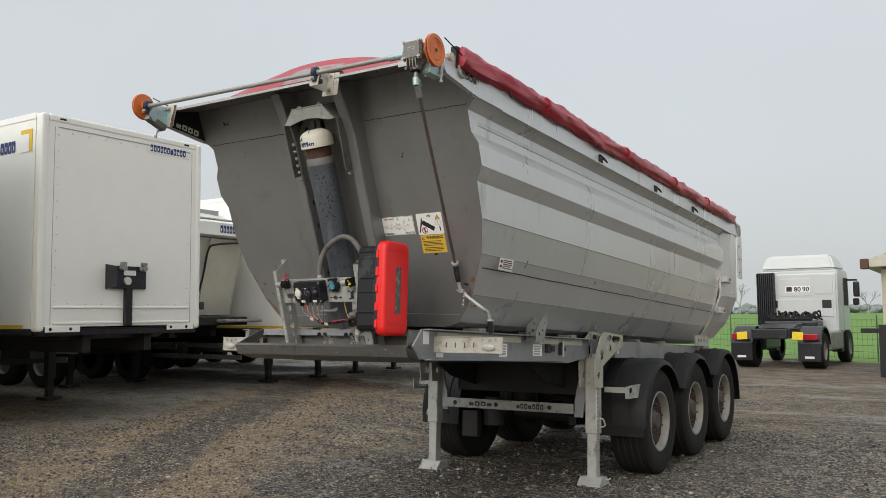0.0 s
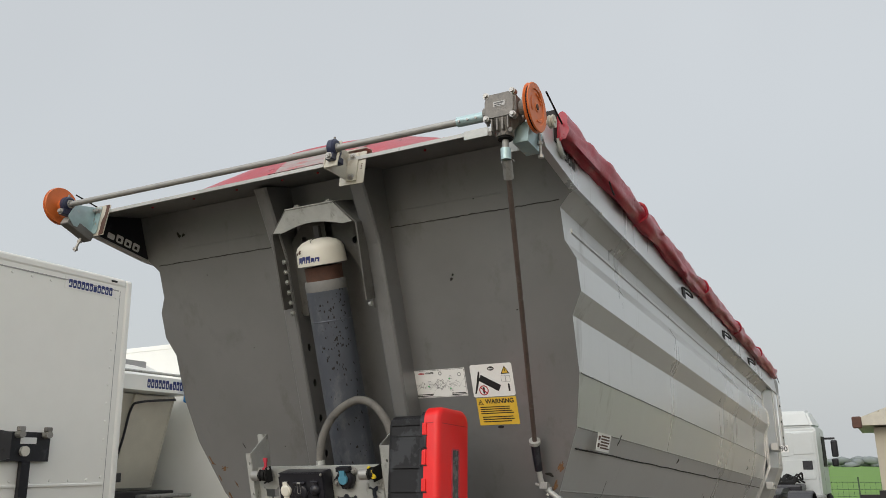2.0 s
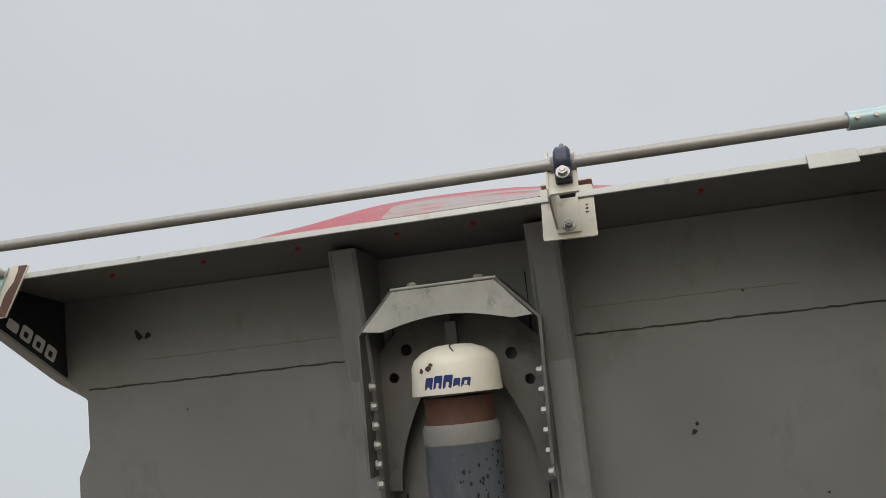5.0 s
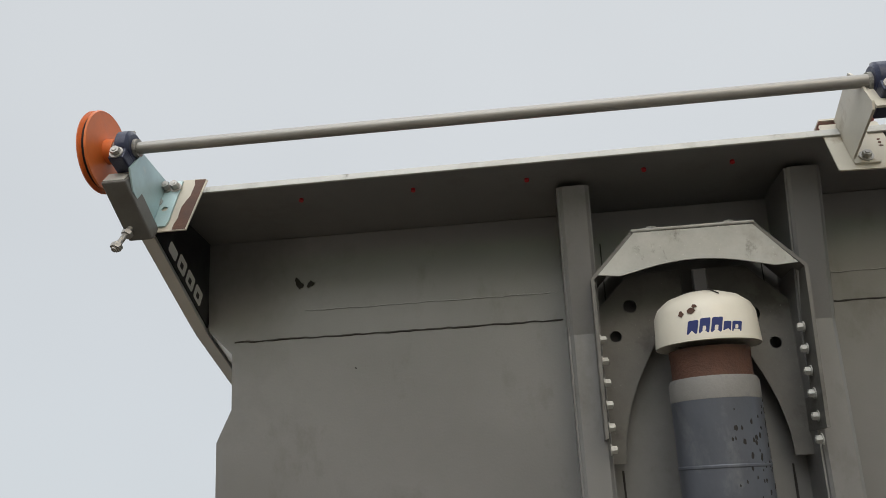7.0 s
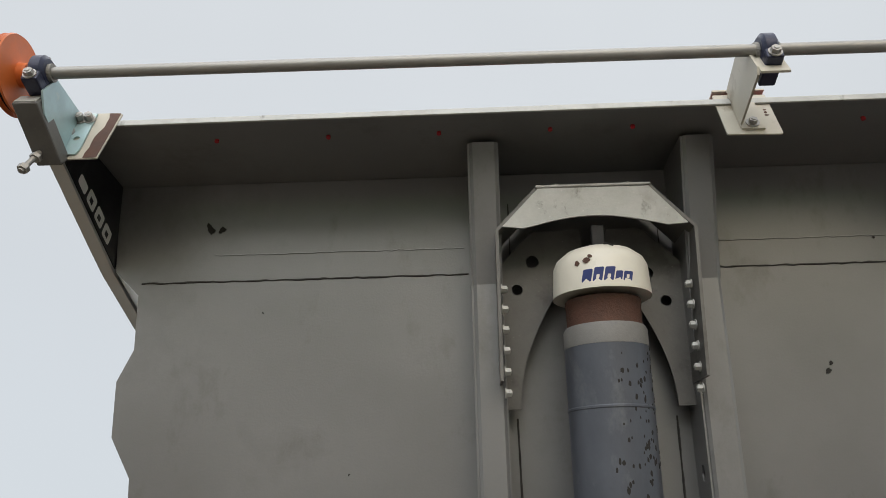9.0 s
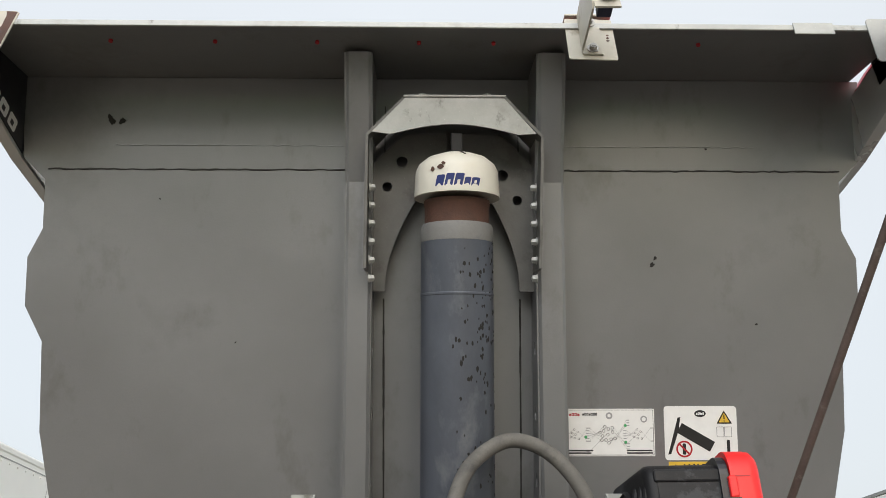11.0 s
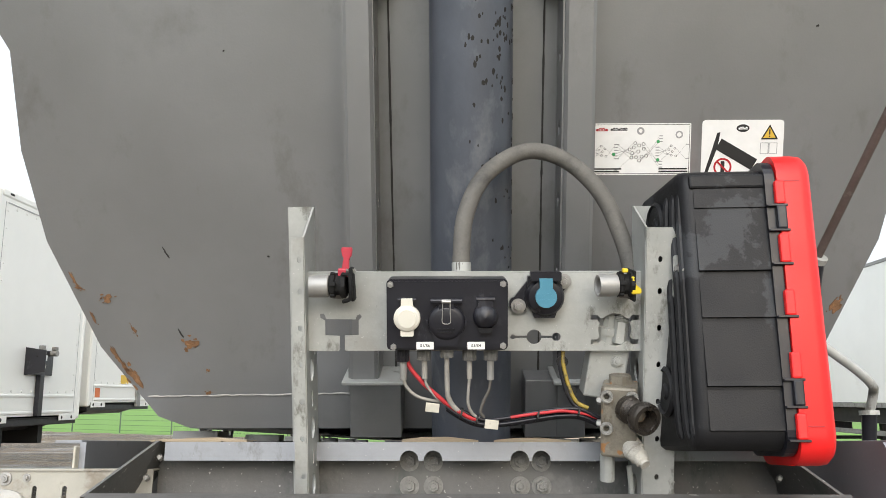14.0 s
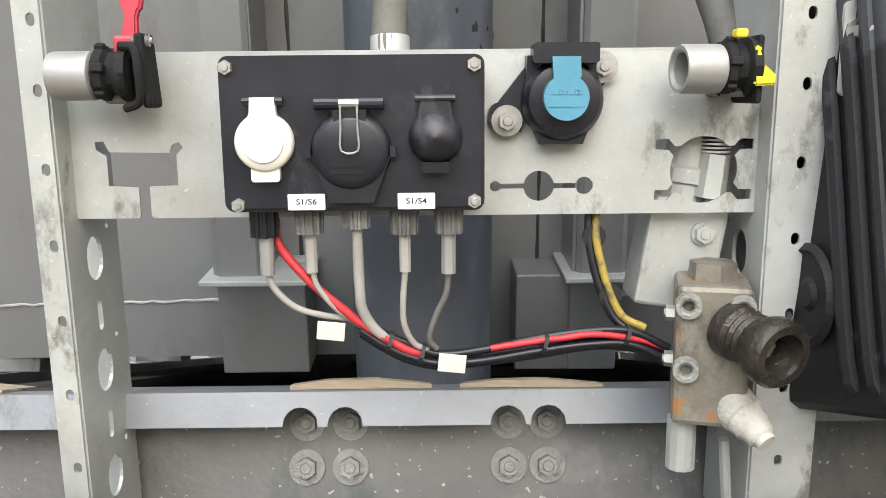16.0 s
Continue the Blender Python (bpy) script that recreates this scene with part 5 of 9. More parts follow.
plate(bm, [(-1.285, 0.012), (-1.238, 0.012), (-1.232, 0.03), (-1.226, 0.166), (-1.285, 0.166)], [ring(-1.252, 0.07, 0.008)], LP @ Matrix.Translation((0, 0, 0.0055)), 0.0045)
part("gusset_foot", bm, "zinc", lb, "zinc-plated gusset foot")
bm = B()
prism(bm, [(-0.468, 3.06), (-0.458, 3.21), (-0.59, 3.185), (-0.62, 3.11), (-0.58, 3.07)], 0, -1.2725, -1.268)
part("zinc_gusset", bm, "zinc", lb, "pale blue zinc gusset plate")
T0, T1 = Vector((-1.285, -0.462, 3.035)), Vector((-1.305, -0.605, 3.098))
tm = frame_at(T0, (1, 0, 0), T1 - T0)
bm = B()
box(bm, (-0.030, 0.0, -0.024), (0.030, (T1 - T0).length, 0.024), tm, 0.004)
tube = part("square_tube", bm, "cheek", lb, "grey square tube under the bearing")
part("tube_end", box(B(), (-0.026, (T1 - T0).length - 0.001, -0.020), (0.026, (T1 - T0).length + 0.003, 0.020), tm, 0.002), "galv", tube)
for p, d in ((LP @ Vector((-1.262, 0.142, 0.0055)), (0, -1, 0)), (LP @ Vector((-1.239, 0.142, 0.0055)), (0, -1, 0)), (LP @ Vector((-1.278, 0.095, 0.0055)), (0, -1, 0))):
    bm = B()
    hexbolt(bm, p, d, 0.011, 0.016, 0.015)
    part("bracket_bolt", bm, "bolt", lb)
bm = B()
rod(bm, (-1.298, -0.50, 3.04), (-1.318, -0.515, 2.955), 0.007, seg=10)
hexbolt(bm, (-1.314, -0.512, 2.972), (-0.2, -0.15, -1), 0.014, 0.012)
hexbolt(bm, (-1.303, -0.503, 3.015), (-0.2, -0.15, -1), 0.014, 0.01)
part("hanging_stud", bm, "bolt", lb)

# gearbox
GX, GV, GW = 1.212, -0.645, 3.142
bm = B()
oct_ = [(-0.066, -0.035), (-0.045, -0.055), (0.045, -0.055), (0.066, -0.035), (0.066, 0.038), (0.045, 0.058), (-0.045, 0.058), (-0.066, 0.038)]
prism(bm, [(GX + x, GW + z) for x, z in oct_], 1, GV - 0.045, GV + 0.06)
bmesh.ops.bevel(bm, geom=bm.edges[:], offset=0.005, segments=2, affect="EDGES")
gear = part("gearbox", bm, "cast", trailer, "grey cast aluminium winding gearbox")
bm = B()
prism(bm, [(GX + 0.86 * x, GW + 0.86 * z) for x, z in oct_], 1, GV - 0.052, GV - 0.044)
part("gear_cover", bm, "cast", gear)
bm = B()
for x in (-0.055, 0.055):
    for z in (-0.048, 0.05):
        rod(bm, (GX + x, GV - 0.05, GW + z), (GX + x, GV - 0.062, GW + z), 0.0085, seg=12)
        rod(bm, (GX + x, GV - 0.03, GW + z), (GX + x, GV - 0.052, GW + z), 0.013, seg=12)
        rod(bm, (GX + x * 1.28, GV + 0.01, GW + z * 0.8), (GX + x * 1.42, GV + 0.01, GW + z * 0.8), 0.0085, seg=12)
each("gear_bolt", bm, "bolt", gear)
bm = B()
lathe(bm, [(0.0, 0.0), (0.055, 0.0), (0.05, -0.012), (0.037, -0.03), (0.036, -0.058), (0.034, -0.064), (0.0, -0.064)], Matrix.Translation((GX, GV + 0.005, GW - 0.05)), 20)
for k in range(4):
    box(bm, (GX - 0.036 + 0.022 * k, GV - 0.05, GW - 0.10), (GX - 0.030 + 0.022 * k, GV - 0.02, GW - 0.05))
soft(part("gear_snout", bm, "cast", gear))
soft(part("shaft_seal", lathe(B(), [(0.0, 0.0), (0.029, 0.0), (0.029, -0.009), (0.024, -0.012), (0.0, -0.012)], Matrix.Translation((GX, GV + 0.005, GW - 0.112)), 24), "rubber", gear, "oily black shaft seal"))
part("drive_shaft", rod(B(), (GX, GV + 0.005, GW - 0.12), (GX, GV + 0.005, GW - 0.165), 0.0135, seg=16), "galv_dark", gear)
bm = B()
for sx in (-0.042, 0.042):
    rod(bm, (GX + sx, GV - 0.02, GW - 0.102), (GX + sx, GV - 0.046, GW - 0.108), 0.0085, seg=12)
rod(bm, (GX + 0.066, GV + 0.008, GW), (GX + 0.09, GV + 0.008, GW), 0.03, seg=20)
rod(bm, (GX - 0.066, GV + 0.008, GW), (GX - 0.085, GV + 0.008, GW), 0.03, seg=20)
each("gear_flange", bm, "cast", gear)
bm = B()
m = frame_at((GX, GV - 0.0525, GW + 0.006), (1, 0, 0), (0, 0, 1))
plate(bm, [(-0.024, -0.009), (0.024, -0.009), (0.024, 0.011), (-0.024, 0.011)], [], m @ Matrix.Translation((0, 0, 0.001)), 0.0015)
tag = part("type_plate", bm, "alu", gear)
glyphs(tag, m @ Matrix.Translation((0, 0.004, 0.001)), 0.038, 0.006, 8, "ink")
bars(tag, m @ Matrix.Translation((0, 0, 0.001)), -0.019, -0.007, 0.019, -0.002, 1, "ink")
# plates and stud behind the gearbox
bm = B()
plate(bm, round_rect(-0.075, -0.09, 0.02, 0.06, 0.01), [], frame_at((GX + 0.012, -0.458, 3.145), (1, 0, 0), (0, 0, 1)), 0.004)
gp = part("gear_plate", bm, "galv", trailer, "galvanised plate behind the gearbox")
bm = B()
prism(bm, [(GX + 0.015, 3.02), (GX + 0.075, 3.02), (GX + 0.085, 3.10), (GX + 0.005, 3.10)], 1, -0.60, -0.463)
part("gear_saddle", bm, "zinc", gp)
bm = B()
rod(bm, (GX + 0.086, -0.50, 3.10), (GX + 0.091, -0.50, 2.985), 0.006, seg=10)
hexbolt(bm, (GX + 0.091, -0.50, 2.995), (0, 0, -1), 0.012, 0.012)
hexbolt(bm, (GX + 0.088, -0.50, 3.05), (0, 0, -1), 0.012, 0.01)
part("stud", bm, "bolt", gp)

# crank rod: joint, rod, grip, link, crank
J = Vector((GX, GV + 0.005, GW - 0.128))
R0, R1 = Vector((1.205, -0.605, 2.925)), Vector((0.936, 0.30, 1.965))
bm = B()
rod(bm, J, J + Vector((0, 0, -0.035)), 0.013, seg=14)
rod(bm, J + Vector((0, 0, -0.03)), J + Vector((0, 0.004, -0.075)), 0.020, seg=14)
uj = soft(part("universal_joint", bm, "zinc", trailer, "zinc universal joint"))
bm = B()
d = (R1 - R0).normalized()
rod(bm, R0 - d * 0.03, R0 + d * 0.05, 0.0195, seg=14)
rod(bm, (R0.x - 0.026, R0.y, R0.z + 0.02), (R0.x + 0.026, R0.y, R0.z + 0.02), 0.007, seg=8)
box(bm, (R0.x - 0.012, R0.y - 0.012, R0.z + 0.0), (R0.x + 0.012, R0.y + 0.012, R0.z + 0.06))
part("joint_yoke", bm, "galv_dark", uj)
bm = B()
rod(bm, R0, R1, 0.0108, seg=16)
cr = soft(part("crank_rod", bm, "rodbrown", trailer, "long brown-grey crank rod"))
bm = B()
K1 = Vector((0.932, 0.352, 1.845))
rod(bm, R1 - d * 0.012, R1 + d * 0.004, 0.026, seg=18)
part("rod_collar", bm, "galv", cr)
bm = B()
rod(bm, R1, K1, 0.021, 0.018, seg=18)
soft(part("rod_grip", bm, "black", cr, "black rubber grip"))
K2, K3, K4, K5 = Vector((0.945, 0.385, 1.775)), Vector((1.06, 0.405, 1.685)), Vector((1.118, 0.45, 1.628)), Vector((1.118, 0.485, 1.575))
bm = B()
along(bm, [K1, K2, K3, (1.105, 0.425, 1.648), K4, K5], 0.0125, 14, 6)
soft(part("crank", bm, "galv", cr, "bright bent crank handle"))
bm = B()
box(bm, K2 - Vector((0.02, 0.02, 0.015)), K2 + Vector((0.02, 0.02, 0.02)), None, 0.006)
rod(bm, K2 + Vector((-0.04, -0.01, 0.01)), K2 + Vector((0.03, 0.01, -0.01)), 0.008, seg=8)
part("crank_clip", bm, "galv_dark", cr)
bm = B()
for k in range(7):
    p = K2 + Vector((0.012 + 0.004 * math.sin(k), 0.0, -0.02 - 0.014 * k))
    lathe(bm, [(0.004, -0.001), (0.007, 0), (0.004, 0.001)], Matrix.Translation(p) @ pose(0, 0, 0, 90 * (k % 2), 0, 30), 8)
part("safety_chain", bm, "galv", cr)
bm = B()
rod(bm, K5 + Vector((0, 0, 0.008)), K5 - Vector((0, 0.0, 0.004)), 0.026, seg=18)
part("handle_collar", bm, "galv", cr)
bm = B()
rod(bm, K5, K5 + Vector((0.0, 0.02, -0.085)), 0.020, 0.018, seg=18)
soft(part("handle_grip", bm, "black", cr, "black rubber handle grip"))

# ---- labels on the front plate ----
ST = FP @ Matrix.Translation((0, 0, 0.0012))


def sticker(x0, w0, x1, w1, material, name, label, r=0.008):
    bm = B()
    plate(bm, round_rect(x0, up(w0), x1, up(w1), r), [], ST, 0.0012)
    return part(name, bm, material, front, label)


S1 = ST @ Matrix.Translation((0.33, up(2.192), 0.0))
s1 = sticker(0.33, 2.192, 0.613, 2.319, "paper", "wiring_label", "white label with a wiring diagram", 0.003)
W1, H1 = 0.283, up(2.319) - up(2.192)


def line_frame(parent, m, x0, y0, x1, y1, t, material, name="printed_frame", r=0.004):
    bm = B()
    plate(bm, round_rect(x0, y0, x1, y1, r), [round_rect(x0 + t, y0 + t, x1 - t, y1 - t, max(0.0005, r - t))], m @ Matrix.Translation((0, 0, 0.0007)), 0.0006)
    return part(name, bm, material, parent)


line_frame(s1, S1, 0.003, 0.003, W1 - 0.003, H1 - 0.003, 0.0011, "ink", r=0.003)
glyphs(s1, S1 @ Matrix.Translation((0.048, H1 - 0.016, 0)), 0.032, 0.009, 4, "inkred")
glyphs(s1, S1 @ Matrix.Translation((0.093, H1 - 0.0155, 0)), 0.045, 0.008, 7, "ink")
rnd = random.Random(11)
for cx, sc, nn in ((0.05, 0.8, 7), (0.145, 1.25, 13), (0.235, 0.8, 7)):
    bm = B()
    bm2 = B()
    cy = 0.062
    for k in range(nn):
        a = 2 * math.pi * k / nn
        r = 0.0 if k == 0 else (0.013 * sc if k % 2 else 0.019 * sc)
        px, py = cx + r * math.cos(a), cy + r * math.sin(a)
        rr = 0.0038 * sc
        plate(bm, ring(px, py, rr, 12), [ring(px, py, rr * 0.72, 12)], S1 @ Matrix.Translation((0, 0, 0.0007)), 0.0006)
        side = 1 if px > cx else -1
        ex = cx + side * 0.044 * sc
        ly = cy + (k - nn / 2) * 0.0075
        plate(bm2, [(px + side * rr, py - 0.0004), (ex, ly - 0.0004), (ex, ly + 0.0004), (px + side * rr, py + 0.0004)], [], S1 @ Matrix.Translation((0, 0, 0.0006)), 0.0005)
        plate(bm2, [(ex, ly - 0.0012), (ex + side * 0.009, ly - 0.0012), (ex + side * 0.009, ly + 0.0012), (ex, ly + 0.0012)], [], S1 @ Matrix.Translation((0, 0, 0.0007)), 0.0006)
    part("diagram_pin", bm, "ink", s1)
    part("diagram_line", bm2, "inkgrey", s1)
for px, py in ((0.08, 0.055), (0.197, 0.088), (0.197, 0.04)):
    bm = B()
    plate(bm, ring(px, py, 0.0045, 14), [], S1 @ Matrix.Translation((0, 0, 0.0009)), 0.0008)
    part("diagram_dot", bm, "inkgreen", s1)
bm = B()
plate(bm, ring(0.15, H1 - 0.02, 0.010, 16), [ring(0.15, H1 - 0.02, 0.005, 12)], S1 @ Matrix.Translation((0, 0, 0.0007)), 0.0006)
plate(bm, ring(0.252, H1 - 0.03, 0.010, 16), [ring(0.252, H1 - 0.03, 0.006, 12)], S1 @ Matrix.Translation((0, 0, 0.0007)), 0.0006)
each("diagram_plug", bm, "inkgrey", s1)
bars(s1, S1, 0.008, 0.006, 0.105, 0.020, 2, "ink", seed=3)
bars(s1, S1, 0.2, 0.006, 0.278, 0.020, 2, "ink", seed=4)

S2 = ST @ Matrix.Translation((0.642, up(2.181), 0.0))
s2 = sticker(0.642, 2.181, 0.857, 2.326, "paper", "danger_label", "white warning label with black pictograms", 0.010)
W2, H2 = 0.215, up(2.326) - up(2.181)


def patch(parent, m, pts, holes, material, name="pictogram", lift=0.0008):
    bm = B()
    plate(bm, pts, holes, m @ Matrix.Translation((0, 0, lift)), 0.0007)
    return part(name, bm, material, parent)


patch(s2, S2, [(0.052, 0.107), (0.148, 0.052), (0.132, 0.024), (0.037, 0.079)], [], "ink")
patch(s2, S2, [(0.040, 0.122), (0.048, 0.124), (0.042, 0.085), (0.018, 0.018), (0.009, 0.016), (0.022, 0.06)], [], "ink")
patch(s2, S2, ring(0.057, 0.032, 0.024, 28), [ring(0.057, 0.032, 0.019, 28)], "inkred")
patch(s2, S2, [(0.039, 0.046), (0.043, 0.049), (0.075, 0.018), (0.071, 0.015)], [], "inkred")
patch(s2, S2, round_rect(0.052, 0.016, 0.062, 0.048, 0.003), [], "ink", lift=0.0006)
patch(s2, S2, round_rect(0.183, 0.022, 0.192, 0.058, 0.003), [], "ink")
patch(s2, S2, [(0.155, 0.105), (0.200, 0.105), (0.1775, 0.143)], [], "yellow")
patch(s2, S2, [(0.155, 0.105), (0.200, 0.105), (0.1775, 0.143)], [[(0.161, 0.1085), (0.194, 0.1085), (0.1775, 0.137)]], "ink", lift=0.0014)
patch(s2, S2, round_rect(0.176, 0.117, 0.179, 0.131, 0.0012), [], "ink", lift=0.0014)
patch(s2, S2, ring(0.1775, 0.1125, 0.0018, 8), [], "ink", lift=0.0014)
for dx in (0.0, 0.023):
    patch(s2, S2, round_rect(0.154 + dx, 0.066, 0.176 + dx, 0.096, 0.002), [round_rect(0.1555 + dx, 0.0675, 0.1745 + dx, 0.0945, 0.001)], "inkgrey")
patch(s2, S2, [(0.107 + 0.017 * math.cos(2 * math.pi * k / 20), 0.134 + 0.010 * math.sin(2 * math.pi * k / 20)) for k in range(20)], [], "ink")
glyphs(s2, S2 @ Matrix.Translation((0.107, 0.134, 0.0008)), 0.024, 0.007, 5, "paper")

S3 = ST @ Matrix.Translation((0.652, up(2.055), 0.0))
s3 = sticker(0.652, 2.055, 0.855, 2.177, "yellow", "warning_label", "yellow warning label with black lettering", 0.003)
words("lettering", "WARNING", 0.030, S3 @ Matrix.Translation((0.117, 0.103, 0.0004)), "ink", s3, bold=0.0008)
patch(s3, S3, [(0.006, 0.098), (0.034, 0.098), (0.020, 0.124)], [[(0.0105, 0.1005), (0.0295, 0.1005), (0.020, 0.119)]], "ink")
patch(s3, S3, round_rect(0.0188, 0.104, 0.0212, 0.113, 0.001), [], "ink")
bars(s3, S3, 0.014, 0.052, 0.19, 0.092, 4, "ink", seed=6, fill=0.42)
bars(s3, S3, 0.02, 0.012, 0.185, 0.045, 3, "ink", seed=7, fill=0.42)
patch(s3, FP @ Matrix.Translation((0.757, up(2.045), 0.0012)), [(0.016 * math.cos(2 * math.pi * k / 16), 0.007 * math.sin(2 * math.pi * k / 16)) for k in range(16)], [], "ink")
# label on the side panel
m = frame_at((1.132, 0.55, 1.945), (0, 1, 0), (0.22, 0, 1))
bm = B()
plate(bm, [(0, 0.0), (0.20, 0.0), (0.20, 0.085), (0, 0.085)], [], m @ Matrix.Translation((0, 0, 0.012)), 0.003)
sl = part("side_label", bm, "paper", trailer, "weathered white label with brown print")
bars(sl, m @ Matrix.Translation((0, 0, 0.012)), 0.05, 0.01, 0.19, 0.078, 5, "rust", seed=9)
bars(sl, m @ Matrix.Translation((0, 0, 0.012)), 0.008, 0.01, 0.04, 0.078, 2, "rust", seed=10)
# maker's marks on the rail ends and the frame
glyphs(trailer, frame_at((1.299, -0.16, 3.115), (0, 1, 0), (0, 0, 1)), 0.20, 0.05, 4, "ink", "maker_mark")
bm = B()
plate(bm, [(-0.0, -0.03), (0.38, 0.01), (0.38, 0.09), (0.0, 0.06)], [], frame_at((-1.3195, -0.04, 3.06), (0, -1, 0), (0, 0, 1)), 0.001)
part("black_band", bm, "ink", trailer)
glyphs(trailer, frame_at((-1.3208, -0.24, 3.10), (0, -1, 0), (0, 0, 1)), 0.24, 0.045, 4, "paper", "maker_mark")
bm = B()
plate(bm, [(0, 0), (0.50, 0), (0.50, 0.10), (0, 0.10)], [], frame_at((0.9312, 3.0, 1.37), (0, 1, 0), (0, 0, 1)), 0.001)
nb = part("name_board", bm, "paper", trailer)
glyphs(nb, frame_at((0.932, 3.13, 1.42), (0, 1, 0), (0, 0, 1)), 0.22, 0.06, 4, "inkred")
glyphs(nb, frame_at((0.932, 3.37, 1.42), (0, 1, 0), (0, 0, 1)), 0.22, 0.05, 7, "ink")

# ---- coupling panel between two perforated posts ----
PF = frame_at((0.0022, -0.0899, 1.852), (1, 0, 0), (0, -0.306, 1)) @ Matrix.Scale(1.0433, 4)
PN3 = PF.to_3x3()


def pp(x, s, out=0.0):
    return PF @ Vector((x, s, out))


bm = B()
outer = [(-0.319, 0.0), (-0.319, -0.163), (-0.256, -0.163), (-0.254, -0.160), (-0.254, -0.132), (-0.284, -0.130), (-0.284, -0.100), (-0.294, -0.094), (-0.295, -0.086), (-0.286, -0.085), (-0.281, -0.096), (-0.221, -0.097),
         (-0.218, -0.089), (-0.211, -0.086), (-0.207, -0.092), (-0.214, -0.099), (-0.214, -0.130), (-0.243, -0.131), (-0.243, -0.160), (-0.241, -0.163), (0.383, -0.163), (0.383, 0.0)]


def keyhole():
    """A round hole joined to two smaller ones by a narrow slot."""
    arc = lambda cx, r, a0, a1, k: [(cx + r * math.cos(radians(a0 + (a1 - a0) * i / k)), -0.134 + r * math.sin(radians(a0 + (a1 - a0) * i / k))) for i in range(k + 1)]
    return arc(0.196, 0.009, -164, 164, 14) + arc(0.150, 0.0155, 10, 170, 10) + arc(0.106, 0.0055, 28, 332, 10) + arc(0.150, 0.0155, 190, 350, 10)


def star():
    """A round hole with four keyed arms."""
    q = [(0.0310, 0.0138), (0.036, 0.0200), (0.049, 0.0205), (0.049, 0.0305), (0.036, 0.0310), (0.030, 0.0240), (0.0245, 0.0236)]
    pts = []
    for k, (sx, sy) in enumerate(((1, 1), (-1, 1), (-1, -1), (1, -1))):
        arm = [(0.3165 + sx * x, -0.119 + sy * y) for x, y in q]
        pts += arm if sx * sy > 0 else arm[::-1]
        a0, a1 = ((46, 134), (157, 203), (226, 314), (337, 383))[k]
        pts += [(0.3165 + 0.034 * math.cos(radians(a0 + (a1 - a0) * i / 6)), -0.119 + 0.034 * math.sin(radians(a0 + (a1 - a0) * i / 6))) for i in range(1, 6)]
    return pts


holes = [keyhole(), star()]
plate(bm, outer, holes, PF, 0.003)
panel = part("coupling_panel", bm, "galv", trailer, "stained galvanised panel with air and electric couplings")
bm = B()
box(bm, (-0.319, -0.001, -0.02), (0.383, 0.0015, 0.0), PF)
part("panel_fold", bm, "galv", panel)
# posts: front flange, perforated web, taller rear flange
LEAN = PF @ Matrix(((1, 0, 0, 0), (0, 1, 0, 0), (0, 0.020, 1, 0.038), (0, 0, 0, 1)))
for sg, xf0, xf1, zf, zb in ((-1, -0.3455, -0.3205, 0.0, -0.135), (1, 0.3717, 0.4351, 0.0, -0.135)):
    xw = xf1 if sg < 0 else xf0
    lo = -0.53
    bm = B()
    hl = [slot((xf0 + xf1) / 2 - 0.004 * sg, s, 0.0085, 0.0125, 5) for s in (0.03, -0.035, -0.11, -0.185, -0.262, -0.34, -0.42)]
    top = 0.076 if sg < 0 else 0.094
    pts = [(xf0, lo), (xf1, lo), (xf1, top), (xf0, top)] if sg < 0 else [(xf0, lo), (xf1, lo), (xf1, top - 0.03), (xf1 - 0.012, top), (xf0, top)]
    plate(bm, pts, hl, LEAN @ Matrix.Translation((0, 0, zf)), 0.004)
    cp = part("panel_post", bm, "galv", trailer, "perforated galvanised post of the coupling panel")
    bm = B()
    m = LEAN @ frame_at((xw, 0, 0), (0, 1, 0), (0, 0, 1))
    hl = []
    for k in range(5):
        hl.append(slot(-0.46 + 0.125 * k, (zf + zb) / 2, 0.048, 0.040, 8))
        hl.append(slot(-0.398 + 0.125 * k, (zf + zb) / 2, 0.034, 0.012, 5))
        hl.append(ring(-0.43 + 0.125 * k, zb + 0.03, 0.004, 8))
    hl = [h for h in hl if max(p[0] for p in h) < 0.06]
    plate(bm, [(lo, zb), (0.135, zb), (0.135, zb + 0.008), (top, zf - 0.004), (lo, zf - 0.004)], hl, m @ Matrix.Translation((0, 0, 0.002)), 0.004)
    part("post_web", bm, "galv", cp, "post web with round and long holes")
    bm = B()
    x2 = xw + sg * 0.055
    plate(bm, [(min(xw, x2), lo), (max(xw, x2), lo), (max(xw, x2), 0.135), (min(xw, x2), 0.135)], [], LEAN @ Matrix.Translation((0, 0, zb + 0.004)), 0.004)
    part("rear_flange", bm, "galv", cp)
bm = B()
plate(bm, round_rect(0.421, -0.047, 0.451, 0.039, 0.006), [], PF @ Matrix.Translation((0, 0, 0.056)), 0.005)
ear = part("box_ear", bm, "galv", panel, "bolted ear that carries the red box")
for s in (0.011, -0.020):
    bm = B()
    hexbolt(bm, pp(0.436, s, 0.056), PN3 @ Vector((0, 0, 1)), 0.009, 0.008, 0.014)
    rod(bm, pp(0.436, s, 0.064), pp(0.436, s, 0.082), 0.0048, seg=8)
    part("ear_bolt", bm, "bolt", ear)

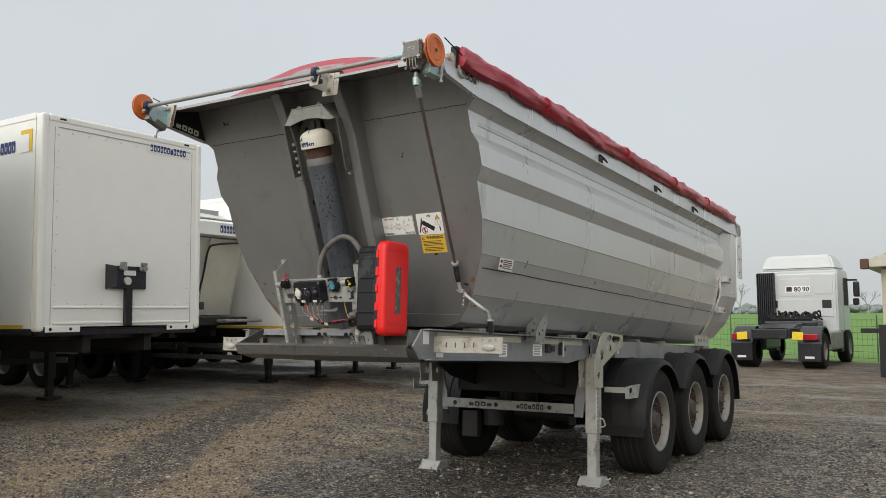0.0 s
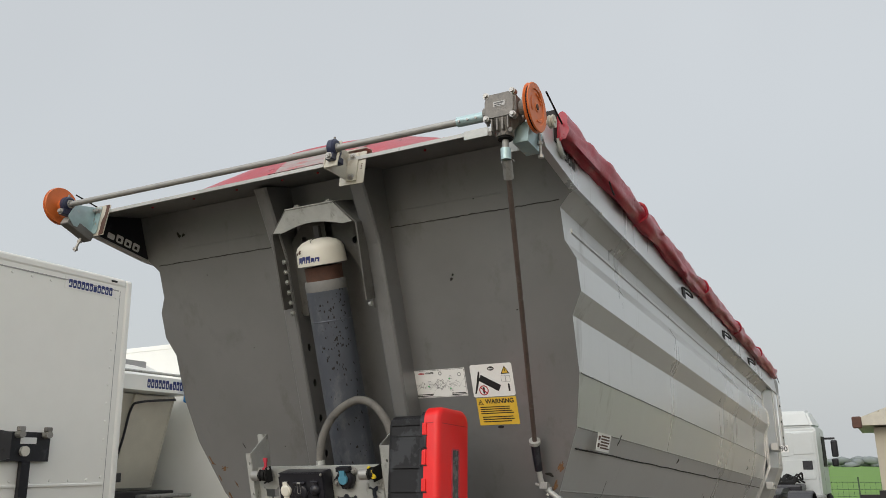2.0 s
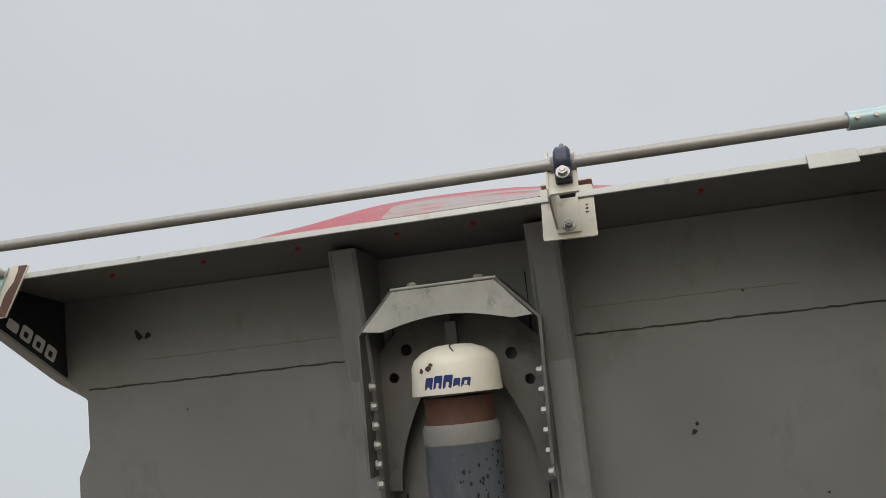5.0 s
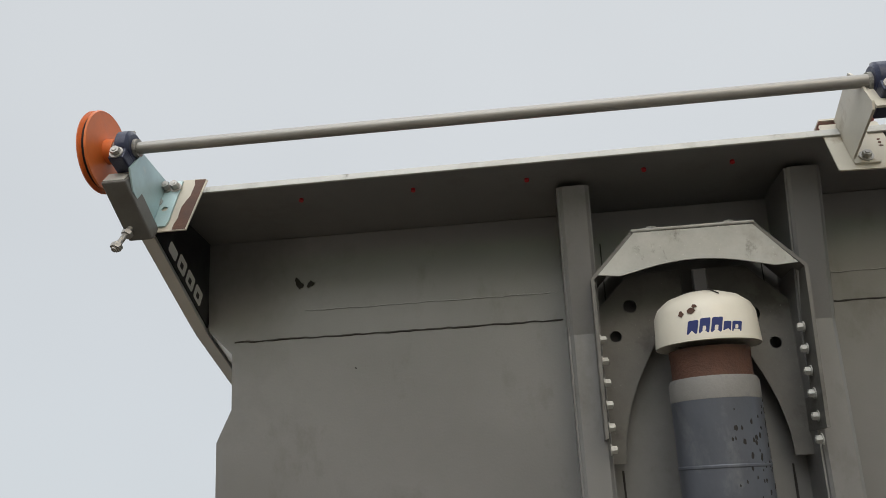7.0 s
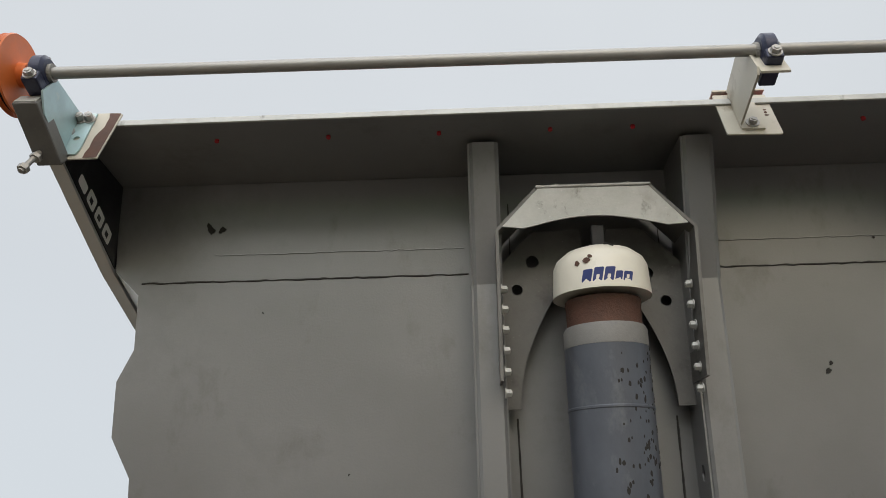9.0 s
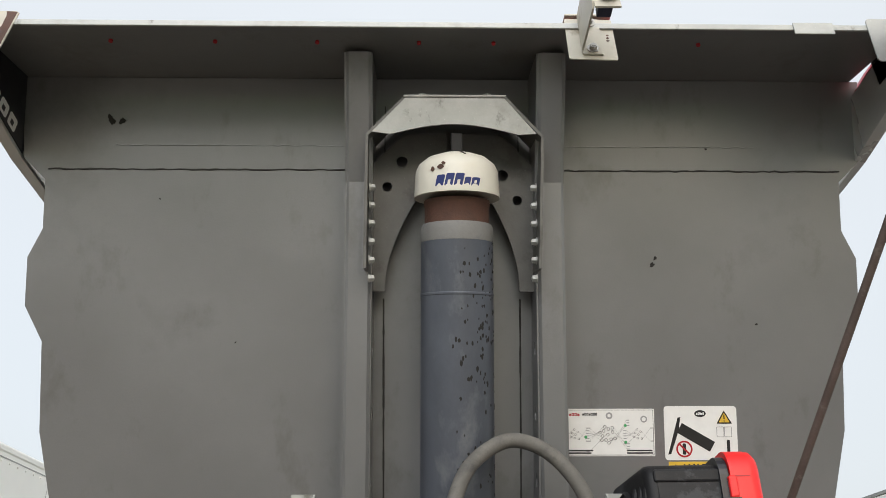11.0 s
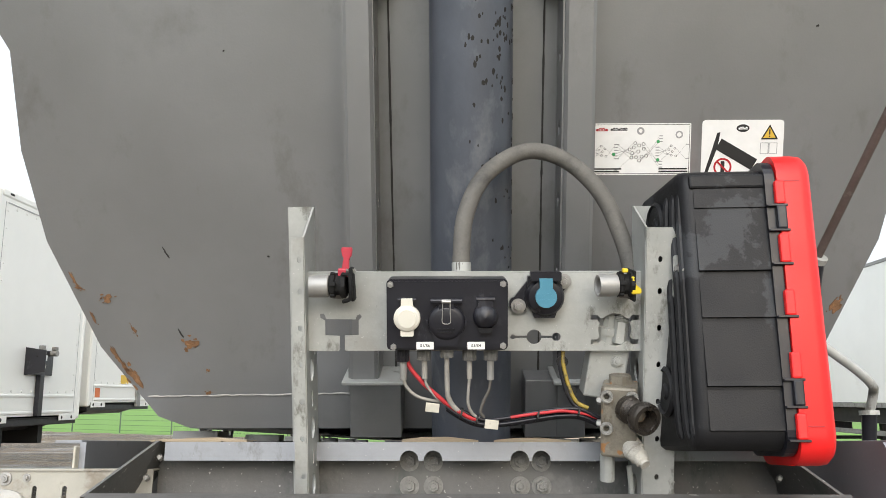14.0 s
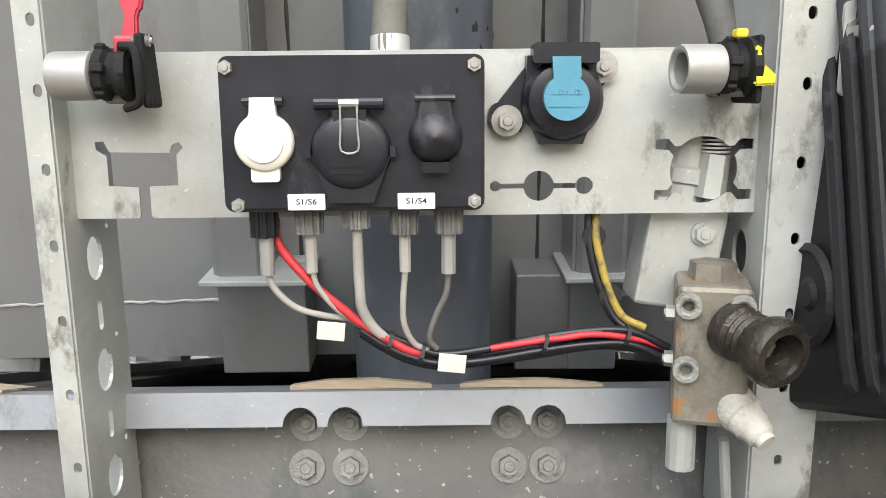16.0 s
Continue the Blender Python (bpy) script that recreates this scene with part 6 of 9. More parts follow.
# black socket box
bm = B()
plate(bm, round_rect(-0.155, -0.148, 0.086, -0.006, 0.009), [], PF @ Matrix.Translation((0, 0, 0.074)), 0.070)
bmesh.ops.bevel(bm, geom=[e for e in bm.edges if e.calc_face_angle(0) > 1.2], offset=0.004, segments=2, affect="EDGES")
sb = part("socket_box", bm, "black", panel, "black plastic socket box")
sb.location.x = 0.0055
for x, s in ((-0.147, -0.0165), (0.0765, -0.0155), (-0.1415, -0.141), (0.0765, -0.139)):
    bm = B()
    hexbolt(bm, pp(x, s, 0.0735), PN3 @ Vector((0, 0, 1)), 0.0072, 0.005)
    each("box_bolt", bm, "bolt", sb)


def disc(r, h, dome=0.3, seg=32):
    return [(0.0, h), (r * 0.55, h), (r * 0.86, h * (1 - dome * 0.3)), (r, h * (1 - dome)), (r, 0.0)]


# white cap
bm = B()
c = PF @ Matrix.Translation((-0.114, -0.083, 0.074))
lathe(bm, [(0.0, 0.0145), (0.018, 0.0145), (0.0185, 0.0125), (0.0245, 0.0115), (0.0265, 0.009), (0.0265, 0.0)], c, 36)
plate(bm, [(-0.017, 0.015), (0.017, 0.015), (0.012, 0.026), (0.011, 0.040), (-0.011, 0.040), (-0.012, 0.026)], [], c @ Matrix.Translation((0, 0, 0.010)), 0.009)
plate(bm, round_rect(-0.013, -0.036, 0.013, -0.022, 0.003), [], c @ Matrix.Translation((0, 0, 0.008)), 0.008)
soft(part("white_cap", bm, "cream", sb, "white flip cap of a socket"), 50)
bm = B()
rod(bm, pp(-0.132, -0.046, 0.080), pp(-0.096, -0.046, 0.080), 0.0038, seg=10)
part("cap_hinge", bm, "black", sb)
# middle socket with spring
c = PF @ Matrix.Translation((-0.036, -0.091, 0.074))
bm = B()
lathe(bm, [(0.0, 0.013), (0.027, 0.013), (0.034, 0.010), (0.037, 0.004), (0.037, 0.0)], c, 36)
plate(bm, [(-0.036, -0.005), (-0.02, -0.048), (0.02, -0.048), (0.036, -0.005)], [], c @ Matrix.Translation((0, 0, 0.008)), 0.008)
plate(bm, [(-0.014, 0.02), (0.014, 0.02), (0.016, 0.045), (-0.016, 0.045)], [], c @ Matrix.Translation((0, 0, 0.012)), 0.012)
box(bm, (-0.041, -0.006, 0.0), (-0.036, 0.004, 0.010), c)
box(bm, (0.036, -0.006, 0.0), (0.041, 0.004, 0.010), c)
soft(part("round_socket", bm, "black", sb, "large black round socket with sprung lid"), 50)
bm = B()
rod(bm, c @ Vector((-0.031, 0.042, 0.010)), c @ Vector((-0.009, 0.042, 0.010)), 0.006, seg=12)
rod(bm, c @ Vector((0.031, 0.042, 0.010)), c @ Vector((0.009, 0.042, 0.010)), 0.006, seg=12)
part("lid_hinge", bm, "black", sb)
bm = B()
rod(bm, c @ Vector((-0.009, 0.042, 0.011)), c @ Vector((0.009, 0.042, 0.011)), 0.0045, seg=10)
part("lid_spring", bm, "bolt", sb)
bm = B()
along(bm, [c @ Vector(p) for p in ((-0.0075, 0.040, 0.015), (-0.0075, 0.02, 0.0155), (-0.0075, 0.0, 0.0155), (0.0075, 0.0, 0.0155), (0.0075, 0.02, 0.0155), (0.0075, 0.040, 0.015))], 0.0011, 6, 3)
part("spring_wire", bm, "bolt", sb)
bars(sb, c @ Matrix.Translation((0, 0, 0.0130)), -0.018, -0.022, 0.018, -0.010, 2, "case", seed=21, thick=0.0006)
# right socket
c = PF @ Matrix.Translation((0.041, -0.080, 0.074))
bm = B()
lathe(bm, [(0.0, 0.022), (0.012, 0.020), (0.020, 0.014), (0.0245, 0.006), (0.0245, 0.0)], c, 32)
plate(bm, [(-0.016, 0.014), (0.016, 0.014), (0.013, 0.036), (-0.013, 0.036)], [], c @ Matrix.Translation((0, 0, 0.010)), 0.010)
soft(part("small_socket", bm, "black", sb, "black domed socket cap"), 50)
bm = B()
plate(bm, [(-0.013, -0.022), (0.013, -0.022), (0.012, -0.032), (-0.012, -0.032)], [], c @ Matrix.Translation((0, 0, 0.011)), 0.010)
part("socket_tab", bm, "case", sb)
bm = B()
rod(bm, c @ Vector((-0.018, 0.035, 0.008)), c @ Vector((0.018, 0.035, 0.008)), 0.0038, seg=10)
part("cap_hinge", bm, "black", sb)
for x0, txt in ((-0.096, "S1/S6"), (0.0055, "S1/S4")):
    bm = B()
    plate(bm, round_rect(x0, -0.146, x0 + 0.0345, -0.131, 0.001), [], PF @ Matrix.Translation((0, 0, 0.0752)), 0.001)
    lb_ = part("socket_label", bm, "paper", sb, "white label with black lettering")
    words("lettering", txt, 0.0074, PF @ Matrix.Translation((x0 + 0.0172, -0.1408, 0.0753)), "ink", lb_, depth=0.0002, bold=0.0001, stretch=1.2)
# cable glands
GL = [(-0.126, 0.030, "black"), (-0.0823, 0.027, "gland"), (-0.0365, 0.022, "galv_dark"), (0.010, 0.028, "gland"), (0.053, 0.028, "gland")]
for x, ln, mt in GL:
    bm = B()
    rod(bm, pp(x, -0.146, 0.042), pp(x, -0.146 - ln, 0.042), 0.0135, 0.0125, 16)
    for k in range(10):
        a = 2 * math.pi * k / 10
        rod(bm, pp(x + 0.0125 * math.cos(a), -0.148, 0.042 + 0.0125 * math.sin(a)), pp(x + 0.012 * math.cos(a), -0.146 - ln, 0.042 + 0.012 * math.sin(a)), 0.0022, seg=5)
    part("cable_gland", bm, mt, sb)
bm = B()
rod(bm, pp(-0.1245, -0.175, 0.042), pp(-0.1245, -0.214, 0.042), 0.0075, seg=12)
rod(bm, pp(0.0525, -0.172, 0.042), pp(0.0525, -0.214, 0.042), 0.0075, seg=12)
each("cable_sleeve", bm, "alu", sb)
bm = B()
rod(bm, pp(-0.0815, -0.172, 0.042), pp(-0.081, -0.212, 0.042), 0.006, seg=10)
rod(bm, pp(0.010, -0.172, 0.042), pp(0.010, -0.212, 0.042), 0.006, seg=10)
each("cable_boot", bm, "greycable", sb)


def cable(pts, r, material, name="cable", label="", parent=None):
    bm = B()
    along(bm, [pp(*p) for p in pts], r, 8, 7)
    return soft(part(name, bm, material, parent or panel, label), 60)


cable([(-0.119, -0.21, 0.042), (-0.1134, -0.229, 0.04), (-0.094, -0.249, 0.036), (-0.067, -0.259, 0.03), (-0.042, -0.264, 0.024)], 0.0036, "greycable")
cable([(-0.0755, -0.21, 0.042), (-0.0714, -0.227, 0.04), (-0.056, -0.249, 0.036), (-0.0424, -0.262, 0.03), (-0.0233, -0.277, 0.026)], 0.003, "greycable")
cable([(-0.031, -0.165, 0.042), (-0.030, -0.227, 0.041), (-0.0277, -0.252, 0.038), (-0.015, -0.275, 0.032), (0.0095, -0.295, 0.026)], 0.0056, "greycable", "cable", "stiff dusty grey cable")
cable([(0.0155, -0.208, 0.042), (0.0128, -0.238, 0.041), (0.0128, -0.266, 0.036), (0.0215, -0.288, 0.03), (0.036, -0.2985, 0.025)], 0.0034, "greycable")
cable([(0.058, -0.208, 0.042), (0.055, -0.235, 0.041), (0.045, -0.258, 0.036), (0.038, -0.283, 0.032), (0.045, -0.296, 0.027)], 0.0034, "hose")
cable([(-0.112, -0.160, 0.03), (-0.108, -0.187, 0.034), (-0.078, -0.224, 0.036), (-0.045, -0.254, 0.034), (-0.0315, -0.266, 0.032), (0.0095, -0.293, 0.030), (0.03, -0.302, 0.026)], 0.0048, "redcable", "red_conduit", "ribbed red cable conduit")
for k, (dy, r) in enumerate(((0.0, 0.0062), (-0.0075, 0.0048), (0.006, 0.0045), (-0.0035, 0.004))):
    rnd = random.Random(60 + k)
    path = ((-0.0315, -0.269), (-0.0097, -0.2845), (0.0177, -0.300), (0.0477, -0.3077), (0.0915, -0.305), (0.146, -0.2975), (0.2007, -0.289), (0.2445, -0.2907), (0.285, -0.308))
    cable([(x, y + dy * (1.0 if 2 < i < 5 else 1.3) + rnd.uniform(-0.0015, 0.0015), 0.024 - 0.002 * i + 0.003 * k) for i, (x, y) in enumerate(path)], r, "black", "cable", "black cable bundle tied with strips")
cable([(0.100, -0.2965, 0.026), (0.146, -0.290, 0.024), (0.173, -0.287, 0.024), (0.206, -0.284, 0.022), (0.25, -0.291, 0.016), (0.282, -0.302, 0.012)], 0.0036, "redcable", "red_conduit")
cable([(0.214, -0.150, -0.02), (0.212, -0.19, -0.012), (0.222, -0.235, -0.005), (0.238, -0.27, 0.0), (0.262, -0.283, 0.004)], 0.0046, "yellow_dirty", "yellow_cable", "dirty yellow and black cables")
cable([(0.206, -0.150, -0.022), (0.205, -0.19, -0.016), (0.214, -0.235, -0.009), (0.232, -0.275, -0.002), (0.258, -0.290, 0.004)], 0.005, "black", "cable")
for p in ((-0.002, -0.288, 0.03), (0.030, -0.302, 0.026), (0.155, -0.295, 0.020), (0.24, -0.289, 0.014), (0.21, -0.189, -0.014), (0.227, -0.25, -0.004)):
    bm = B()
    lathe(bm, [(0.009, -0.002), (0.0125, -0.002), (0.0125, 0.002), (0.009, 0.002)], PF @ Matrix.Translation(p) @ pose(0, 0, 0, 0 if p[1] > -0.26 else 90, 0, 0) @ pose(0, 0, 0, 0, 75 if p[1] < -0.26 else 0), 12)
    part("cable_tie", bm, "ink", panel)
for x, s in ((-0.074, -0.268), (0.047, -0.303)):
    bm = B()
    box(bm, (x, s - 0.014, 0.034), (x + 0.028, s + 0.005, 0.036), PF @ Matrix.Translation((x, s, 0)) @ pose(0, 0, 0, 0, 0, -6) @ Matrix.Translation((-x, -s, 0)), 0.0008)
    part("cable_tag", bm, "paper_dirty", panel, "blank white cable tag")

# air couplings
def coupling(x0, s0, turn, label):
    """A round air coupling pointing across the panel, with its black body."""
    m = PF @ Matrix.Translation((x0, s0, 0.052)) @ pose(0, 0, 0, 0, -90 + turn)
    bm = B()
    lathe(bm, [(0.0, 0.014), (0.015, 0.014), (0.0155, 0.037), (0.0185, 0.040), (0.0215, 0.040), (0.0225, 0.036), (0.0225, 0.002), (0.020, 0.0), (0.0, 0.0)], m, 28, False)
    c = soft(part("air_coupling", bm, "alu", panel, label), 40)
    part("coupling_slot", box(B(), (-0.004, -0.011, 0.0142), (0.004, 0.011, 0.0165), m, 0.001), "rubber", c)
    bm = B()
    m2 = PF @ Matrix.Translation((x0, s0 + 0.002, 0.05)) @ pose(0, 0, 0, 0, 90)
    lathe(bm, [(0.0, 0.0), (0.020, 0.0), (0.025, 0.004), (0.025, 0.011), (0.020, 0.014), (0.020, 0.022), (0.0265, 0.025), (0.0265, 0.033), (0.0, 0.033)], m2, 12)
    soft(part("coupling_body", bm, "rubber", c), 30)
    part("body_foot", box(B(), (x0 + 0.004, s0 - 0.026, 0.0), (x0 + 0.030, s0 + 0.018, 0.05), PF, 0.004), "cast", c)
    if turn:
        part("body_plate", box(B(), (x0 + 0.030, s0 - 0.032, 0.0), (x0 + 0.036, s0 + 0.030, 0.068), PF, 0.003), "rubber", c)
    for k, a in enumerate((20, 80, 140, 200, 260, 320)):
        part("body_lug", box(B(), (-0.004, 0.018, 0.003), (0.004, 0.028, 0.012 + 0.003 * (k % 2)), m2 @ Matrix.Rotation(radians(a), 4, "Z"), 0.0015), "rubber", c)
    return c


c1 = coupling(-0.266, -0.022, 0, "grey air coupling with a red lever")
bm = B()
box(bm, (-0.249, -0.004, 0.040), (-0.229, 0.014, 0.054), PF, 0.003)
plate(bm, [(-0.242, 0.010), (-0.227, 0.010), (-0.226, 0.030), (-0.224, 0.036), (-0.2215, 0.038), (-0.2195, 0.051), (-0.221, 0.056), (-0.240, 0.056), (-0.242, 0.052), (-0.240, 0.040), (-0.237, 0.034)], [], PF @ Matrix.Translation((0, 0, 0.052)), 0.010)
bmesh.ops.bevel(bm, geom=[e for e in bm.edges if e.is_manifold and e.calc_face_angle(0) > 1.3], offset=0.002, segments=2, affect="EDGES")
part("red_lever", bm, "redpl", c1, "faded red plastic lever")
bm = B()
for k in range(7):
    lathe(bm, [(0.003, -0.0012), (0.0058, 0.0), (0.003, 0.0012)], PF @ Matrix.Translation((-0.231 + 0.0026 * k, 0.009, 0.052)) @ pose(0, 0, 0, 0, 90), 10)
rod(bm, pp(-0.232, 0.009, 0.052), pp(-0.212, 0.009, 0.052), 0.0032, seg=8)
part("lever_spring", bm, "bolt", c1)
part("sealing_flap", box(B(), (-0.2255, -0.052, 0.028), (-0.2175, 0.016, 0.064), PF @ Matrix.Translation((-0.22, 0, 0)) @ pose(0, 0, 0, 0, 0, 4) @ Matrix.Translation((0.22, 0, 0)), 0.0035), "rubber", c1)
bm = B()
along(bm, [pp(-0.238, 0.004, 0.066), pp(-0.2235, 0.001, 0.071), pp(-0.2205, -0.02, 0.073), pp(-0.2225, -0.045, 0.068), pp(-0.238, -0.052, 0.062)], 0.0042, 8, 5)
part("flap_lip", bm, "rubber", c1)
bm = B()
lathe(bm, [(0.014, 0.0), (0.023, 0.0), (0.0245, 0.004), (0.0225, 0.009), (0.015, 0.010)], PF @ Matrix.Translation((-0.2405, -0.021, 0.052)) @ pose(0, 0, 0, 0, 78), 20, False)
soft(part("rubber_seal", bm, "rubber", c1, "cracked rubber seal"))
c2 = coupling(0.300, -0.021, 10, "grey air coupling with a yellow flap")
c2.location.x = 0.010
bm = B()
plate(bm, [(0.326, 0.000), (0.331, -0.003), (0.335, -0.018), (0.345, -0.027), (0.345, -0.036), (0.326, -0.037), (0.324, -0.018)], [], PF @ Matrix.Translation((0, 0, 0.074)), 0.012)
bmesh.ops.bevel(bm, geom=[e for e in bm.edges if e.is_manifold and e.calc_face_angle(0) > 1.3], offset=0.002, segments=2, affect="EDGES")
part("yellow_flap", bm, "yellow_b", c2, "yellow plastic flap")
part("yellow_nub", box(B(), (0.308, 0.006, 0.058), (0.319, 0.014, 0.072), PF, 0.002), "yellow_b", c2)

# blue socket
bm = B()
lathe(bm, [(0.0, 0.034), (0.027, 0.034), (0.034, 0.032), (0.0385, 0.026), (0.040, 0.018), (0.040, 0.0)], PF @ Matrix.Translation((0.170, -0.048, 0.0)), 36)
plate(bm, [(0.135, -0.006), (0.133, -0.05), (0.148, -0.091), (0.190, -0.091), (0.205, -0.05), (0.203, -0.006)], [], PF @ Matrix.Translation((0, 0, 0.022)), 0.022)
plate(bm, round_rect(0.098, -0.078, 0.135, -0.05, 0.012), [], PF @ Matrix.Translation((0, 0, 0.010)), 0.010)
plate(bm, [(0.104, -0.055), (0.138, -0.012), (0.150, -0.03), (0.130, -0.08)], [], PF @ Matrix.Translation((0, 0, 0.0102)), 0.010)
plate(bm, [(0.19, -0.004), (0.214, -0.008), (0.218, -0.026), (0.19, -0.06)], [], PF @ Matrix.Translation((0, 0, 0.0104)), 0.010)
plate(bm, round_rect(0.139, -0.014, 0.201, 0.005, 0.003), [], PF @ Matrix.Translation((0, 0, 0.042)), 0.030)
bs = soft(part("blue_socket", bm, "black", panel, "black socket with a teal blue lid"), 35)
bm = B()
lid = [(0.170 + 0.0215 * math.cos(a), -0.046 + 0.0215 * math.sin(a)) for a in [radians(125 + 290 * k / 28) for k in range(29)]] + [(0.1835, -0.026), (0.1825, -0.008), (0.156, -0.008), (0.1575, -0.026)]
plate(bm, lid, [], PF @ Matrix.Translation((0, 0, 0.0455)), 0.014)
lid_ob = part("blue_lid", bm, "blue", bs, "teal blue plastic lid")
glyphs(lid_ob, PF @ Matrix.Translation((0.170, -0.040, 0.0455)), 0.030, 0.006, 4, "blue", seed=8)
bars(lid_ob, PF @ Matrix.Translation((0, 0, 0.0455)), 0.153, -0.056, 0.190, -0.049, 1, "blue", seed=9)
for x, s in ((0.1165, -0.068), (0.2095, -0.017)):
    bm = B()
    hexbolt(bm, pp(x, s, 0.010), PN3 @ Vector((0, 0, 1)), 0.010, 0.010, 0.016)
    part("socket_bolt", bm, "bolt", bs)

# valve block with its open port
bm = B()
m = PF @ Matrix.Translation((0.332, -0.292, 0.015)) @ pose(0, 0, 0, 0, -14, 0)
box(bm, (-0.042, -0.08, -0.03), (0.030, 0.065, 0.045), m, 0.006)
vb = part("valve_block", bm, "brass", trailer, "grimy brass-coloured hydraulic valve block")
bm = B()
rod(bm, m @ Vector((-0.006, 0.064, 0.005)), m @ Vector((-0.006, 0.082, 0.005)), 0.026, 0.0245, 6)
part("block_plug", bm, "brass", vb)
for x, y in ((-0.030, 0.045), (0.020, 0.045), (-0.030, -0.02)):
    bm = B()
    lathe(bm, [(0.006, 0.006), (0.0085, 0.008), (0.0125, 0.008), (0.0135, 0.0)], m @ Matrix.Translation((x, y, 0.044)), 18, False)
    lathe(bm, [(0.006, 0.0065), (0.0055, 0.001), (0.0, 0.001)], m @ Matrix.Translation((x, y, 0.044)), 12, False)
    part("block_screw", bm, "bolt_dull", vb)
for y in (0.03, -0.018):
    bm = B()
    hexbolt(bm, m @ Vector((-0.042, y, 0.02)), m.to_3x3() @ Vector((-1, 0, 0)), 0.009, 0.009)
    part("block_bolt", bm, "bolt", vb)
pm = PF @ Matrix.Translation((0.330, -0.268, 0.055)) @ pose(0, 0, 0, 7, 22, 0)
bm = B()
lathe(bm, [(0.024, 0.0), (0.028, 0.004), (0.028, 0.02), (0.024, 0.024), (0.0265, 0.028), (0.024, 0.032), (0.0265, 0.036), (0.024, 0.040), (0.0265, 0.044), (0.026, 0.05), (0.031, 0.052), (0.033, 0.056), (0.033, 0.070), (0.030, 0.075), (0.022, 0.075)], pm, 32, False)
lathe(bm, [(0.0222, 0.0748), (0.0205, 0.070), (0.0205, 0.058), (0.019, 0.056), (0.019, 0.044), (0.0, 0.044)], pm, 28, False)
soft(part("open_port", bm, "oily", vb, "oily open hydraulic port"), 40)
bm = B()
lathe(bm, [(0.012, 0.045), (0.012, 0.052), (0.006, 0.054), (0.0, 0.054)], pm, 6)
part("port_core", bm, "brass", vb)
qm = PF @ Matrix.Translation((0.338, -0.345, 0.04)) @ pose(0, 0, 0, 30, 28, 0) @ Matrix.Diagonal((0.86, 0.86, 0.86, 1))
bm = B()
lathe(bm, [(0.0, 0.0), (0.026, 0.0), (0.026, 0.03), (0.023, 0.033), (0.0235, 0.036), (0.022, 0.039), (0.022, 0.047), (0.019, 0.050), (0.017, 0.062), (0.012, 0.066), (0.012, 0.072), (0.0, 0.072)], qm, 24)
soft(part("hose_nipple", bm, "nipple", vb, "pale dusty hose nipple"), 40)
bm = B()
rod(bm, pp(0.30, -0.375, 0.02), pp(0.30, -0.43, 0.02), 0.016, seg=12)
along(bm, [pp(0.345, -0.40, 0.02), pp(0.352, -0.46, 0.015), pp(0.36, -0.53, 0.01)], 0.006, 8, 5)
part("hose_tail", bm, "galv", vb)
bm = B()
m3 = PF @ Matrix.Translation((0.305, -0.215, -0.05)) @ pose(0, 0, 0, 0, 0, -9)
box(bm, (-0.042, -0.055, -0.03), (0.040, 0.062, 0.03), m3, 0.004)
hexbolt(bm, m3 @ Vector((0.016, 0.03, 0.03)), m3.to_3x3() @ Vector((0, 0, 1)), 0.011, 0.006, 0.0135)
part("rear_block", bm, "galv", vb, "speckled galvanised block behind the panel")
bm = B()
fm = PF @ Matrix.Translation((0.305, -0.165, -0.045)) @ pose(0, 0, 0, -90, 0, -8)
lathe(bm, [(0.0, 0.0), (0.026, 0.0), (0.026, 0.03), (0.030, 0.03), (0.030, 0.045), (0.024, 0.047), (0.024, 0.085), (0.028, 0.085), (0.028, 0.10), (0.0, 0.10)], fm, 14)
rod(bm, pp(0.330, -0.15, -0.02), pp(0.335, -0.105, -0.02), 0.017, 0.016, 6)
for k in range(5):
    rod(bm, pp(0.3345, -0.103 + 0.004 * k, -0.02), pp(0.3345, -0.101 + 0.004 * k, -0.02), 0.0155, seg=14)
part("pipe_fitting", bm, "galv", vb)

# hydraulic hose
bm = B()
along(bm, [(0.003, -0.03, 1.80), (0.002, -0.05, 1.90), (0.014, -0.05, 2.00), (0.061, -0.035, 2.094), (0.154, -0.006, 2.158), (0.249, 0.0, 2.136), (0.328, 0.0, 2.052), (0.373, 0.0, 1.936), (0.387, 0.0, 1.86), (0.392, 0.0, 1.78)], 0.0195, 18, 10)
hose = soft(part("hydraulic_hose", bm, "hose", trailer, "dusty hydraulic hose in a high arch"), 60)
bm = B()
rod(bm, (0.003, -0.032, 1.80), (0.002, -0.046, 1.884), 0.0215, seg=18)
soft(part("hose_ferrule", bm, "galv", hose))

# wooden wedges on the frame
for i, (x, v, w, sx, sy, sz, rz) in enumerate(((-0.05, 0.185, 1.4975, 0.09, 0.03, 0.012, 4), (0.17, 0.18, 1.4975, 0.09, 0.03, 0.010, -5), (-0.64, 0.15, 1.4975, 0.08, 0.03, 0.007, 6), (-0.59, 0.20, 1.4975, 0.09, 0.04, 0.010, -4))):
    wd = thing("wooden_wedge", "weathered wooden wedge lying on the front rail", "wedge", TR @ pose(x, v, w, 0, 0, rz), "wedges on the rail")
    bm = B()
    prism(bm, [(-sx, 0.0), (sx, 0.0), (sx, sz * 0.35), (sx * 0.2, sz), (-sx * 0.5, sz * 0.9), (-sx, sz * 0.45)], 1, -sy, sy)
    part("wedge_block", bm, "wood", wd)

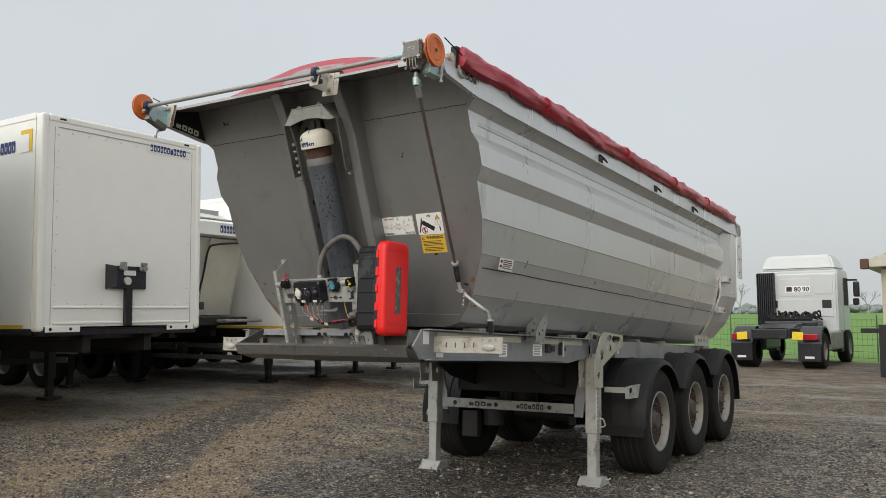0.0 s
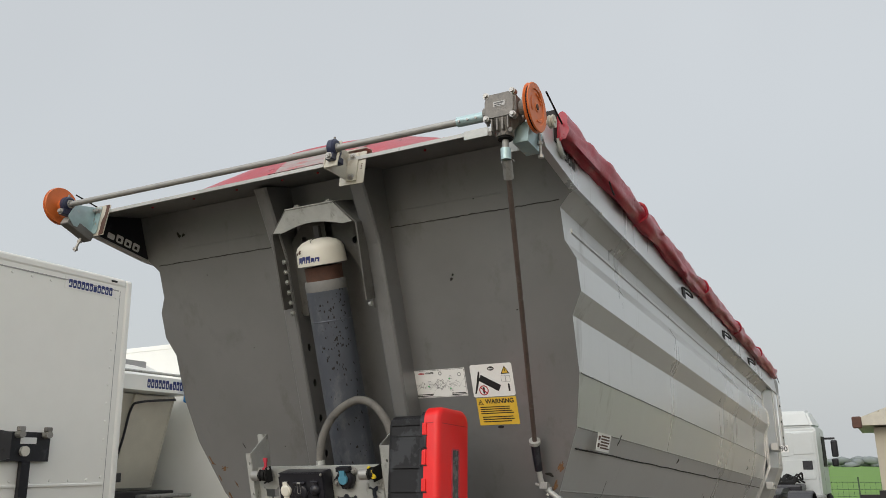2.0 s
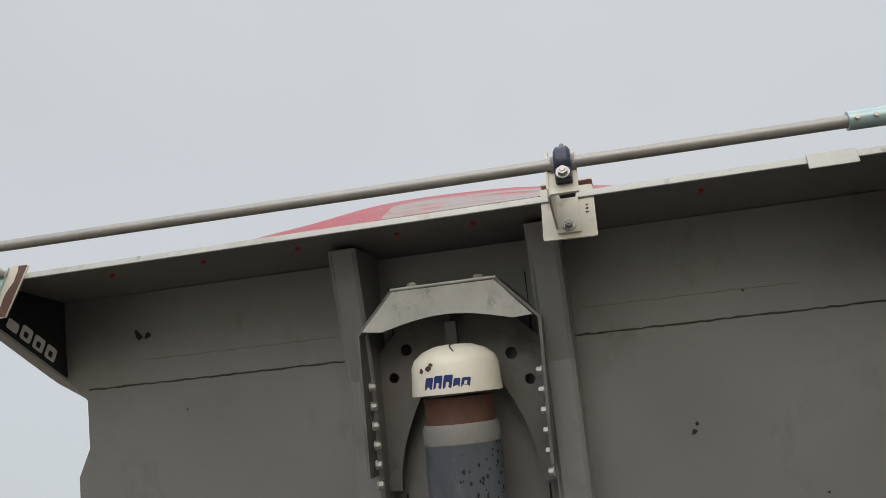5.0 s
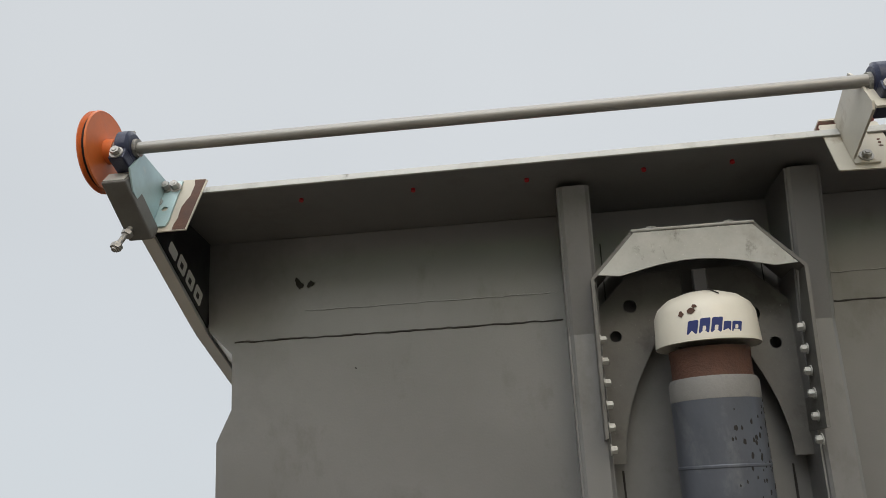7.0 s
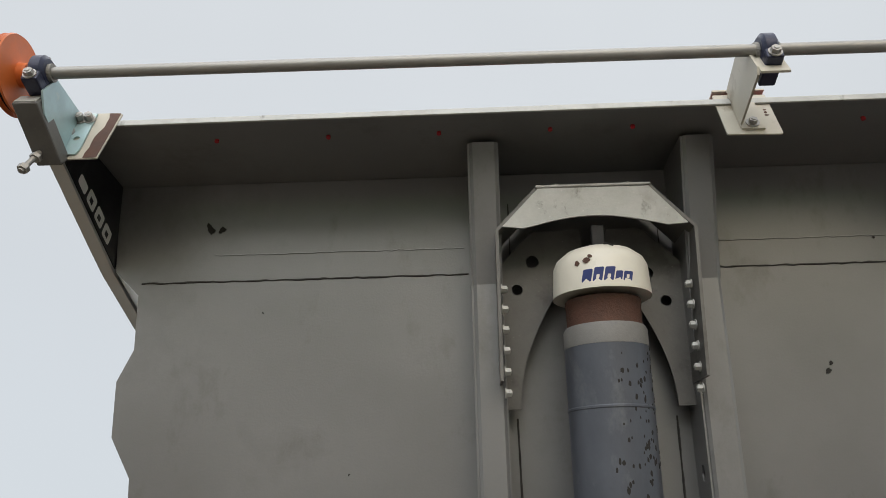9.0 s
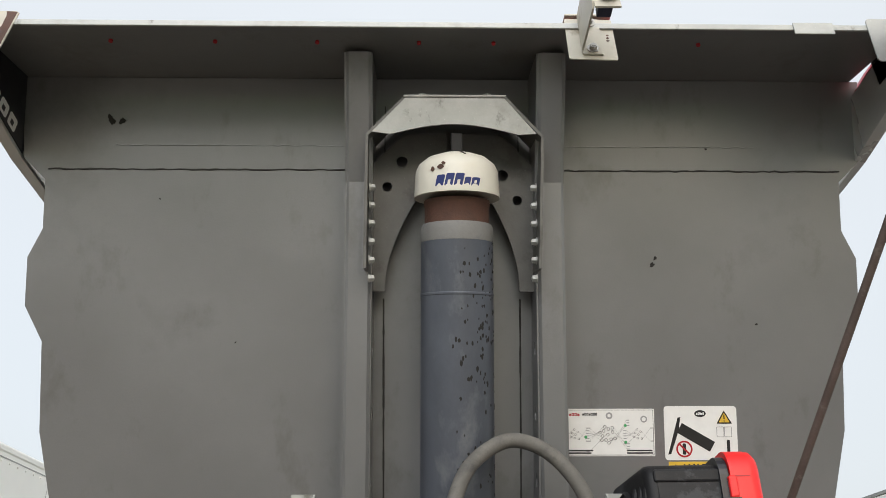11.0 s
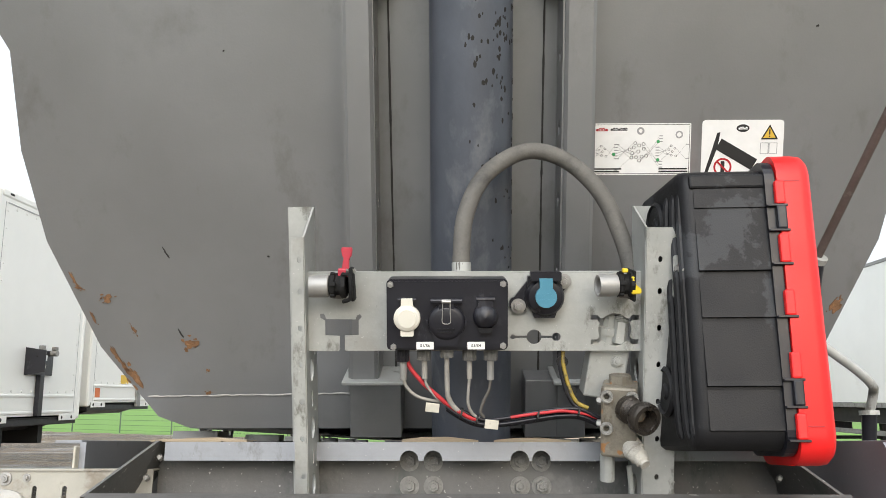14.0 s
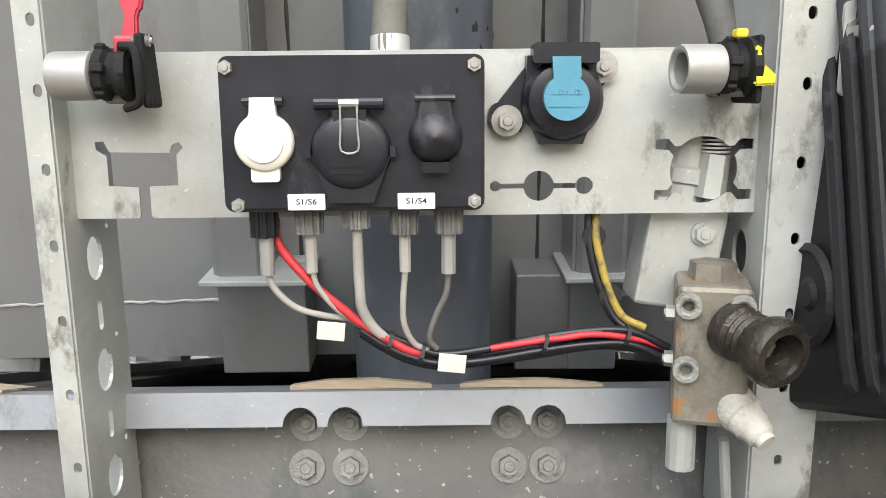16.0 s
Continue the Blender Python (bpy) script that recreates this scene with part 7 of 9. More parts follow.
# ---- red extinguisher box, hung upright beside the panel ----
XB = thing("extinguisher_box", "red and black plastic fire extinguisher box beside the coupling panel", "extinguisher box", TR @ pose(0.454, -0.202, 0, 0, 0, -3))
X0, XS, X1, Y0, Y1, Z0, Z1 = 0.0, 0.186, 0.262, 0.0, 0.255, 1.475, 2.06
AXX = Matrix(((0, 0, 1, 0), (1, 0, 0, 0), (0, 1, 0, 0), (0, 0, 0, 1)))


def shell(x0, x1, y0, y1, z0, z1, r, bevel, outer=True):
    """A moulded shell across x with rounded corners; the edges at one end are rounded off."""
    bm = plate(B(), round_rect(y0, z0, y1, z1, r, 6), [], AXX @ Matrix.Translation((0, 0, x1)), x1 - x0)
    end = x1 if outer else x0
    rim = [e for e in bm.edges if all(abs(v.co.x - end) < 1e-5 for v in e.verts) and len(e.link_faces) == 2 and e.calc_face_angle(0) > 1.2]
    bmesh.ops.bevel(bm, geom=rim, offset=bevel, segments=3, profile=0.6, affect="EDGES")
    return bm


def flare(x, y):
    """The case widens towards its back on the side that faces the panel."""
    return x - 0.05 * max(0, (y - 0.03) / 0.2) * max(0, 1 - x / 0.12)


bm = shell(X0, XS - 0.006, Y0 + 0.012, Y1 - 0.012, Z0 + 0.004, Z1 - 0.004, 0.045, 0.022, False)
for v in bm.verts:
    v.co.x = flare(v.co.x, v.co.y)
    if v.co.z > Z1 - 0.06:
        v.co.z -= 0.06 * max(0, v.co.y - 0.03)
case = soft(part("case", bm, "case", XB, "charcoal plastic case with moulded ribs and wet patches"), 40)
# moulded steps: each panel swells towards its lower edge
for z0, z1, dp in ((1.962, 2.022, 0.003), (1.83, 1.95, 0.008), (1.735, 1.826, 0.006), (1.60, 1.73, 0.009), (1.515, 1.595, 0.005)):
    bm = B()
    prism(bm, [(Y0 + 0.02, z0), (Y0 + 0.0112 - dp, z0 + 0.003), (Y0 + 0.0108 - dp * 0.8, z0 + 0.012), (Y0 + 0.0114, z1), (Y0 + 0.02, z1)], 0, X0 + 0.026, XS - 0.018)
    part("case_panel", bm, "case", case)
part("case_band", box(B(), (X0 + 0.018, Y0 + 0.006, 2.006), (XS - 0.012, Y0 + 0.02, 2.036), None, 0.005), "case", case)
bm = shell(XS - 0.018, XS + 0.004, Y0 - 0.001, Y1 - 0.002, Z0 - 0.006, Z1 + 0.010, 0.050, 0.003)
part("case_lip", bm, "black", case)
# side towards the panel: long ribs and two round bosses
for y, rise in ((0.035, 0.004), (0.058, 0.007), (0.085, 0.009), (0.19, 0.008)):
    bm = B()
    along(bm, [(flare(0.0, y) - rise + 0.006 + dx, y + dy, z) for z, dx, dy in ((Z0 + 0.03, 0.012, 0.0), (Z0 + 0.06, 0.0, 0.0), (1.77, 0.0, 0.0), (Z1 - 0.09, 0.0, 0.0), (Z1 - 0.045, 0.014, 0.006))], 0.0085, 8, 4)
    part("case_side_rib", bm, "case", case)
for z in (1.60, 1.79, 1.96):
    bm = B()
    lathe(bm, [(0.050, 0.0), (0.053, 0.008), (0.046, 0.014), (0.042, 0.009), (0.018, 0.008), (0.012, 0.012), (0.0, 0.012)], Matrix.Translation((flare(0.002, 0.135), 0.135, z)) @ pose(0, 0, 0, 0, -90, 14) @ Matrix.Diagonal((1.0, 0.78, 1, 1)), 28)
    part("case_boss", bm, "case", case)
bm = shell(XS + 0.005, X1, Y0 - 0.006, Y1 + 0.004, Z0 - 0.024, Z1 + 0.024, 0.058, 0.026)
lid = soft(part("lid", bm, "red", XB, "bright red plastic lid"), 40)
for z in (Z0 + 0.05, Z1 - 0.045):
    part("lid_seam", box(B(), (XS + 0.012, Y0 - 0.0072, z - 0.0012), (X1 - 0.026, Y0 - 0.0050, z + 0.0012)), "inkred", lid)
    part("lid_seam", box(B(), (X1 - 0.0009, Y0 + 0.022, z - 0.0012), (X1 + 0.0009, Y1 - 0.026, z + 0.0012)), "inkred", lid)
bm = B()
plate(bm, round_rect(0.108, 0.125, 0.160, 0.435, 0.008), [], frame_at((X1 + 0.002, Y0, Z0), (0, 1, 0), (0, 0, 1)), 0.004)
part("lid_window", bm, "window", lid, "scratched clear window")
bm = B()
plate(bm, round_rect(0.102, 0.119, 0.166, 0.441, 0.010), [round_rect(0.108, 0.125, 0.160, 0.435, 0.008)], frame_at((X1 + 0.004, Y0, Z0), (0, 1, 0), (0, 0, 1)), 0.005)
part("window_frame", bm, "redpl", lid)
for z, mt, hh in ((1.990, "red", 0.050), (1.938, "black", 0.050), (1.874, "red", 0.060), (1.764, "red", 0.052), (1.641, "red", 0.052), (1.588, "black", 0.05), (1.525, "red", 0.05)):
    clip = part("lid_clip", box(B(), (XS - 0.002, Y0 - 0.013, z - hh / 2), (XS + 0.018, Y0 + 0.004, z + hh / 2), None, 0.004), mt, lid)
    part("clip_lug", box(B(), (XS - 0.018, Y0 - 0.011, z - hh / 2 - 0.004), (XS + 0.022, Y0 + 0.002, z - hh / 2 + 0.001), None, 0.001), "black", clip)


# ---- ground: gravel yard, field, one sheet to the horizon ----
def height(x, y):
    """The yard rises a little towards the parked row."""
    t = min(1, max(0, (-1.8 - x) / 6.5))
    h = 0.22 * t * t * (3 - 2 * t)
    h -= 0.045 * min(1, max(0, (y - 3.1) / 0.7)) * min(1, max(0, (13 - y) / 5)) * min(1, max(0, (x + 3.5) / 1.5))
    return h + 0.012 * noise.noise((x * 0.35, y * 0.35, 0.3)) * (1 if abs(x) < 60 else 0)


def ground_mat():
    m = bpy.data.materials.new("wet_gravel_mud_and_shade")
    m.use_nodes = True
    n, l = m.node_tree.nodes, m.node_tree.links
    b = n["Principled BSDF"]
    tc = n.new("ShaderNodeTexCoord")

    def nz(s, d, r=0.6, vec=None):
        t = n.new("ShaderNodeTexNoise")
        t.inputs["Scale"].default_value, t.inputs["Detail"].default_value, t.inputs["Roughness"].default_value = s, d, r
        l.new(vec or tc.outputs["Object"], t.inputs["Vector"])
        return t.outputs["Fac"]

    def mr(src, a, c, lo=0.0, hi=1.0):
        r = n.new("ShaderNodeMapRange")
        for k, v in zip(("From Min", "From Max", "To Min", "To Max"), (a, c, lo, hi)):
            r.inputs[k].default_value = v
        l.new(src, r.inputs["Value"])
        return r.outputs[0]

    def mx(f, a, c):
        x = n.new("ShaderNodeMix")
        x.data_type = "RGBA"
        for sock, val in ((x.inputs[0], f), (x.inputs[6], a), (x.inputs[7], c)):
            if isinstance(val, tuple):
                sock.default_value = (*val, 1)
            elif isinstance(val, float):
                sock.default_value = val
            else:
                l.new(val, sock)
        return x.outputs[2]

    mp = n.new("ShaderNodeMapping")
    mp.inputs["Scale"].default_value = (0.55, 1.25, 1)
    mp.inputs["Rotation"].default_value = (0, 0, radians(-24))
    l.new(tc.outputs["Object"], mp.inputs[0])
    streak = nz(0.55, 7, 0.65, mp.outputs[0])
    vor = n.new("ShaderNodeTexVoronoi")
    vor.inputs["Scale"].default_value = 46
    l.new(tc.outputs["Object"], vor.inputs["Vector"])
    vor2 = n.new("ShaderNodeTexVoronoi")
    vor2.inputs["Scale"].default_value = 19
    l.new(tc.outputs["Object"], vor2.inputs["Vector"])
    stone = n.new("ShaderNodeSeparateColor")
    l.new(vor.outputs["Color"], stone.inputs[0])
    fine = n.new("ShaderNodeTexVoronoi")
    fine.inputs["Scale"].default_value = 95
    l.new(tc.outputs["Object"], fine.inputs["Vector"])
    grit = n.new("ShaderNodeSeparateColor")
    l.new(fine.outputs["Color"], grit.inputs[0])
    big = n.new("ShaderNodeSeparateColor")
    l.new(vor2.outputs["Color"], big.inputs[0])
    base = mx(mr(streak, 0.46, 0.54), (0.18, 0.138, 0.088), (0.43, 0.285, 0.14))
    sx = n.new("ShaderNodeSeparateXYZ")
    l.new(tc.outputs["Object"], sx.inputs[0])
    lane = n.new("ShaderNodeMath")
    lane.operation = "MULTIPLY_ADD"
    lane.inputs[1].default_value = 4.0
    l.new(nz(0.4, 6, 0.65), lane.inputs[0])
    l.new(sx.outputs["X"], lane.inputs[2])
    far = n.new("ShaderNodeMath")
    far.operation = "SUBTRACT"
    far.inputs[1].default_value = 3.6
    l.new(sx.outputs["Y"], far.inputs[0])
    far2 = n.new("ShaderNodeMath")
    far2.operation = "MAXIMUM"
    far2.inputs[1].default_value = 0.0
    l.new(far.outputs[0], far2.inputs[0])
    road = n.new("ShaderNodeMath")
    road.operation = "MULTIPLY_ADD"
    road.inputs[1].default_value = -0.9
    l.new(far2.outputs[0], road.inputs[0])
    l.new(lane.outputs[0], road.inputs[2])

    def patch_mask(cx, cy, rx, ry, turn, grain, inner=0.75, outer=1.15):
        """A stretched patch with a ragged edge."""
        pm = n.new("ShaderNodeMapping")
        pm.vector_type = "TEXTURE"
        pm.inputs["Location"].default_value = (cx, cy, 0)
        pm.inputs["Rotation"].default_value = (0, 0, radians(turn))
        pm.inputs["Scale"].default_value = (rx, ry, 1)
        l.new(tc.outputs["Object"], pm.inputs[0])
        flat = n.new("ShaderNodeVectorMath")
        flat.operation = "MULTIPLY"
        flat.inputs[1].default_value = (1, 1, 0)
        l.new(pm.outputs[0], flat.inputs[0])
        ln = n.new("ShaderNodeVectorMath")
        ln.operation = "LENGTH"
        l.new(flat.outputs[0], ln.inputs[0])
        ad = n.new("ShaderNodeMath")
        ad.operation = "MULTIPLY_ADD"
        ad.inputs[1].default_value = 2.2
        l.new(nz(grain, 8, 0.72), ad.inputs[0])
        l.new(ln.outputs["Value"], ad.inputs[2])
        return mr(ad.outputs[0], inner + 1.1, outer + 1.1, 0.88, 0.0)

    base = mx(mr(road.outputs[0], -0.35, 0.25, 0.0, 0.92), base, (0.050, 0.052, 0.058))
    base = mx(mr(lane.outputs[0], 2.6, 4.2, 0.0, 0.8), base, (0.115, 0.098, 0.080))
    base = mx(mr(nz(0.8, 8, 0.7, mp.outputs[0]), 0.53, 0.57, 0.0, 0.9), base, (0.034, 0.029, 0.026))
    base = mx(mr(nz(1.6, 7, 0.7, mp.outputs[0]), 0.57, 0.61, 0.0, 0.85), base, (0.30, 0.235, 0.155))
    base = mx(mr(nz(6.0, 8, 0.75), 0.55, 0.62, 0.0, 0.6), base, (0.032, 0.028, 0.025))
    base = mx(mr(stone.outputs[0], 0.74, 0.78, 0.0, 0.7), base, (0.42, 0.38, 0.32))
    base = mx(mr(stone.outputs[1], 0.66, 0.72, 0.0, 0.85), base, (0.016, 0.015, 0.014))
    base = mx(mr(grit.outputs[0], 0.84, 0.9, 0.0, 0.6), base, (0.36, 0.33, 0.29))
    base = mx(mr(grit.outputs[2], 0.78, 0.86, 0.0, 0.75), base, (0.02, 0.019, 0.018))
    base = mx(mr(big.outputs[0], 0.88, 0.9, 0.0, 0.6), base, (0.36, 0.33, 0.28))
    base = mx(mr(big.outputs[1], 0.84, 0.88, 0.0, 0.75), base, (0.02, 0.018, 0.017))
    # silt washed over the stones, away from the firm lane, and wet dark ruts between
    yard = mr(road.outputs[0], -0.5, 0.3, 0.75, 0.0)
    for freq, lo, hi, col in ((0.7, 0.50, 0.56, (0.27, 0.185, 0.10)), (1.3, 0.53, 0.57, (0.06, 0.043, 0.03)), (2.3, 0.56, 0.60, (0.33, 0.25, 0.15))):
        k = n.new("ShaderNodeMath")
        k.operation = "MULTIPLY"
        l.new(mr(nz(freq, 8, 0.68, mp.outputs[0]), lo, hi), k.inputs[0])
        l.new(yard, k.inputs[1])
        base = mx(k.outputs[0], base, col)
    # tan, silt and rut patches; the last one paints shade under the tipper
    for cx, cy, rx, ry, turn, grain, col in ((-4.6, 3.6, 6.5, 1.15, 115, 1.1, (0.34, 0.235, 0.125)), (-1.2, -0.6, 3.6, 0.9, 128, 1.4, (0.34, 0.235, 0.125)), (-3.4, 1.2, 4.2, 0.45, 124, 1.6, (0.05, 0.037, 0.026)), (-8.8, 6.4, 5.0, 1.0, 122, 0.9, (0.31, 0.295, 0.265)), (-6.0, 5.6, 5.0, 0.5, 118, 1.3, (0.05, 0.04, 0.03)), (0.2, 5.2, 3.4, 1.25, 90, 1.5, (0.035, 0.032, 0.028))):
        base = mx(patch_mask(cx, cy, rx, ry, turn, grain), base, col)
    base = mx(mr(nz(3.2, 10, 0.82), 0.53, 0.57, 0.0, 0.75), base, (0.045, 0.034, 0.024))
    base = mx(mr(nz(4.6, 10, 0.82, mp.outputs[0]), 0.53, 0.58, 0.0, 0.6), base, (0.33, 0.245, 0.14))
    # single pale and dark stones over everything
    base = mx(mr(stone.outputs[2], 0.78, 0.81, 0.0, 0.6), base, (0.024, 0.019, 0.015))
    base = mx(mr(stone.outputs[2], 0.13, 0.10, 0.0, 0.75), base, (0.52, 0.48, 0.41))
    base = mx(mr(grit.outputs[1], 0.14, 0.11, 0.0, 0.6), base, (0.45, 0.41, 0.35))
    base = mx(mr(grit.outputs[1], 0.84, 0.88, 0.0, 0.55), base, (0.022, 0.018, 0.014))
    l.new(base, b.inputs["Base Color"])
    wet = mr(nz(0.45, 6, 0.65, mp.outputs[0]), 0.52, 0.60, 0.85, 0.34)
    l.new(wet, b.inputs["Roughness"])
    bp = n.new("ShaderNodeBump")
    bp.inputs["Strength"].default_value, bp.inputs["Distance"].default_value = 1.0, 0.04
    add = n.new("ShaderNodeMath")
    add.operation = "ADD"
    l.new(mr(vor.outputs["Distance"], 0, 0.5, 1, 0), add.inputs[0])
    l.new(mr(vor2.outputs["Distance"], 0, 0.5, 0.8, 0), add.inputs[1])
    add2 = n.new("ShaderNodeMath")
    add2.operation = "ADD"
    l.new(add.outputs[0], add2.inputs[0])
    l.new(mr(nz(3.0, 6, 0.65, mp.outputs[0]), 0.3, 0.7, 0.0, 3.0), add2.inputs[1])
    l.new(add2.outputs[0], bp.inputs["Height"])
    l.new(bp.outputs[0], b.inputs["Normal"])
    return m


def field_mat():
    return mat("green_field", (0.115, 0.235, 0.03), 0.8, 0, 0.22, 0.05, 0.5, 9, stain=(0.085, 0.17, 0.03), amount=0.46, sscale=0.35, soft=0.2, stretch=(1, 3, 1))


M["gravel"], M["field"] = ground_mat(), field_mat()


def field_edge(x):
    return 24.2 - 0.5 * (x - 1.0) if x > -30 else 39.7


xs = [-3000, -900, -300, -120, -60] + [-40 + 0.8 * k for k in range(101)] + [60, 120, 300, 900, 3000]
ys = [-3000, -600, -120, -40] + [-20 + 0.8 * k for k in range(88)] + [70, 120, 300, 900, 3000]
bm = B()
vs = [[bm.verts.new((x, y, height(x, y))) for y in ys] for x in xs]
for i in range(len(xs) - 1):
    for j in range(len(ys) - 1):
        f = bm.faces.new((vs[i][j], vs[i + 1][j], vs[i + 1][j + 1], vs[i][j + 1]))
        c = f.calc_center_median()
        f.material_index = 1 if c.y > field_edge(c.x) or c.x < -60 or c.x > 60 or c.y < -40 else 0
ground = tagged(soft(part("ground", bm, "gravel")), "wet gravel yard with muddy wheel tracks, painted shade under the tipper, beside a green field", "ground", kind="structure")
ground.data.materials.append(M["field"])


# ---- parked row of white trailers, facing the yard ----
def wheel_simple(parent, m, r=0.5, w=0.3):
    t = soft(part("wheel", lathe(B(), [(r * 0.55, -w / 2), (r * 0.9, -w / 2), (r, -w / 2 + 0.04), (r, w / 2 - 0.04), (r * 0.9, w / 2), (r * 0.55, w / 2), (r * 0.5, w / 2 - 0.08), (0, w / 2 - 0.10)], m, 32, False), "rubber", parent))
    part("rim", lathe(B(), [(r * 0.54, w / 2 - 0.01), (r * 0.5, w / 2 - 0.07), (r * 0.3, w / 2 - 0.05), (0.0, w / 2 - 0.03)], m, 24, False), "rim", t)
    return t


def air_panel(parent, x, y, z, drop):
    """A black coupling bracket on a post, in front of a trailer's face."""
    br = part("coupling_bracket", box(B(), (x + 0.02, y - 0.28, z - 0.16), (x + 0.05, y + 0.30, z + 0.16), None, 0.006), "black", parent, "black coupling bracket on a short post")
    bm = B()
    prism(bm, [(x + 0.0, z - 0.17), (x + 0.26, z - 0.13), (x + 0.26, z + 0.14), (x + 0.0, z + 0.18)], 1, y - 0.34, y - 0.33)
    part("bracket_cheek", bm, "black", br)
    part("bracket_post", box(B(), (x + 0.01, y - 0.05, z - drop), (x + 0.07, y + 0.06, z - 0.16), None, 0.004), "black", br)
    for dy, mt in ((-0.12, "bolt_dull"), (0.22, "cast")):
        bm = B()
        rod(bm, (x + 0.05, y + dy, z + 0.13), (x + 0.14, y + dy, z + 0.13), 0.04, seg=12)
        part("air_coupling", bm, "bolt_dull", br)
        part("coupling_cap", box(B(), (x + 0.07, y + dy - 0.04, z + 0.165), (x + 0.13, y + dy + 0.04, z + 0.215), None, 0.01), mt, br)
    bm = B()
    rod(bm, (x + 0.05, y - 0.03, z - 0.05), (x + 0.09, y - 0.03, z - 0.05), 0.055, seg=16)
    part("round_socket", bm, "cream", br)
    part("type_label", box(B(), (x + 0.05, y - 0.08, z + 0.03), (x + 0.056, y + 0.12, z + 0.10)), "paper", br)


def under(parent, L, wy, z0, g, legs=3.0, nose=0.15):
    """Chassis, legs and wheels under a trailer that faces +x; g: the ground's height."""
    for y in (-0.5, 0.5):
        part("chassis_beam", box(B(), (-L + 0.3, y - 0.06, z0 - 0.34), (-nose, y + 0.06, z0 - 0.10)), "beam", parent)
    part("coupler_plate", prism(B(), [(-1.6, z0 - 0.16), (-0.35, z0 - 0.16), (-0.06, z0 - 0.06), (-0.06, z0 - 0.004), (-1.6, z0 - 0.004)], 1, -wy * 0.62, wy * 0.62), "black", parent)
    part("front_edge", box(B(), (-0.25, -wy + 0.05, z0 - 0.10), (-0.02, wy - 0.05, z0 - 0.003), None, 0.01), "black", parent)
    for y in (-0.78, 0.78):
        leg = part("landing_leg", box(B(), (-legs - 0.07, y - 0.07, g + 0.35), (-legs + 0.07, y + 0.07, z0 - 0.05), None, 0.01), "beam", parent)
        part("inner_leg", box(B(), (-legs - 0.05, y - 0.05, g + 0.05), (-legs + 0.05, y + 0.05, g + 0.40)), "beam", leg)
        part("leg_foot", prism(B(), [(-legs - 0.16, g), (-legs + 0.16, g), (-legs + 0.12, g + 0.05), (-legs - 0.12, g + 0.05)], 1, y - 0.14, y + 0.14), "beam", leg)
    part("leg_brace", box(B(), (-legs - 0.03, -0.75, g + 0.62), (-legs + 0.03, 0.75, g + 0.70)), "beam", parent)
    part("tool_box", box(B(), (-legs - 1.6, wy - 0.5, z0 - 0.62), (-legs - 0.7, wy - 0.06, z0 - 0.14), None, 0.02), "black", parent)
    for x in (-L + 2.2, -L + 3.5, -L + 4.8):
        for sg in (1, -1):
            wheel_simple(parent, Matrix.Translation((x, sg * (wy - 0.2), g + 0.5)) @ pose(0, 0, 0, -90 * sg))
    for k, z in enumerate((z0 - 0.36, z0 - 0.60)):
        for sg in (1, -1):
            part("side_guard", box(B(), (-L + 6.0, sg * (wy - 0.06), z - 0.05), (-legs - 0.3, sg * (wy - 0.03), z + 0.05), None, 0.008), "galv_dark", parent)


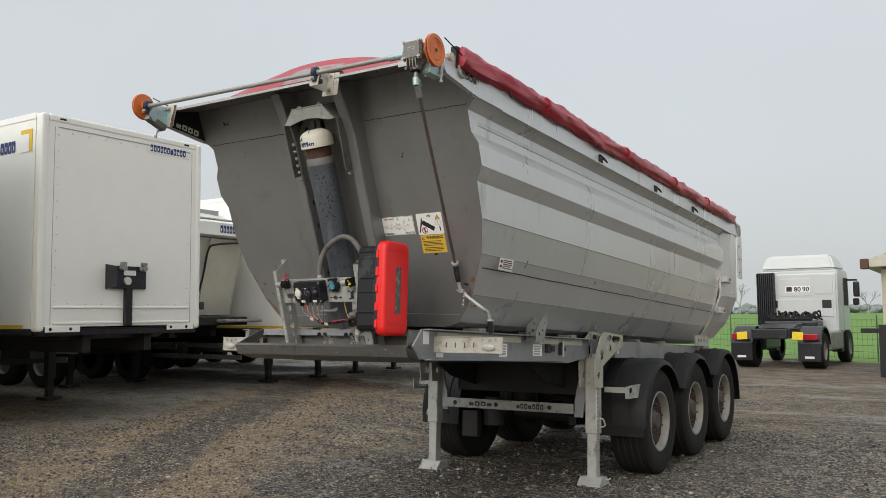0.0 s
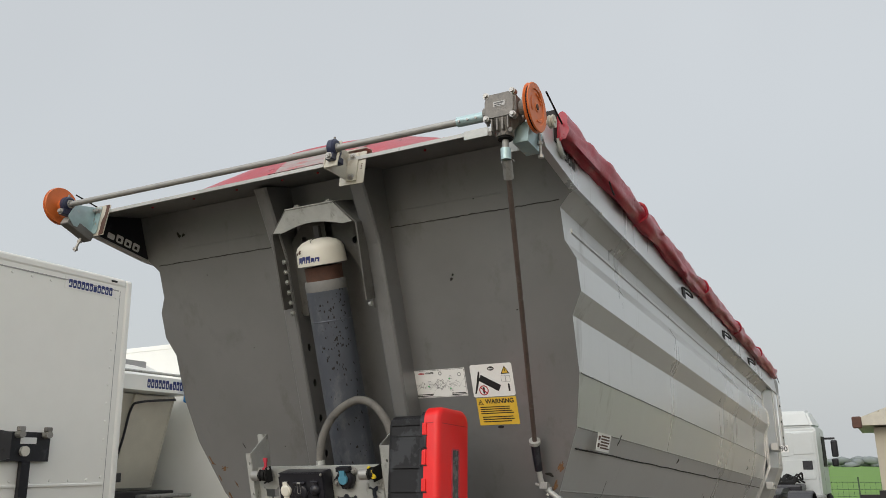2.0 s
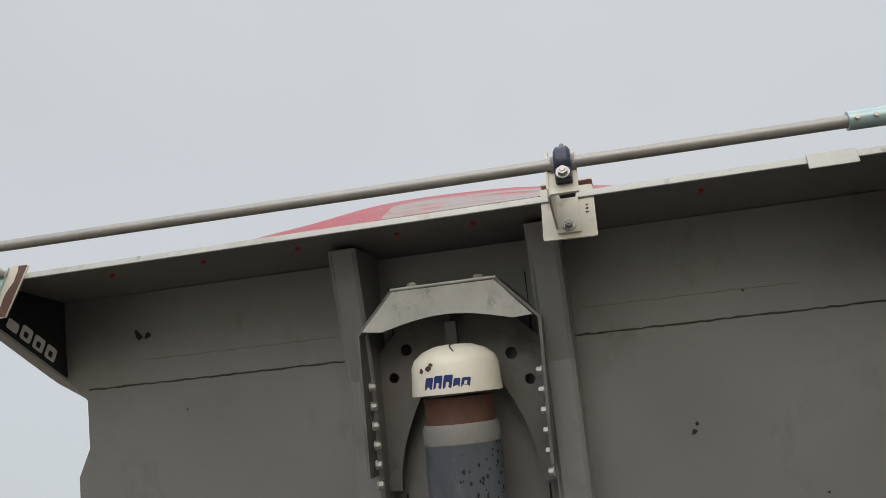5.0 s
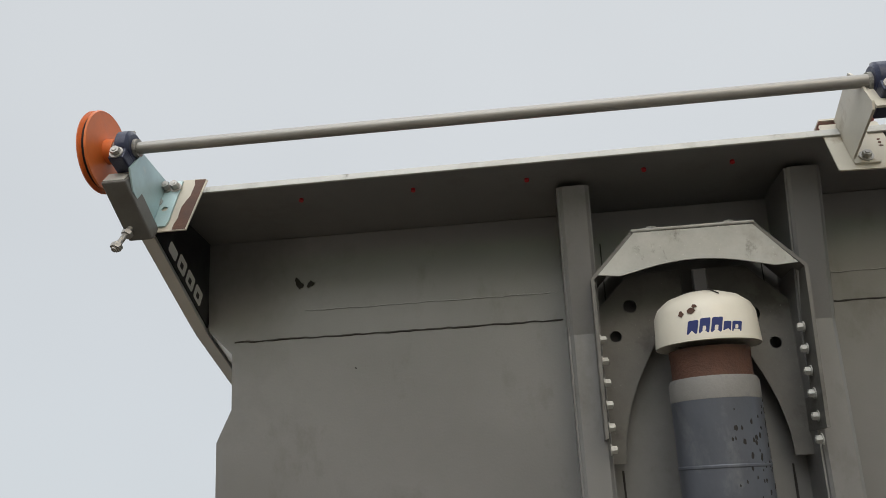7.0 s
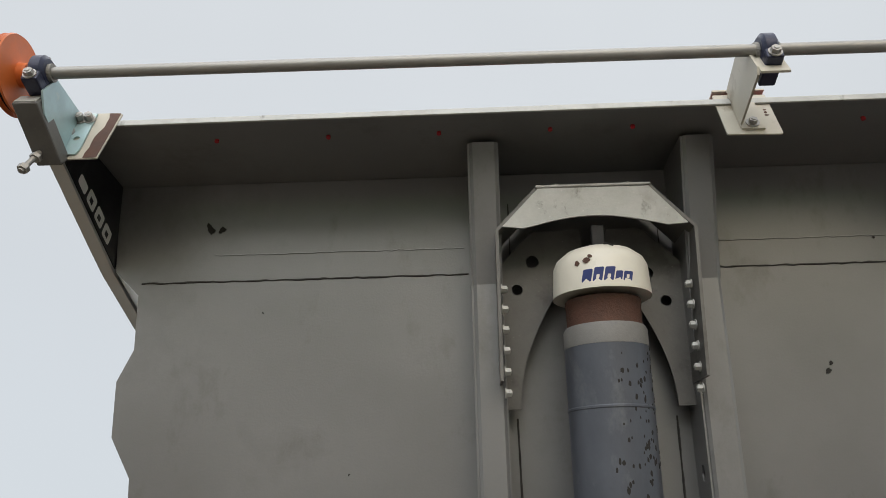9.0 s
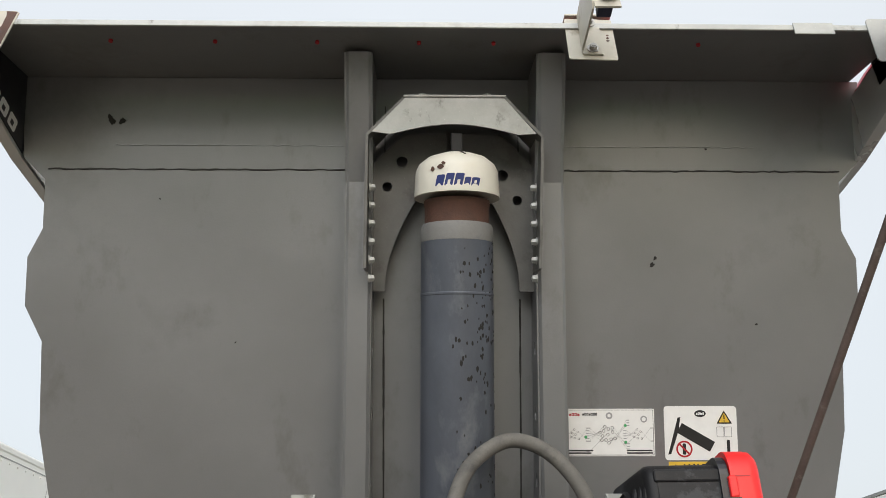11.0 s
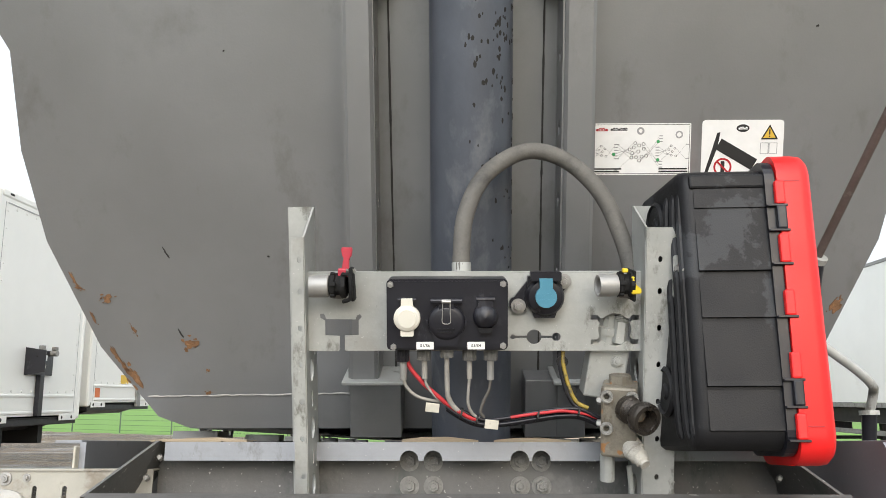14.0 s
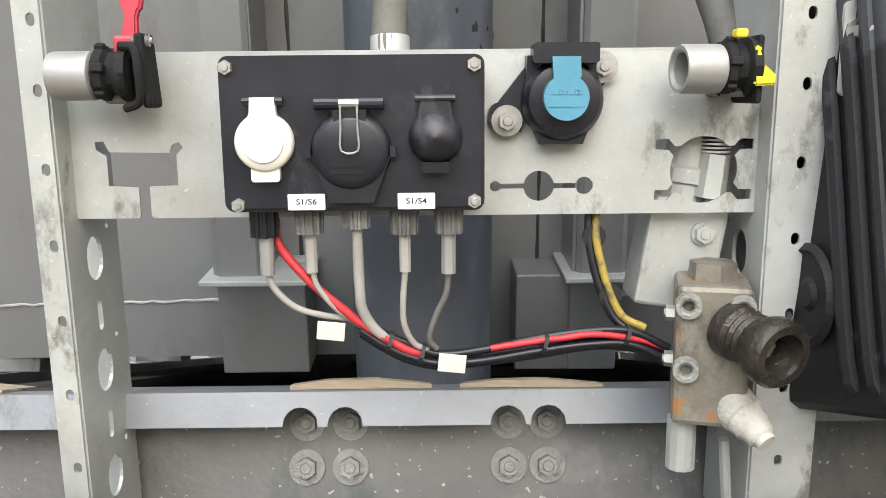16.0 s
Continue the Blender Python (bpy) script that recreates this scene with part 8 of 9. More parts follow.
def box_trailer(x, y0, y1, z0, z1, label, L=13.4, mark=True, sticker=False):
    yc, wy = (y0 + y1) / 2, (y1 - y0) / 2
    g = height(x - 3.0, yc)
    tr = thing("box_trailer", label, "trailer", pose(x, yc, 0), "row of parked white trailers")
    fp = part("front_panel", box(B(), (-0.05, -wy + 0.10, z0 + 0.02), (0.0, wy - 0.10, z1 - 0.10), None, 0.004), "white", tr, "white riveted front panel")
    for sg in (1, -1):
        part("corner_post", box(B(), (-0.14, sg * wy - 0.11 if sg > 0 else sg * wy, z0 - 0.04), (0.012, sg * wy if sg > 0 else sg * wy + 0.11, z1), None, 0.035), "white", tr)
        part("side_wall", box(B(), (-L, sg * (wy - 0.03), z0), (-0.14, sg * wy - sg * 0.004, z1 - 0.03), None, 0.003), "white", tr)
        part("roof_rail", box(B(), (-L, sg * (wy - 0.08), z1 - 0.08), (-0.13, sg * (wy + 0.008), z1 + 0.006), None, 0.01), "white", tr)
        part("side_stripe", box(B(), (-L, sg * (wy - 0.001), z0 + 0.0), (-0.3, sg * (wy + 0.004), z0 + 0.05)), "yellow", tr)
        part("floor_rail", box(B(), (-L, sg * (wy - 0.06), z0 - 0.08), (-0.12, sg * (wy + 0.003), z0 - 0.002), None, 0.005), "beam", tr)
        bm = B()
        for k in range(60):
            rod(bm, (-0.3 - 0.2 * k, sg * (wy + 0.003), z1 - 0.15), (-0.3 - 0.2 * k, sg * (wy + 0.006), z1 - 0.15), 0.012, seg=6)
        tagged(part("rivet_row", bm, "white", tr), kind="stuff")
        part("marker_lamp", box(B(), (-0.004, sg * (wy - 0.30) - 0.05, z1 - 0.065), (0.016, sg * (wy - 0.30) + 0.05, z1 - 0.035), None, 0.012), "beam", tr)
    part("head_rail", box(B(), (-0.14, -wy + 0.10, z1 - 0.11), (0.008, wy - 0.10, z1 + 0.004), None, 0.03), "white", tr)
    part("roof", box(B(), (-L, -wy + 0.05, z1 - 0.02), (-0.10, wy - 0.05, z1 + 0.002)), "white", tr)
    part("rear_wall", box(B(), (-L - 0.04, -wy, z0), (-L, wy, z1)), "white", tr)
    part("floor_deck", box(B(), (-L, -wy + 0.03, z0 - 0.02), (-0.02, wy - 0.03, z0 + 0.0)), "beam", tr)
    for z in (z0 + 0.26, z0 + 0.05):
        part("panel_ridge", box(B(), (-0.002, -wy + 0.22, z), (0.014, wy - 0.22, z + 0.035), None, 0.008), "white", fp)
    part("panel_line", box(B(), (-0.002, -wy + 0.24, z1 - 0.17), (0.005, wy - 0.22, z1 - 0.155)), "inkgrey", fp)
    for sg in (1, -1):
        part("panel_line", box(B(), (-0.002, sg * (wy - 0.19) - 0.003, z0 + 0.05), (0.003, sg * (wy - 0.19) + 0.003, z1 - 0.16)), "inkgrey", fp)
    bm = B()
    n = 11
    for sg in (1, -1):
        for k in range(n):
            z = z0 + 0.36 + (z1 - z0 - 0.62) * k / (n - 1)
            lathe(bm, [(0.018, 0.0), (0.014, 0.008), (0.0, 0.010)], Matrix.Translation((0.0, sg * (wy - 0.25), z)) @ pose(0, 0, 0, 0, 90), 8)
    for k in range(8):
        for z in (z0 + 0.33, z1 - 0.21):
            lathe(bm, [(0.018, 0.0), (0.014, 0.008), (0.0, 0.010)], Matrix.Translation((0.0, -wy + 0.45 + (2 * wy - 0.9) * k / 7, z)) @ pose(0, 0, 0, 0, 90), 8)
    each("rivet", bm, "white", fp)
    for y in (-wy + 0.12, wy - 0.62):
        pl_ = part("lower_plate", box(B(), (0.0, y, z0 - 0.05), (0.012, y + 0.50, z0 + 0.03), None, 0.004), "white", tr)
        for dy in (0.07, 0.36):
            bm = B()
            rod(bm, (0.012, y + dy, z0 - 0.01), (0.016, y + dy, z0 - 0.01), 0.022, seg=10)
            part("plate_bolt", bm, "beam", pl_)
    if mark:
        part("mark_plate", box(B(), (0.0, wy - 1.02, z1 - 0.265), (0.004, wy - 0.26, z1 - 0.12)), "paper", fp)
        glyphs(fp, frame_at((0.0045, wy - 0.64, z1 - 0.195), (0, 1, 0), (0, 0, 1)), 0.66, 0.10, 11, "navy", "maker_mark", 5, 0.002)
        glyphs(tr, frame_at((-1.08, -wy - 0.001, z1 - 0.40), (1, 0, 0), (0, 0, 1)), 1.0, 0.16, 11, "navy", "maker_mark", 5, 0.003)
        part("reflector", box(B(), (-0.46, -wy - 0.003, z1 - 0.50), (-0.20, -wy + 0.0, z1 - 0.20)), "yellow", tr)
        part("data_plate", box(B(), (-0.50, -wy - 0.005, z1 - 0.50), (-0.27, -wy - 0.002, z1 - 0.26)), "paper", tr)
    if sticker:
        part("yellow_sticker", box(B(), (0.0, -0.1, z0 + 0.32), (0.004, 0.22, z0 + 0.46)), "yellow", fp)
        part("orange_sticker", box(B(), (0.0, -wy + 0.25, z0 + 0.1), (0.004, -wy + 0.42, z0 + 0.24)), "orange", fp)
        part("door_bar", box(B(), (0.0, wy - 0.75, z0 - 0.05), (0.04, wy - 0.60, z1 - 0.1)), "galv_dark", tr)
    else:
        air_panel(tr, 0.0, -0.0, z0 + 0.70, 0.68)
    under(tr, L, wy, z0, g, 3.0, 3.0 if sticker else 0.15)
    return tr


box_trailer(-6.15, 1.69, 4.36, 1.45, 4.28, "white box trailer with a riveted front and black coupling bracket")
box_trailer(-5.95, -1.57, 1.0, 1.45, 4.2, "white box trailer at the near end of the parked row", mark=False)
box_trailer(-5.42, 7.70, 10.28, 1.34, 4.08, "white box trailer with yellow side stripe behind the white tipper", mark=False)
box_trailer(-5.5, 10.70, 13.30, 1.50, 4.15, "white box trailer with yellow stickers at the row's far end", mark=False, sticker=True)

# white tipper between the box trailers
t3 = thing("white_tipper", "ivory tipper trailer with a sloped front in the row", "trailer", pose(-8.3, 6.25, 0), "row of parked white trailers")
part("front_plate", prism(B(), [(-0.05, 3.10), (-0.46, 1.62), (-0.50, 1.62), (-0.09, 3.10)], 1, -1.15, 1.15), "white_dirty", t3, "ivory sloped front plate, stained")
bm = B()
prism(bm, [(-1.22, 3.12), (1.22, 3.12), (1.18, 2.55), (0.98, 2.0), (0.74, 1.62), (-0.74, 1.62), (-0.98, 2.0), (-1.18, 2.55)], 0, -7.5, -0.47)
part("body_shell", bm, "white", t3)
for sg in (1, -1):
    part("corner_sheet", prism(B(), [(-0.05, 3.10), (-0.46, 1.62), (-0.75, 1.62), (-0.60, 3.10)], 1, sg * 1.16, sg * 1.19), "white_dirty", t3)
    part("front_rib", prism(B(), [(0.0, 3.10), (-0.40, 1.62), (-0.46, 1.62), (-0.06, 3.10)], 1, sg * 0.28, sg * 0.40), "white_dirty", t3)
part("headboard", box(B(), (-0.60, -1.25, 3.12), (0.30, 1.25, 3.22), None, 0.01), "white", t3)
part("name_rail", box(B(), (0.30, -1.25, 3.12), (0.33, 1.25, 3.36), None, 0.006), "white", t3)
glyphs(t3, frame_at((0.332, 0.62, 3.24), (0, 1, 0), (0, 0, 1)), 0.86, 0.14, 11, "navy", "maker_mark", 5, 0.003)
bm = B()
rod(bm, (0.42, -1.2, 3.40), (0.42, 1.2, 3.40), 0.022, seg=10)
part("winding_shaft", bm, "galv", t3)
bm = B()
rows = []
for v in (-7.0, -4.0, -2.0, -0.6, 0.0, 0.22):
    rows.append([bm.verts.new((v, -1.22 + 2.44 * k / 16, 3.22 + (0.52 if v < -0.3 else 0.40 if v < 0.1 else 0.05) * math.cos(math.pi / 2 * (-1 + k / 8)) ** 0.8 if 0 < k < 16 else 3.22)) for k in range(17)])
for r0, r1 in zip(rows, rows[1:]):
    for k in range(16):
        bm.faces.new((r0[k], r0[k + 1], r1[k + 1], r1[k]))
soft(part("tarp_dome", bm, "white", t3, "pale tarpaulin dome"))
part("print_patch", box(B(), (0.02, -0.5, 3.52), (0.05, 0.4, 3.62)), "inkgrey", t3)
for sg in (1, -1):
    part("blue_pulley_cover", box(B(), (0.30, sg * 1.13 - 0.12, 2.98), (0.50, sg * 1.13 + 0.12, 3.40), None, 0.03), mat("blue_plastic_cover", (0.02, 0.22, 0.62), 0.45, 0, 0.1, 8, 0.02), t3, "bright blue plastic cover")
bm = B()
along(bm, [(0.30, 0.85, 3.02), (0.10, 0.30, 2.96), (-0.02, 0.22, 2.85), (-0.14, 0.20, 2.35), (-0.30, 0.15, 1.8)], 0.02, 8, 6)
part("black_hose", bm, "black", t3)
pnl = part("coupling_panel", box(B(), (-0.02, -0.45, 1.62), (0.02, 0.35, 1.95), pose(-0.1, 0, 0, 0, 0, 0) @ pose(0, 0, 0, 10), 0.01), "galv", t3)
part("socket_box", box(B(), (-0.06, -0.25, 1.72), (0.02, 0.10, 1.86), None, 0.01), "black", pnl)
bm = B()
rod(bm, (-0.05, -0.3, 1.78), (0.0, -0.3, 1.78), 0.05, seg=12)
part("air_coupling", bm, "bolt_dull", pnl)
part("front_beam", box(B(), (-0.55, -1.0, 1.42), (0.25, 1.0, 1.58), None, 0.02), "beam", t3)
part("front_skid", box(B(), (0.10, 0.2, 1.47), (0.5, 1.15, 1.53), None, 0.02), "galv_dark", t3)
under(t3, 8.0, 1.2, 1.55, height(-11, 6.25), 2.8)

# long white trailer beyond the other side
t7 = thing("long_trailer", "long white box trailer with warning sticker parked beyond the tipper", "trailer", pose(8.3, 22.0, 0, 0, 0, 90))
part("side_wall", box(B(), (-13.5, -2.55, 1.50), (0.0, 0.0, 4.2), None, 0.01), "white", t7, "plain white side wall")
part("roof_rail", box(B(), (-13.5, -0.05, 4.2), (0.0, 0.012, 4.27), None, 0.01), "galv_dark", t7)
bm = B()
for k in range(80):
    rod(bm, (-0.3 - 0.165 * k, 0.001, 4.12), (-0.3 - 0.165 * k, 0.006, 4.12), 0.014, seg=6)
tagged(part("rivet_row", bm, "white", t7), kind="stuff")
part("floor_rail", box(B(), (-13.5, -0.08, 1.40), (0.0, 0.02, 1.495), None, 0.006), "galv_dark", t7)
part("warning_sticker", box(B(), (-6.9, 0.0, 1.52), (-6.68, 0.004, 1.86)), "yellow", t7)
part("lower_beam", box(B(), (-13.3, -0.5, 1.10), (-0.3, -0.1, 1.39)), "beam", t7)
under(t7, 13.4, 1.2, 1.5, 0.0)
for ob in t7.children:
    if ob.name.split(".")[0] in ("wheel", "landing_leg", "chassis_beam", "side_guard", "tool_box", "coupler_plate", "front_edge", "leg_brace"):
        ob.location.y = -1.28

# ---- tractor unit seen from behind ----
tk = thing("truck_tractor", "white tractor unit with black frame parked at the field's edge", "truck", pose(-0.62, 20.63, 0, 0, 0, -3.5))
bm = B()
prism(bm, [(2.25, 0.95), (2.25, 2.75), (2.32, 2.85), (3.85, 2.85), (4.1, 2.0), (4.15, 0.95)], 0, -1.12, 1.12)
bmesh.ops.bevel(bm, geom=[e for e in bm.edges], offset=0.05, segments=2, affect="EDGES")
cab = part("cab", bm, "truck", tk, "white truck cab")
bm = B()
prism(bm, [(2.28, 2.85), (2.42, 3.30), (3.2, 3.36), (3.75, 3.0), (3.8, 2.85)], 0, -1.08, 1.08)
for v in bm.verts:
    v.co.x *= 1 - 0.16 * max(0, (v.co.z - 2.85) / 0.5)
bmesh.ops.bevel(bm, geom=[e for e in bm.edges], offset=0.06, segments=2, affect="EDGES")
part("roof_spoiler", bm, "truck", tk, "white roof spoiler")
for x0, x1, z0, z1 in ((-0.95, -0.62, 2.10, 2.68), (-0.5, 0.35, 2.05, 2.58), (0.48, 1.0, 2.10, 2.68), (-0.9, 1.0, 1.42, 1.95)):
    part("cab_panel", box(B(), (x0, 2.232, z0), (x1, 2.252, z1), None, 0.008), "truck", cab)
part("speed_plate", box(B(), (-0.36, 2.226, 2.16), (0.36, 2.234, 2.36)), "paper", cab)
for k, tx in enumerate(("", "80", "90")):
    if tx:
        words("lettering", tx, 0.20, frame_at((-0.24 + 0.24 * k, 2.225, 2.19), (1, 0, 0), (0, 0, 1)), "ink", cab, 0.001, bold=0.004)
    else:
        part("worn_mark", box(B(), (-0.32, 2.222, 2.19), (-0.16, 2.226, 2.33)), "ink", cab)
for x in (-0.72, 0.82):
    part("cab_vent", box(B(), (x - 0.13, 2.222, 1.68), (x + 0.13, 2.236, 1.92), None, 0.01), "black", cab)
intake = part("air_intake", box(B(), (-1.16, 2.10, 1.15), (-0.64, 2.21, 2.78), None, 0.01), "black", tk, "black ribbed air intake")
for k in range(9):
    part("intake_rib", box(B(), (-1.16 + 0.06 * k, 2.03, 1.16), (-1.13 + 0.06 * k, 2.098, 2.77), None, 0.006), "black", intake)
part("side_window", box(B(), (1.118, 3.2, 1.75), (1.126, 3.82, 2.60), None, 0.02), "spot", cab)
part("door_seam", box(B(), (1.118, 3.08, 1.0), (1.124, 3.10, 2.7)), "inkgrey", cab)
mir = part("mirror_arm", box(B(), (1.1, 3.80, 2.52), (1.42, 3.84, 2.58)), "black", tk)
part("mirror", box(B(), (1.30, 3.72, 2.02), (1.48, 3.84, 2.5), None, 0.04), "black", mir)
part("mirror_lower", box(B(), (1.28, 3.72, 1.76), (1.46, 3.84, 1.98), None, 0.04), "black", mir)
for x in (-0.45, 0.45):
    part("frame_rail", box(B(), (x - 0.05, -1.1, 0.85), (x + 0.05, 4.2, 1.10)), "black", tk)
bm = B()
box(bm, (-0.46, -1.16, 0.84), (0.46, -1.10, 1.10), None, 0.02)
rear = part("rear_beam", bm, "black", tk)
for k in range(5):
    bm = B()
    rod(bm, (-0.28 + 0.14 * k, -1.165, 0.97), (-0.28 + 0.14 * k, -1.16, 0.97), 0.04, seg=12)
    part("beam_hole", bm, "spot", rear)
for sg in (1, -1):
    part("yellow_board", box(B(), (sg * 0.66 - 0.14, -1.21, 0.87), (sg * 0.66 + 0.14, -1.18, 1.08), pose(0, 0, 0, 0, 4 * sg, 0), 0.01), "yellow_b", tk, "yellow warning board")
    bm = B()
    secs = []
    for k in range(15):
        a = radians(-98 + 180 * k / 14)
        secs.append([bm.verts.new((sg * xx, 0.62 * math.sin(a), 0.56 + rr * math.cos(a))) for xx, rr in ((0.62, 0.62), (1.18, 0.62), (1.20, 0.58), (1.18, 0.60), (0.62, 0.60))])
    for s0, s1 in zip(secs, secs[1:]):
        for i in range(5):
            bm.faces.new((s0[i], s0[(i + 1) % 5], s1[(i + 1) % 5], s1[i]))
    part("mudguard", bm, "black", tk)
    part("rear_flap", box(B(), (sg * 0.90 - 0.29, -0.68, 0.22), (sg * 0.90 + 0.29, -0.64, 0.72), None, 0.01), "black", tk)
    part("flap_mark", box(B(), (sg * 0.90 - 0.12, -0.686, 0.30), (sg * 0.90 + 0.12, -0.681, 0.36)), "paper", tk)
    part("tail_lamp", box(B(), (sg * 0.92 - 0.22, -0.74, 0.80), (sg * 0.92 + 0.22, -0.66, 0.97), None, 0.02), "lamp_red", tk, "red tail lamp")
    wheel_simple(tk, Matrix.Translation((sg * 0.90, 0.0, 0.50)) @ pose(0, 0, 0, 0, 90 * sg), 0.5, 0.56)
    wheel_simple(tk, Matrix.Translation((sg * 1.02, 3.65, 0.50)) @ pose(0, 0, 0, 0, 90 * sg), 0.5, 0.32)
    part("side_tank", box(B(), (sg * 0.90 - 0.27, 0.85, 0.45), (sg * 0.90 + 0.27, 2.6, 1.0), None, 0.06), "galv_dark" if sg > 0 else "black", tk)
    part("cab_step", box(B(), (sg * 0.95 - 0.15, 2.7, 0.35), (sg * 0.95 + 0.15, 3.1, 1.0), None, 0.03), "black", tk)
bm = B()
prism(bm, [(-0.5, 1.12), (-0.1, 1.22), (0.9, 1.24), (1.0, 1.12)], 0, -0.48, 0.48)
part("fifth_wheel", bm, "black", tk)
bm = B()
rr = random.Random(8)
for k in range(34):
    x = -0.7 + 1.4 * k / 33
    along(bm, [(x, 2.1, 1.42 + rr.uniform(-0.1, 0.1)), (x + rr.uniform(-0.1, 0.1), 1.7, 1.5 + rr.uniform(-0.1, 0.1)), (x * 0.8, 1.35, 1.35), (x * 0.6, 1.5, 1.12)], 0.026, 6, 4)
tagged(part("suzi_coil", bm, "rubber", tk), kind="stuff")
part("rear_deck", box(B(), (-0.75, 1.15, 1.12), (0.75, 2.0, 1.30), None, 0.05), "black", tk)

# ---- beige shed ----
shed = thing("beige_shed", "low beige rendered shed with a pale eave", "shed", pose(2.15, 18.6, 0))
part("wall", box(B(), (0.0, 0.0, 0.0), (4.2, 5.0, 2.62)), "render_wall", shed)
bm = B()
prism(bm, [(-0.35, 2.66), (-0.35, 2.80), (0.6, 3.15), (4.6, 3.15), (4.6, 2.66)], 1, -0.4, 5.3)
part("roof", bm, "tan", shed)
part("gutter_end", box(B(), (-0.42, -0.45, 2.60), (-0.22, -0.30, 2.86), None, 0.03), "rust", shed)
gate = thing("tow_bar", "dark steel drawbar on a stand beside the shed", "drawbar", pose(2.15, 18.0, 0))
part("stand", box(B(), (-0.06, -0.06, 0.0), (0.12, 0.06, 1.25), None, 0.01), "beam", gate)
part("bar", box(B(), (-0.45, -0.05, 1.05), (0.6, 0.05, 1.16), None, 0.01), "beam", gate)

# ---- wire fence along the field ----
fence = thing("wire_fence", "green wire mesh fence along the field", "fence", pose(0, 0, 0))
fx0, fx1 = -26.0, 9.0
post0 = None
k = 0
x = fx0
fm = mat("green_fence_wire", (0.06, 0.10, 0.06), 0.6, 0.1, 0.1, 10, 0)
pole = mat("dark_fence_post", (0.09, 0.13, 0.085), 0.6, 0.1, 0.1, 10, 0)
while x < fx1:
    y = field_edge(x) + 0.6
    bm = B()
    box(bm, (x - 0.02, y - 0.02, height(x, y) - 0.02), (x + 0.02, y + 0.02, height(x, y) + 1.45))
    part("fence_post", bm, pole, fence)
    x += 2.5
bm = B()
n = 0
for q in [fx0 + 2.5 * i for i in range(14)]:
    ya, yb = field_edge(q) + 0.6, field_edge(q + 2.5) + 0.6
    for z in (0.1, 0.3, 0.5, 0.7, 0.9, 1.1, 1.3):
        rod(bm, (q, ya, z + height(q, ya)), (q + 2.5, yb, z + height(q + 2.5, yb)), 0.005, seg=4)
    if q > -12:
        for j in range(17):
            t = j / 17
            rod(bm, (q + 2.5 * t, ya + (yb - ya) * t, 0.08 + height(q, ya)), (q + 2.5 * t, ya + (yb - ya) * t, 1.32 + height(q, ya)), 0.003, seg=4)
tagged(part("mesh_wire", bm, fm, fence), kind="stuff")

# ---- far hedges and bare trees, haze put into their pale colours ----
hz = mat("haze_tinted_woods", (0.22, 0.25, 0.25), 0.95, 0, 0.08, 0.02, 0)
bm = B()
rr = random.Random(3)
for k in range(1100):
    a = radians(rr.uniform(-8, 62))
    d = rr.uniform(420, 560)
    c = Vector((-d * math.sin(a), d * math.cos(a), rr.uniform(0.5, 3.6)))
    g = bmesh.ops.create_icosphere(bm, subdivisions=1, radius=rr.uniform(0.9, 2.6), matrix=Matrix.Translation(c) @ Matrix.Diagonal((1.6, 1, rr.uniform(0.5, 1.0), 1)))
    for v in g["verts"]:
        v.co += Vector((rr.uniform(-0.7, 0.7), 0, rr.uniform(-0.7, 0.7)))
tagged(soft(part("far_woods", bm, hz), 180), "far hedges and woods, paled to stand for haze", "woods", kind="stuff")


def bare_tree(x, y, h, seed):
    """A leafless tree: tapered trunk, limbs that fork, fine twigs."""
    rr = random.Random(seed)
    t = thing("bare_tree", "leafless tree standing far off, paled to stand for haze", "tree", pose(x, y, 0), "far bare trees")
    bm = B()
    tw = B()

    def limb(p, d, ln, r, depth):
        q = p + d * ln
        rod(bm if depth < 2 else tw, p, q, r, r * 0.6, 5, False)
        if depth < 5:
            for _ in range(3 if depth < 4 else 2):
                nd = (d + Vector((rr.uniform(-0.75, 0.75), rr.uniform(-0.75, 0.75), rr.uniform(-0.1, 0.5)))).normalized()
                limb(q, nd, ln * rr.uniform(0.6, 0.82), r * 0.6, depth + 1)
    limb(Vector((0, 0, 0)), Vector((0, 0, 1)), h * 0.28, h * 0.022, 0)
    bark = M["farbark"]
    part("trunk", bm, bark, t)
    tagged(part("crown", tw, bark, t), kind="stuff")


# bark lightened to grey for the haze; the air itself holds none
M["farbark"] = mat("haze_tinted_bark", (0.30, 0.32, 0.31), 0.9, 0, 0.1, 0.5, 0)
for x, y, h, s in ((-46, 250, 11, 1), (-33, 260, 9, 2), (9.5, 180, 12, 3), (-24, 300, 10, 4), (-60, 280, 12, 5)):
    bare_tree(x, y, h, s)


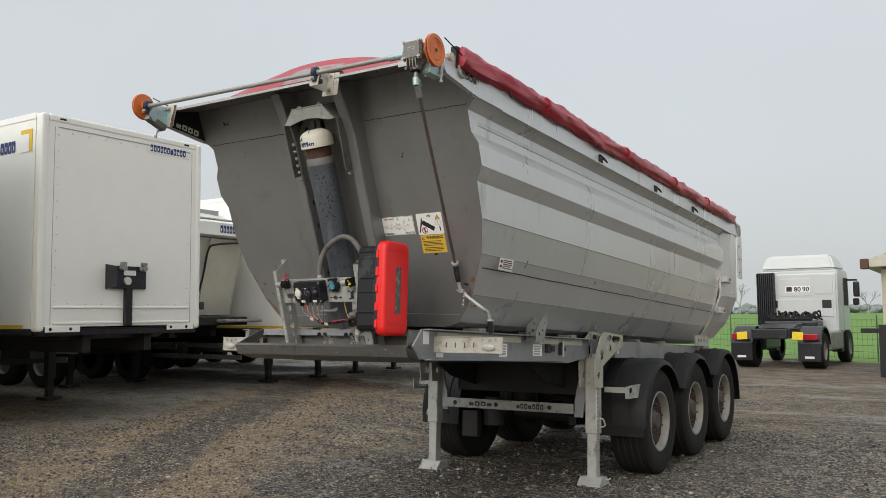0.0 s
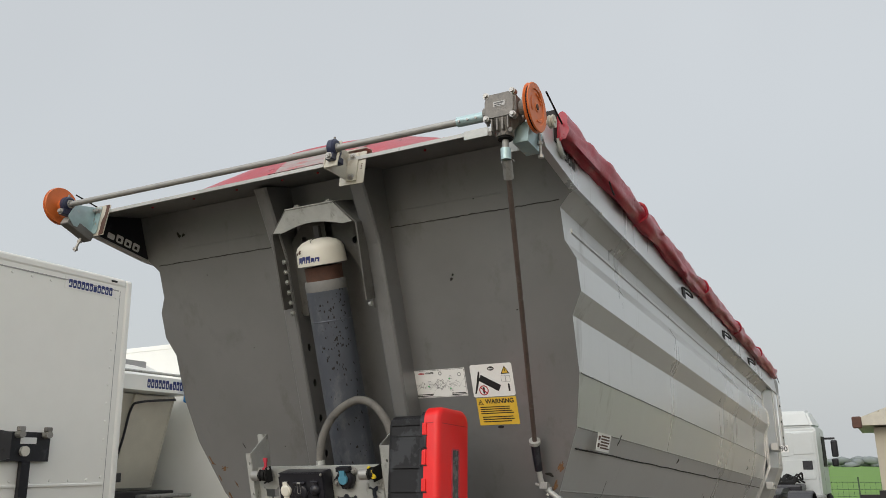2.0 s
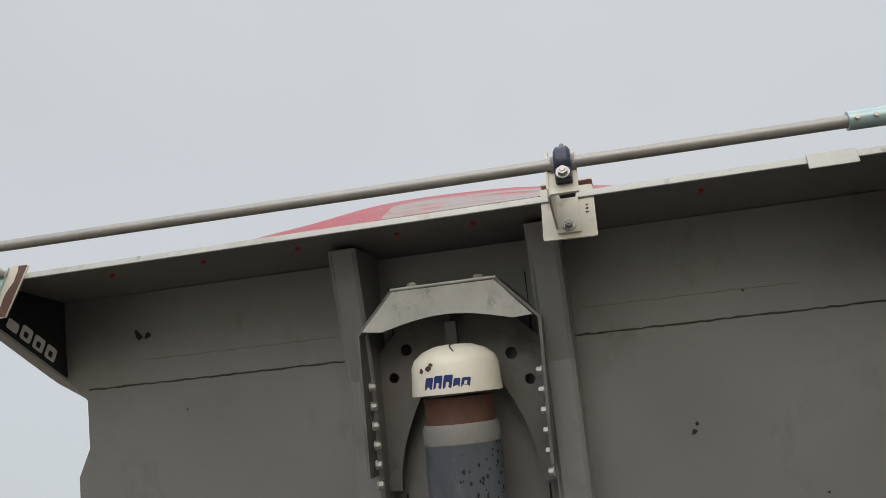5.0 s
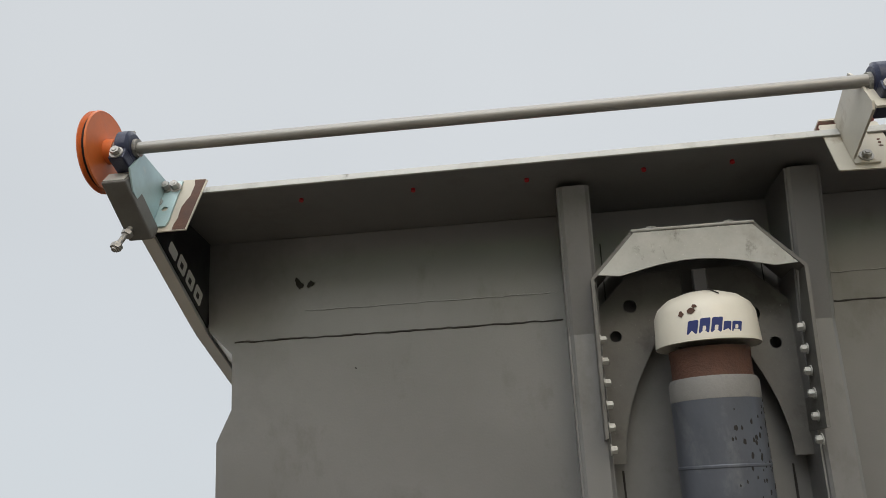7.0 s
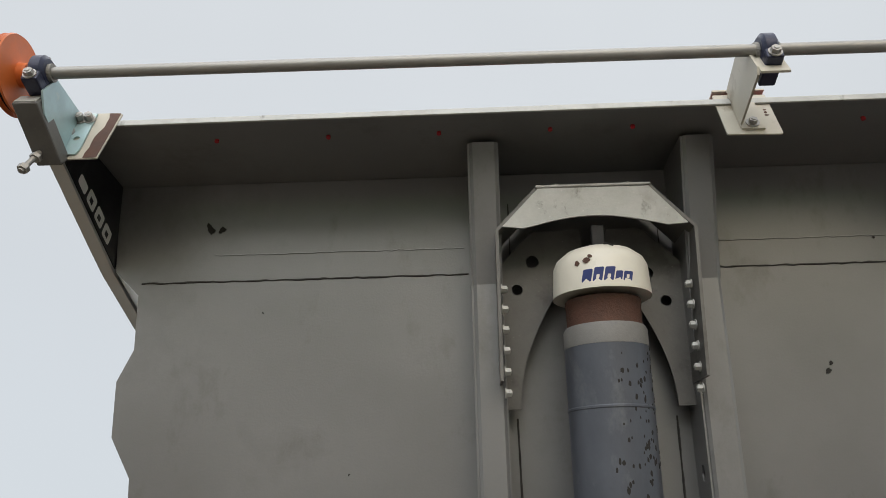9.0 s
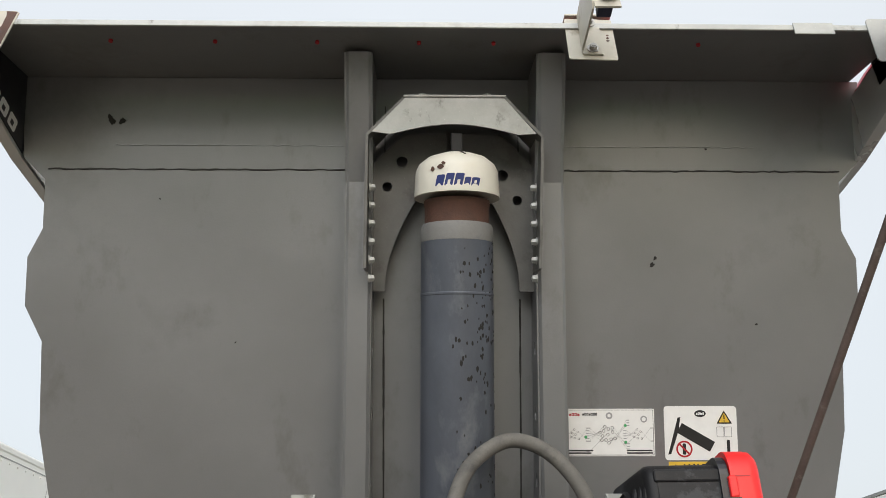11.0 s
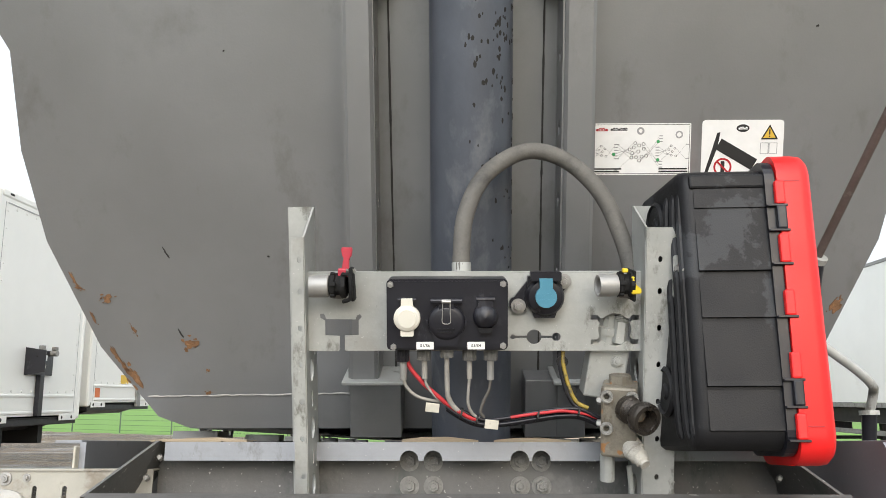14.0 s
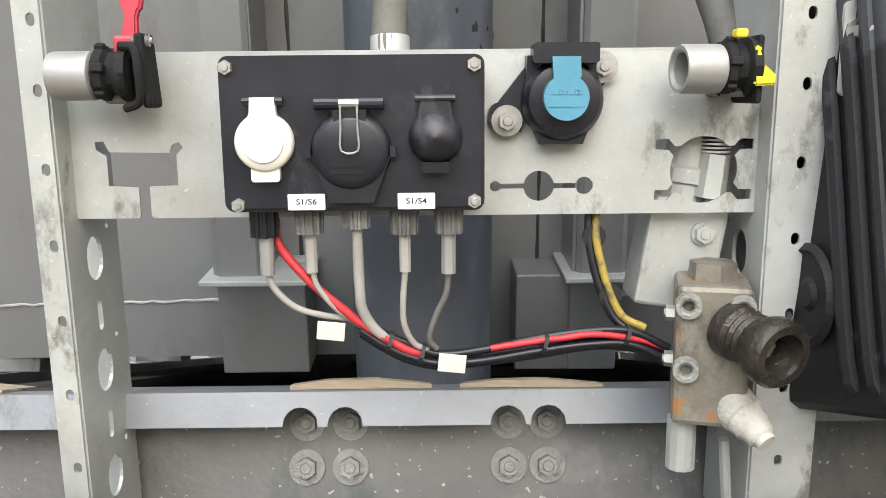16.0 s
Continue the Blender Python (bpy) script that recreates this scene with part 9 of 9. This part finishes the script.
# ---- loose stones on the yard ----
def stones(count, x0, x1, y0, y1, lo, hi, seed):
    """Small broken stones, half sunk, in one mesh."""
    rng = np.random.default_rng(seed)
    base = np.array([(1, 0, 0), (0, 1, 0), (-1, 0, 0), (0, -1, 0), (0, 0, 1), (0.6, 0.6, 0.6), (-0.6, -0.5, 0.55), (0, 0, -0.6)], float)
    tri = np.array([(0, 1, 5), (1, 4, 5), (4, 0, 5), (2, 3, 6), (3, 4, 6), (4, 2, 6), (1, 2, 4), (3, 0, 4), (1, 0, 7), (2, 1, 7), (3, 2, 7), (0, 3, 7)])
    vs_, fs_ = [], []
    for k in range(count):
        x, y = rng.uniform(x0, x1), rng.uniform(y0, y1)
        size = lo + (hi - lo) * rng.random() ** 2.5
        a, sc = rng.uniform(0, 6.28), rng.uniform(0.6, 1.3, 3) * size
        p = base * sc * rng.uniform(0.8, 1.2, base.shape)
        c, s = math.cos(a), math.sin(a)
        q = np.column_stack((p[:, 0] * c - p[:, 1] * s + x, p[:, 0] * s + p[:, 1] * c + y, p[:, 2] * 0.7 + height(x, y) + size * 0.15))
        vs_.append(q)
        fs_.append(tri + 8 * k)
    me = bpy.data.meshes.new("loose_stones")
    me.from_pydata(np.concatenate(vs_).tolist(), [], np.concatenate(fs_).tolist())
    m = mat("broken_stone", (0.12, 0.115, 0.105), 0.7, 0, 0.3, 9, 0.2, 90)
    n, l = m.node_tree.nodes, m.node_tree.links
    geo, rp = n.new("ShaderNodeNewGeometry"), n.new("ShaderNodeValToRGB")
    el = rp.color_ramp.elements
    el[0].color, el[1].color = (0.016, 0.015, 0.014, 1), (0.44, 0.40, 0.34, 1)
    el.new(0.5).color = (0.075, 0.068, 0.06, 1)
    el.new(0.85).color = (0.2, 0.175, 0.14, 1)
    l.new(geo.outputs["Random Per Island"], rp.inputs[0])
    l.new(rp.outputs[0], n["Principled BSDF"].inputs["Base Color"])
    me.materials.append(m)
    return tagged(new("loose_stones", me), "loose grey and brown stones scattered over the yard", "gravel", kind="stuff")


stones(30000, -6.0, 4.2, -3.2, 7.5, 0.006, 0.024, 5)
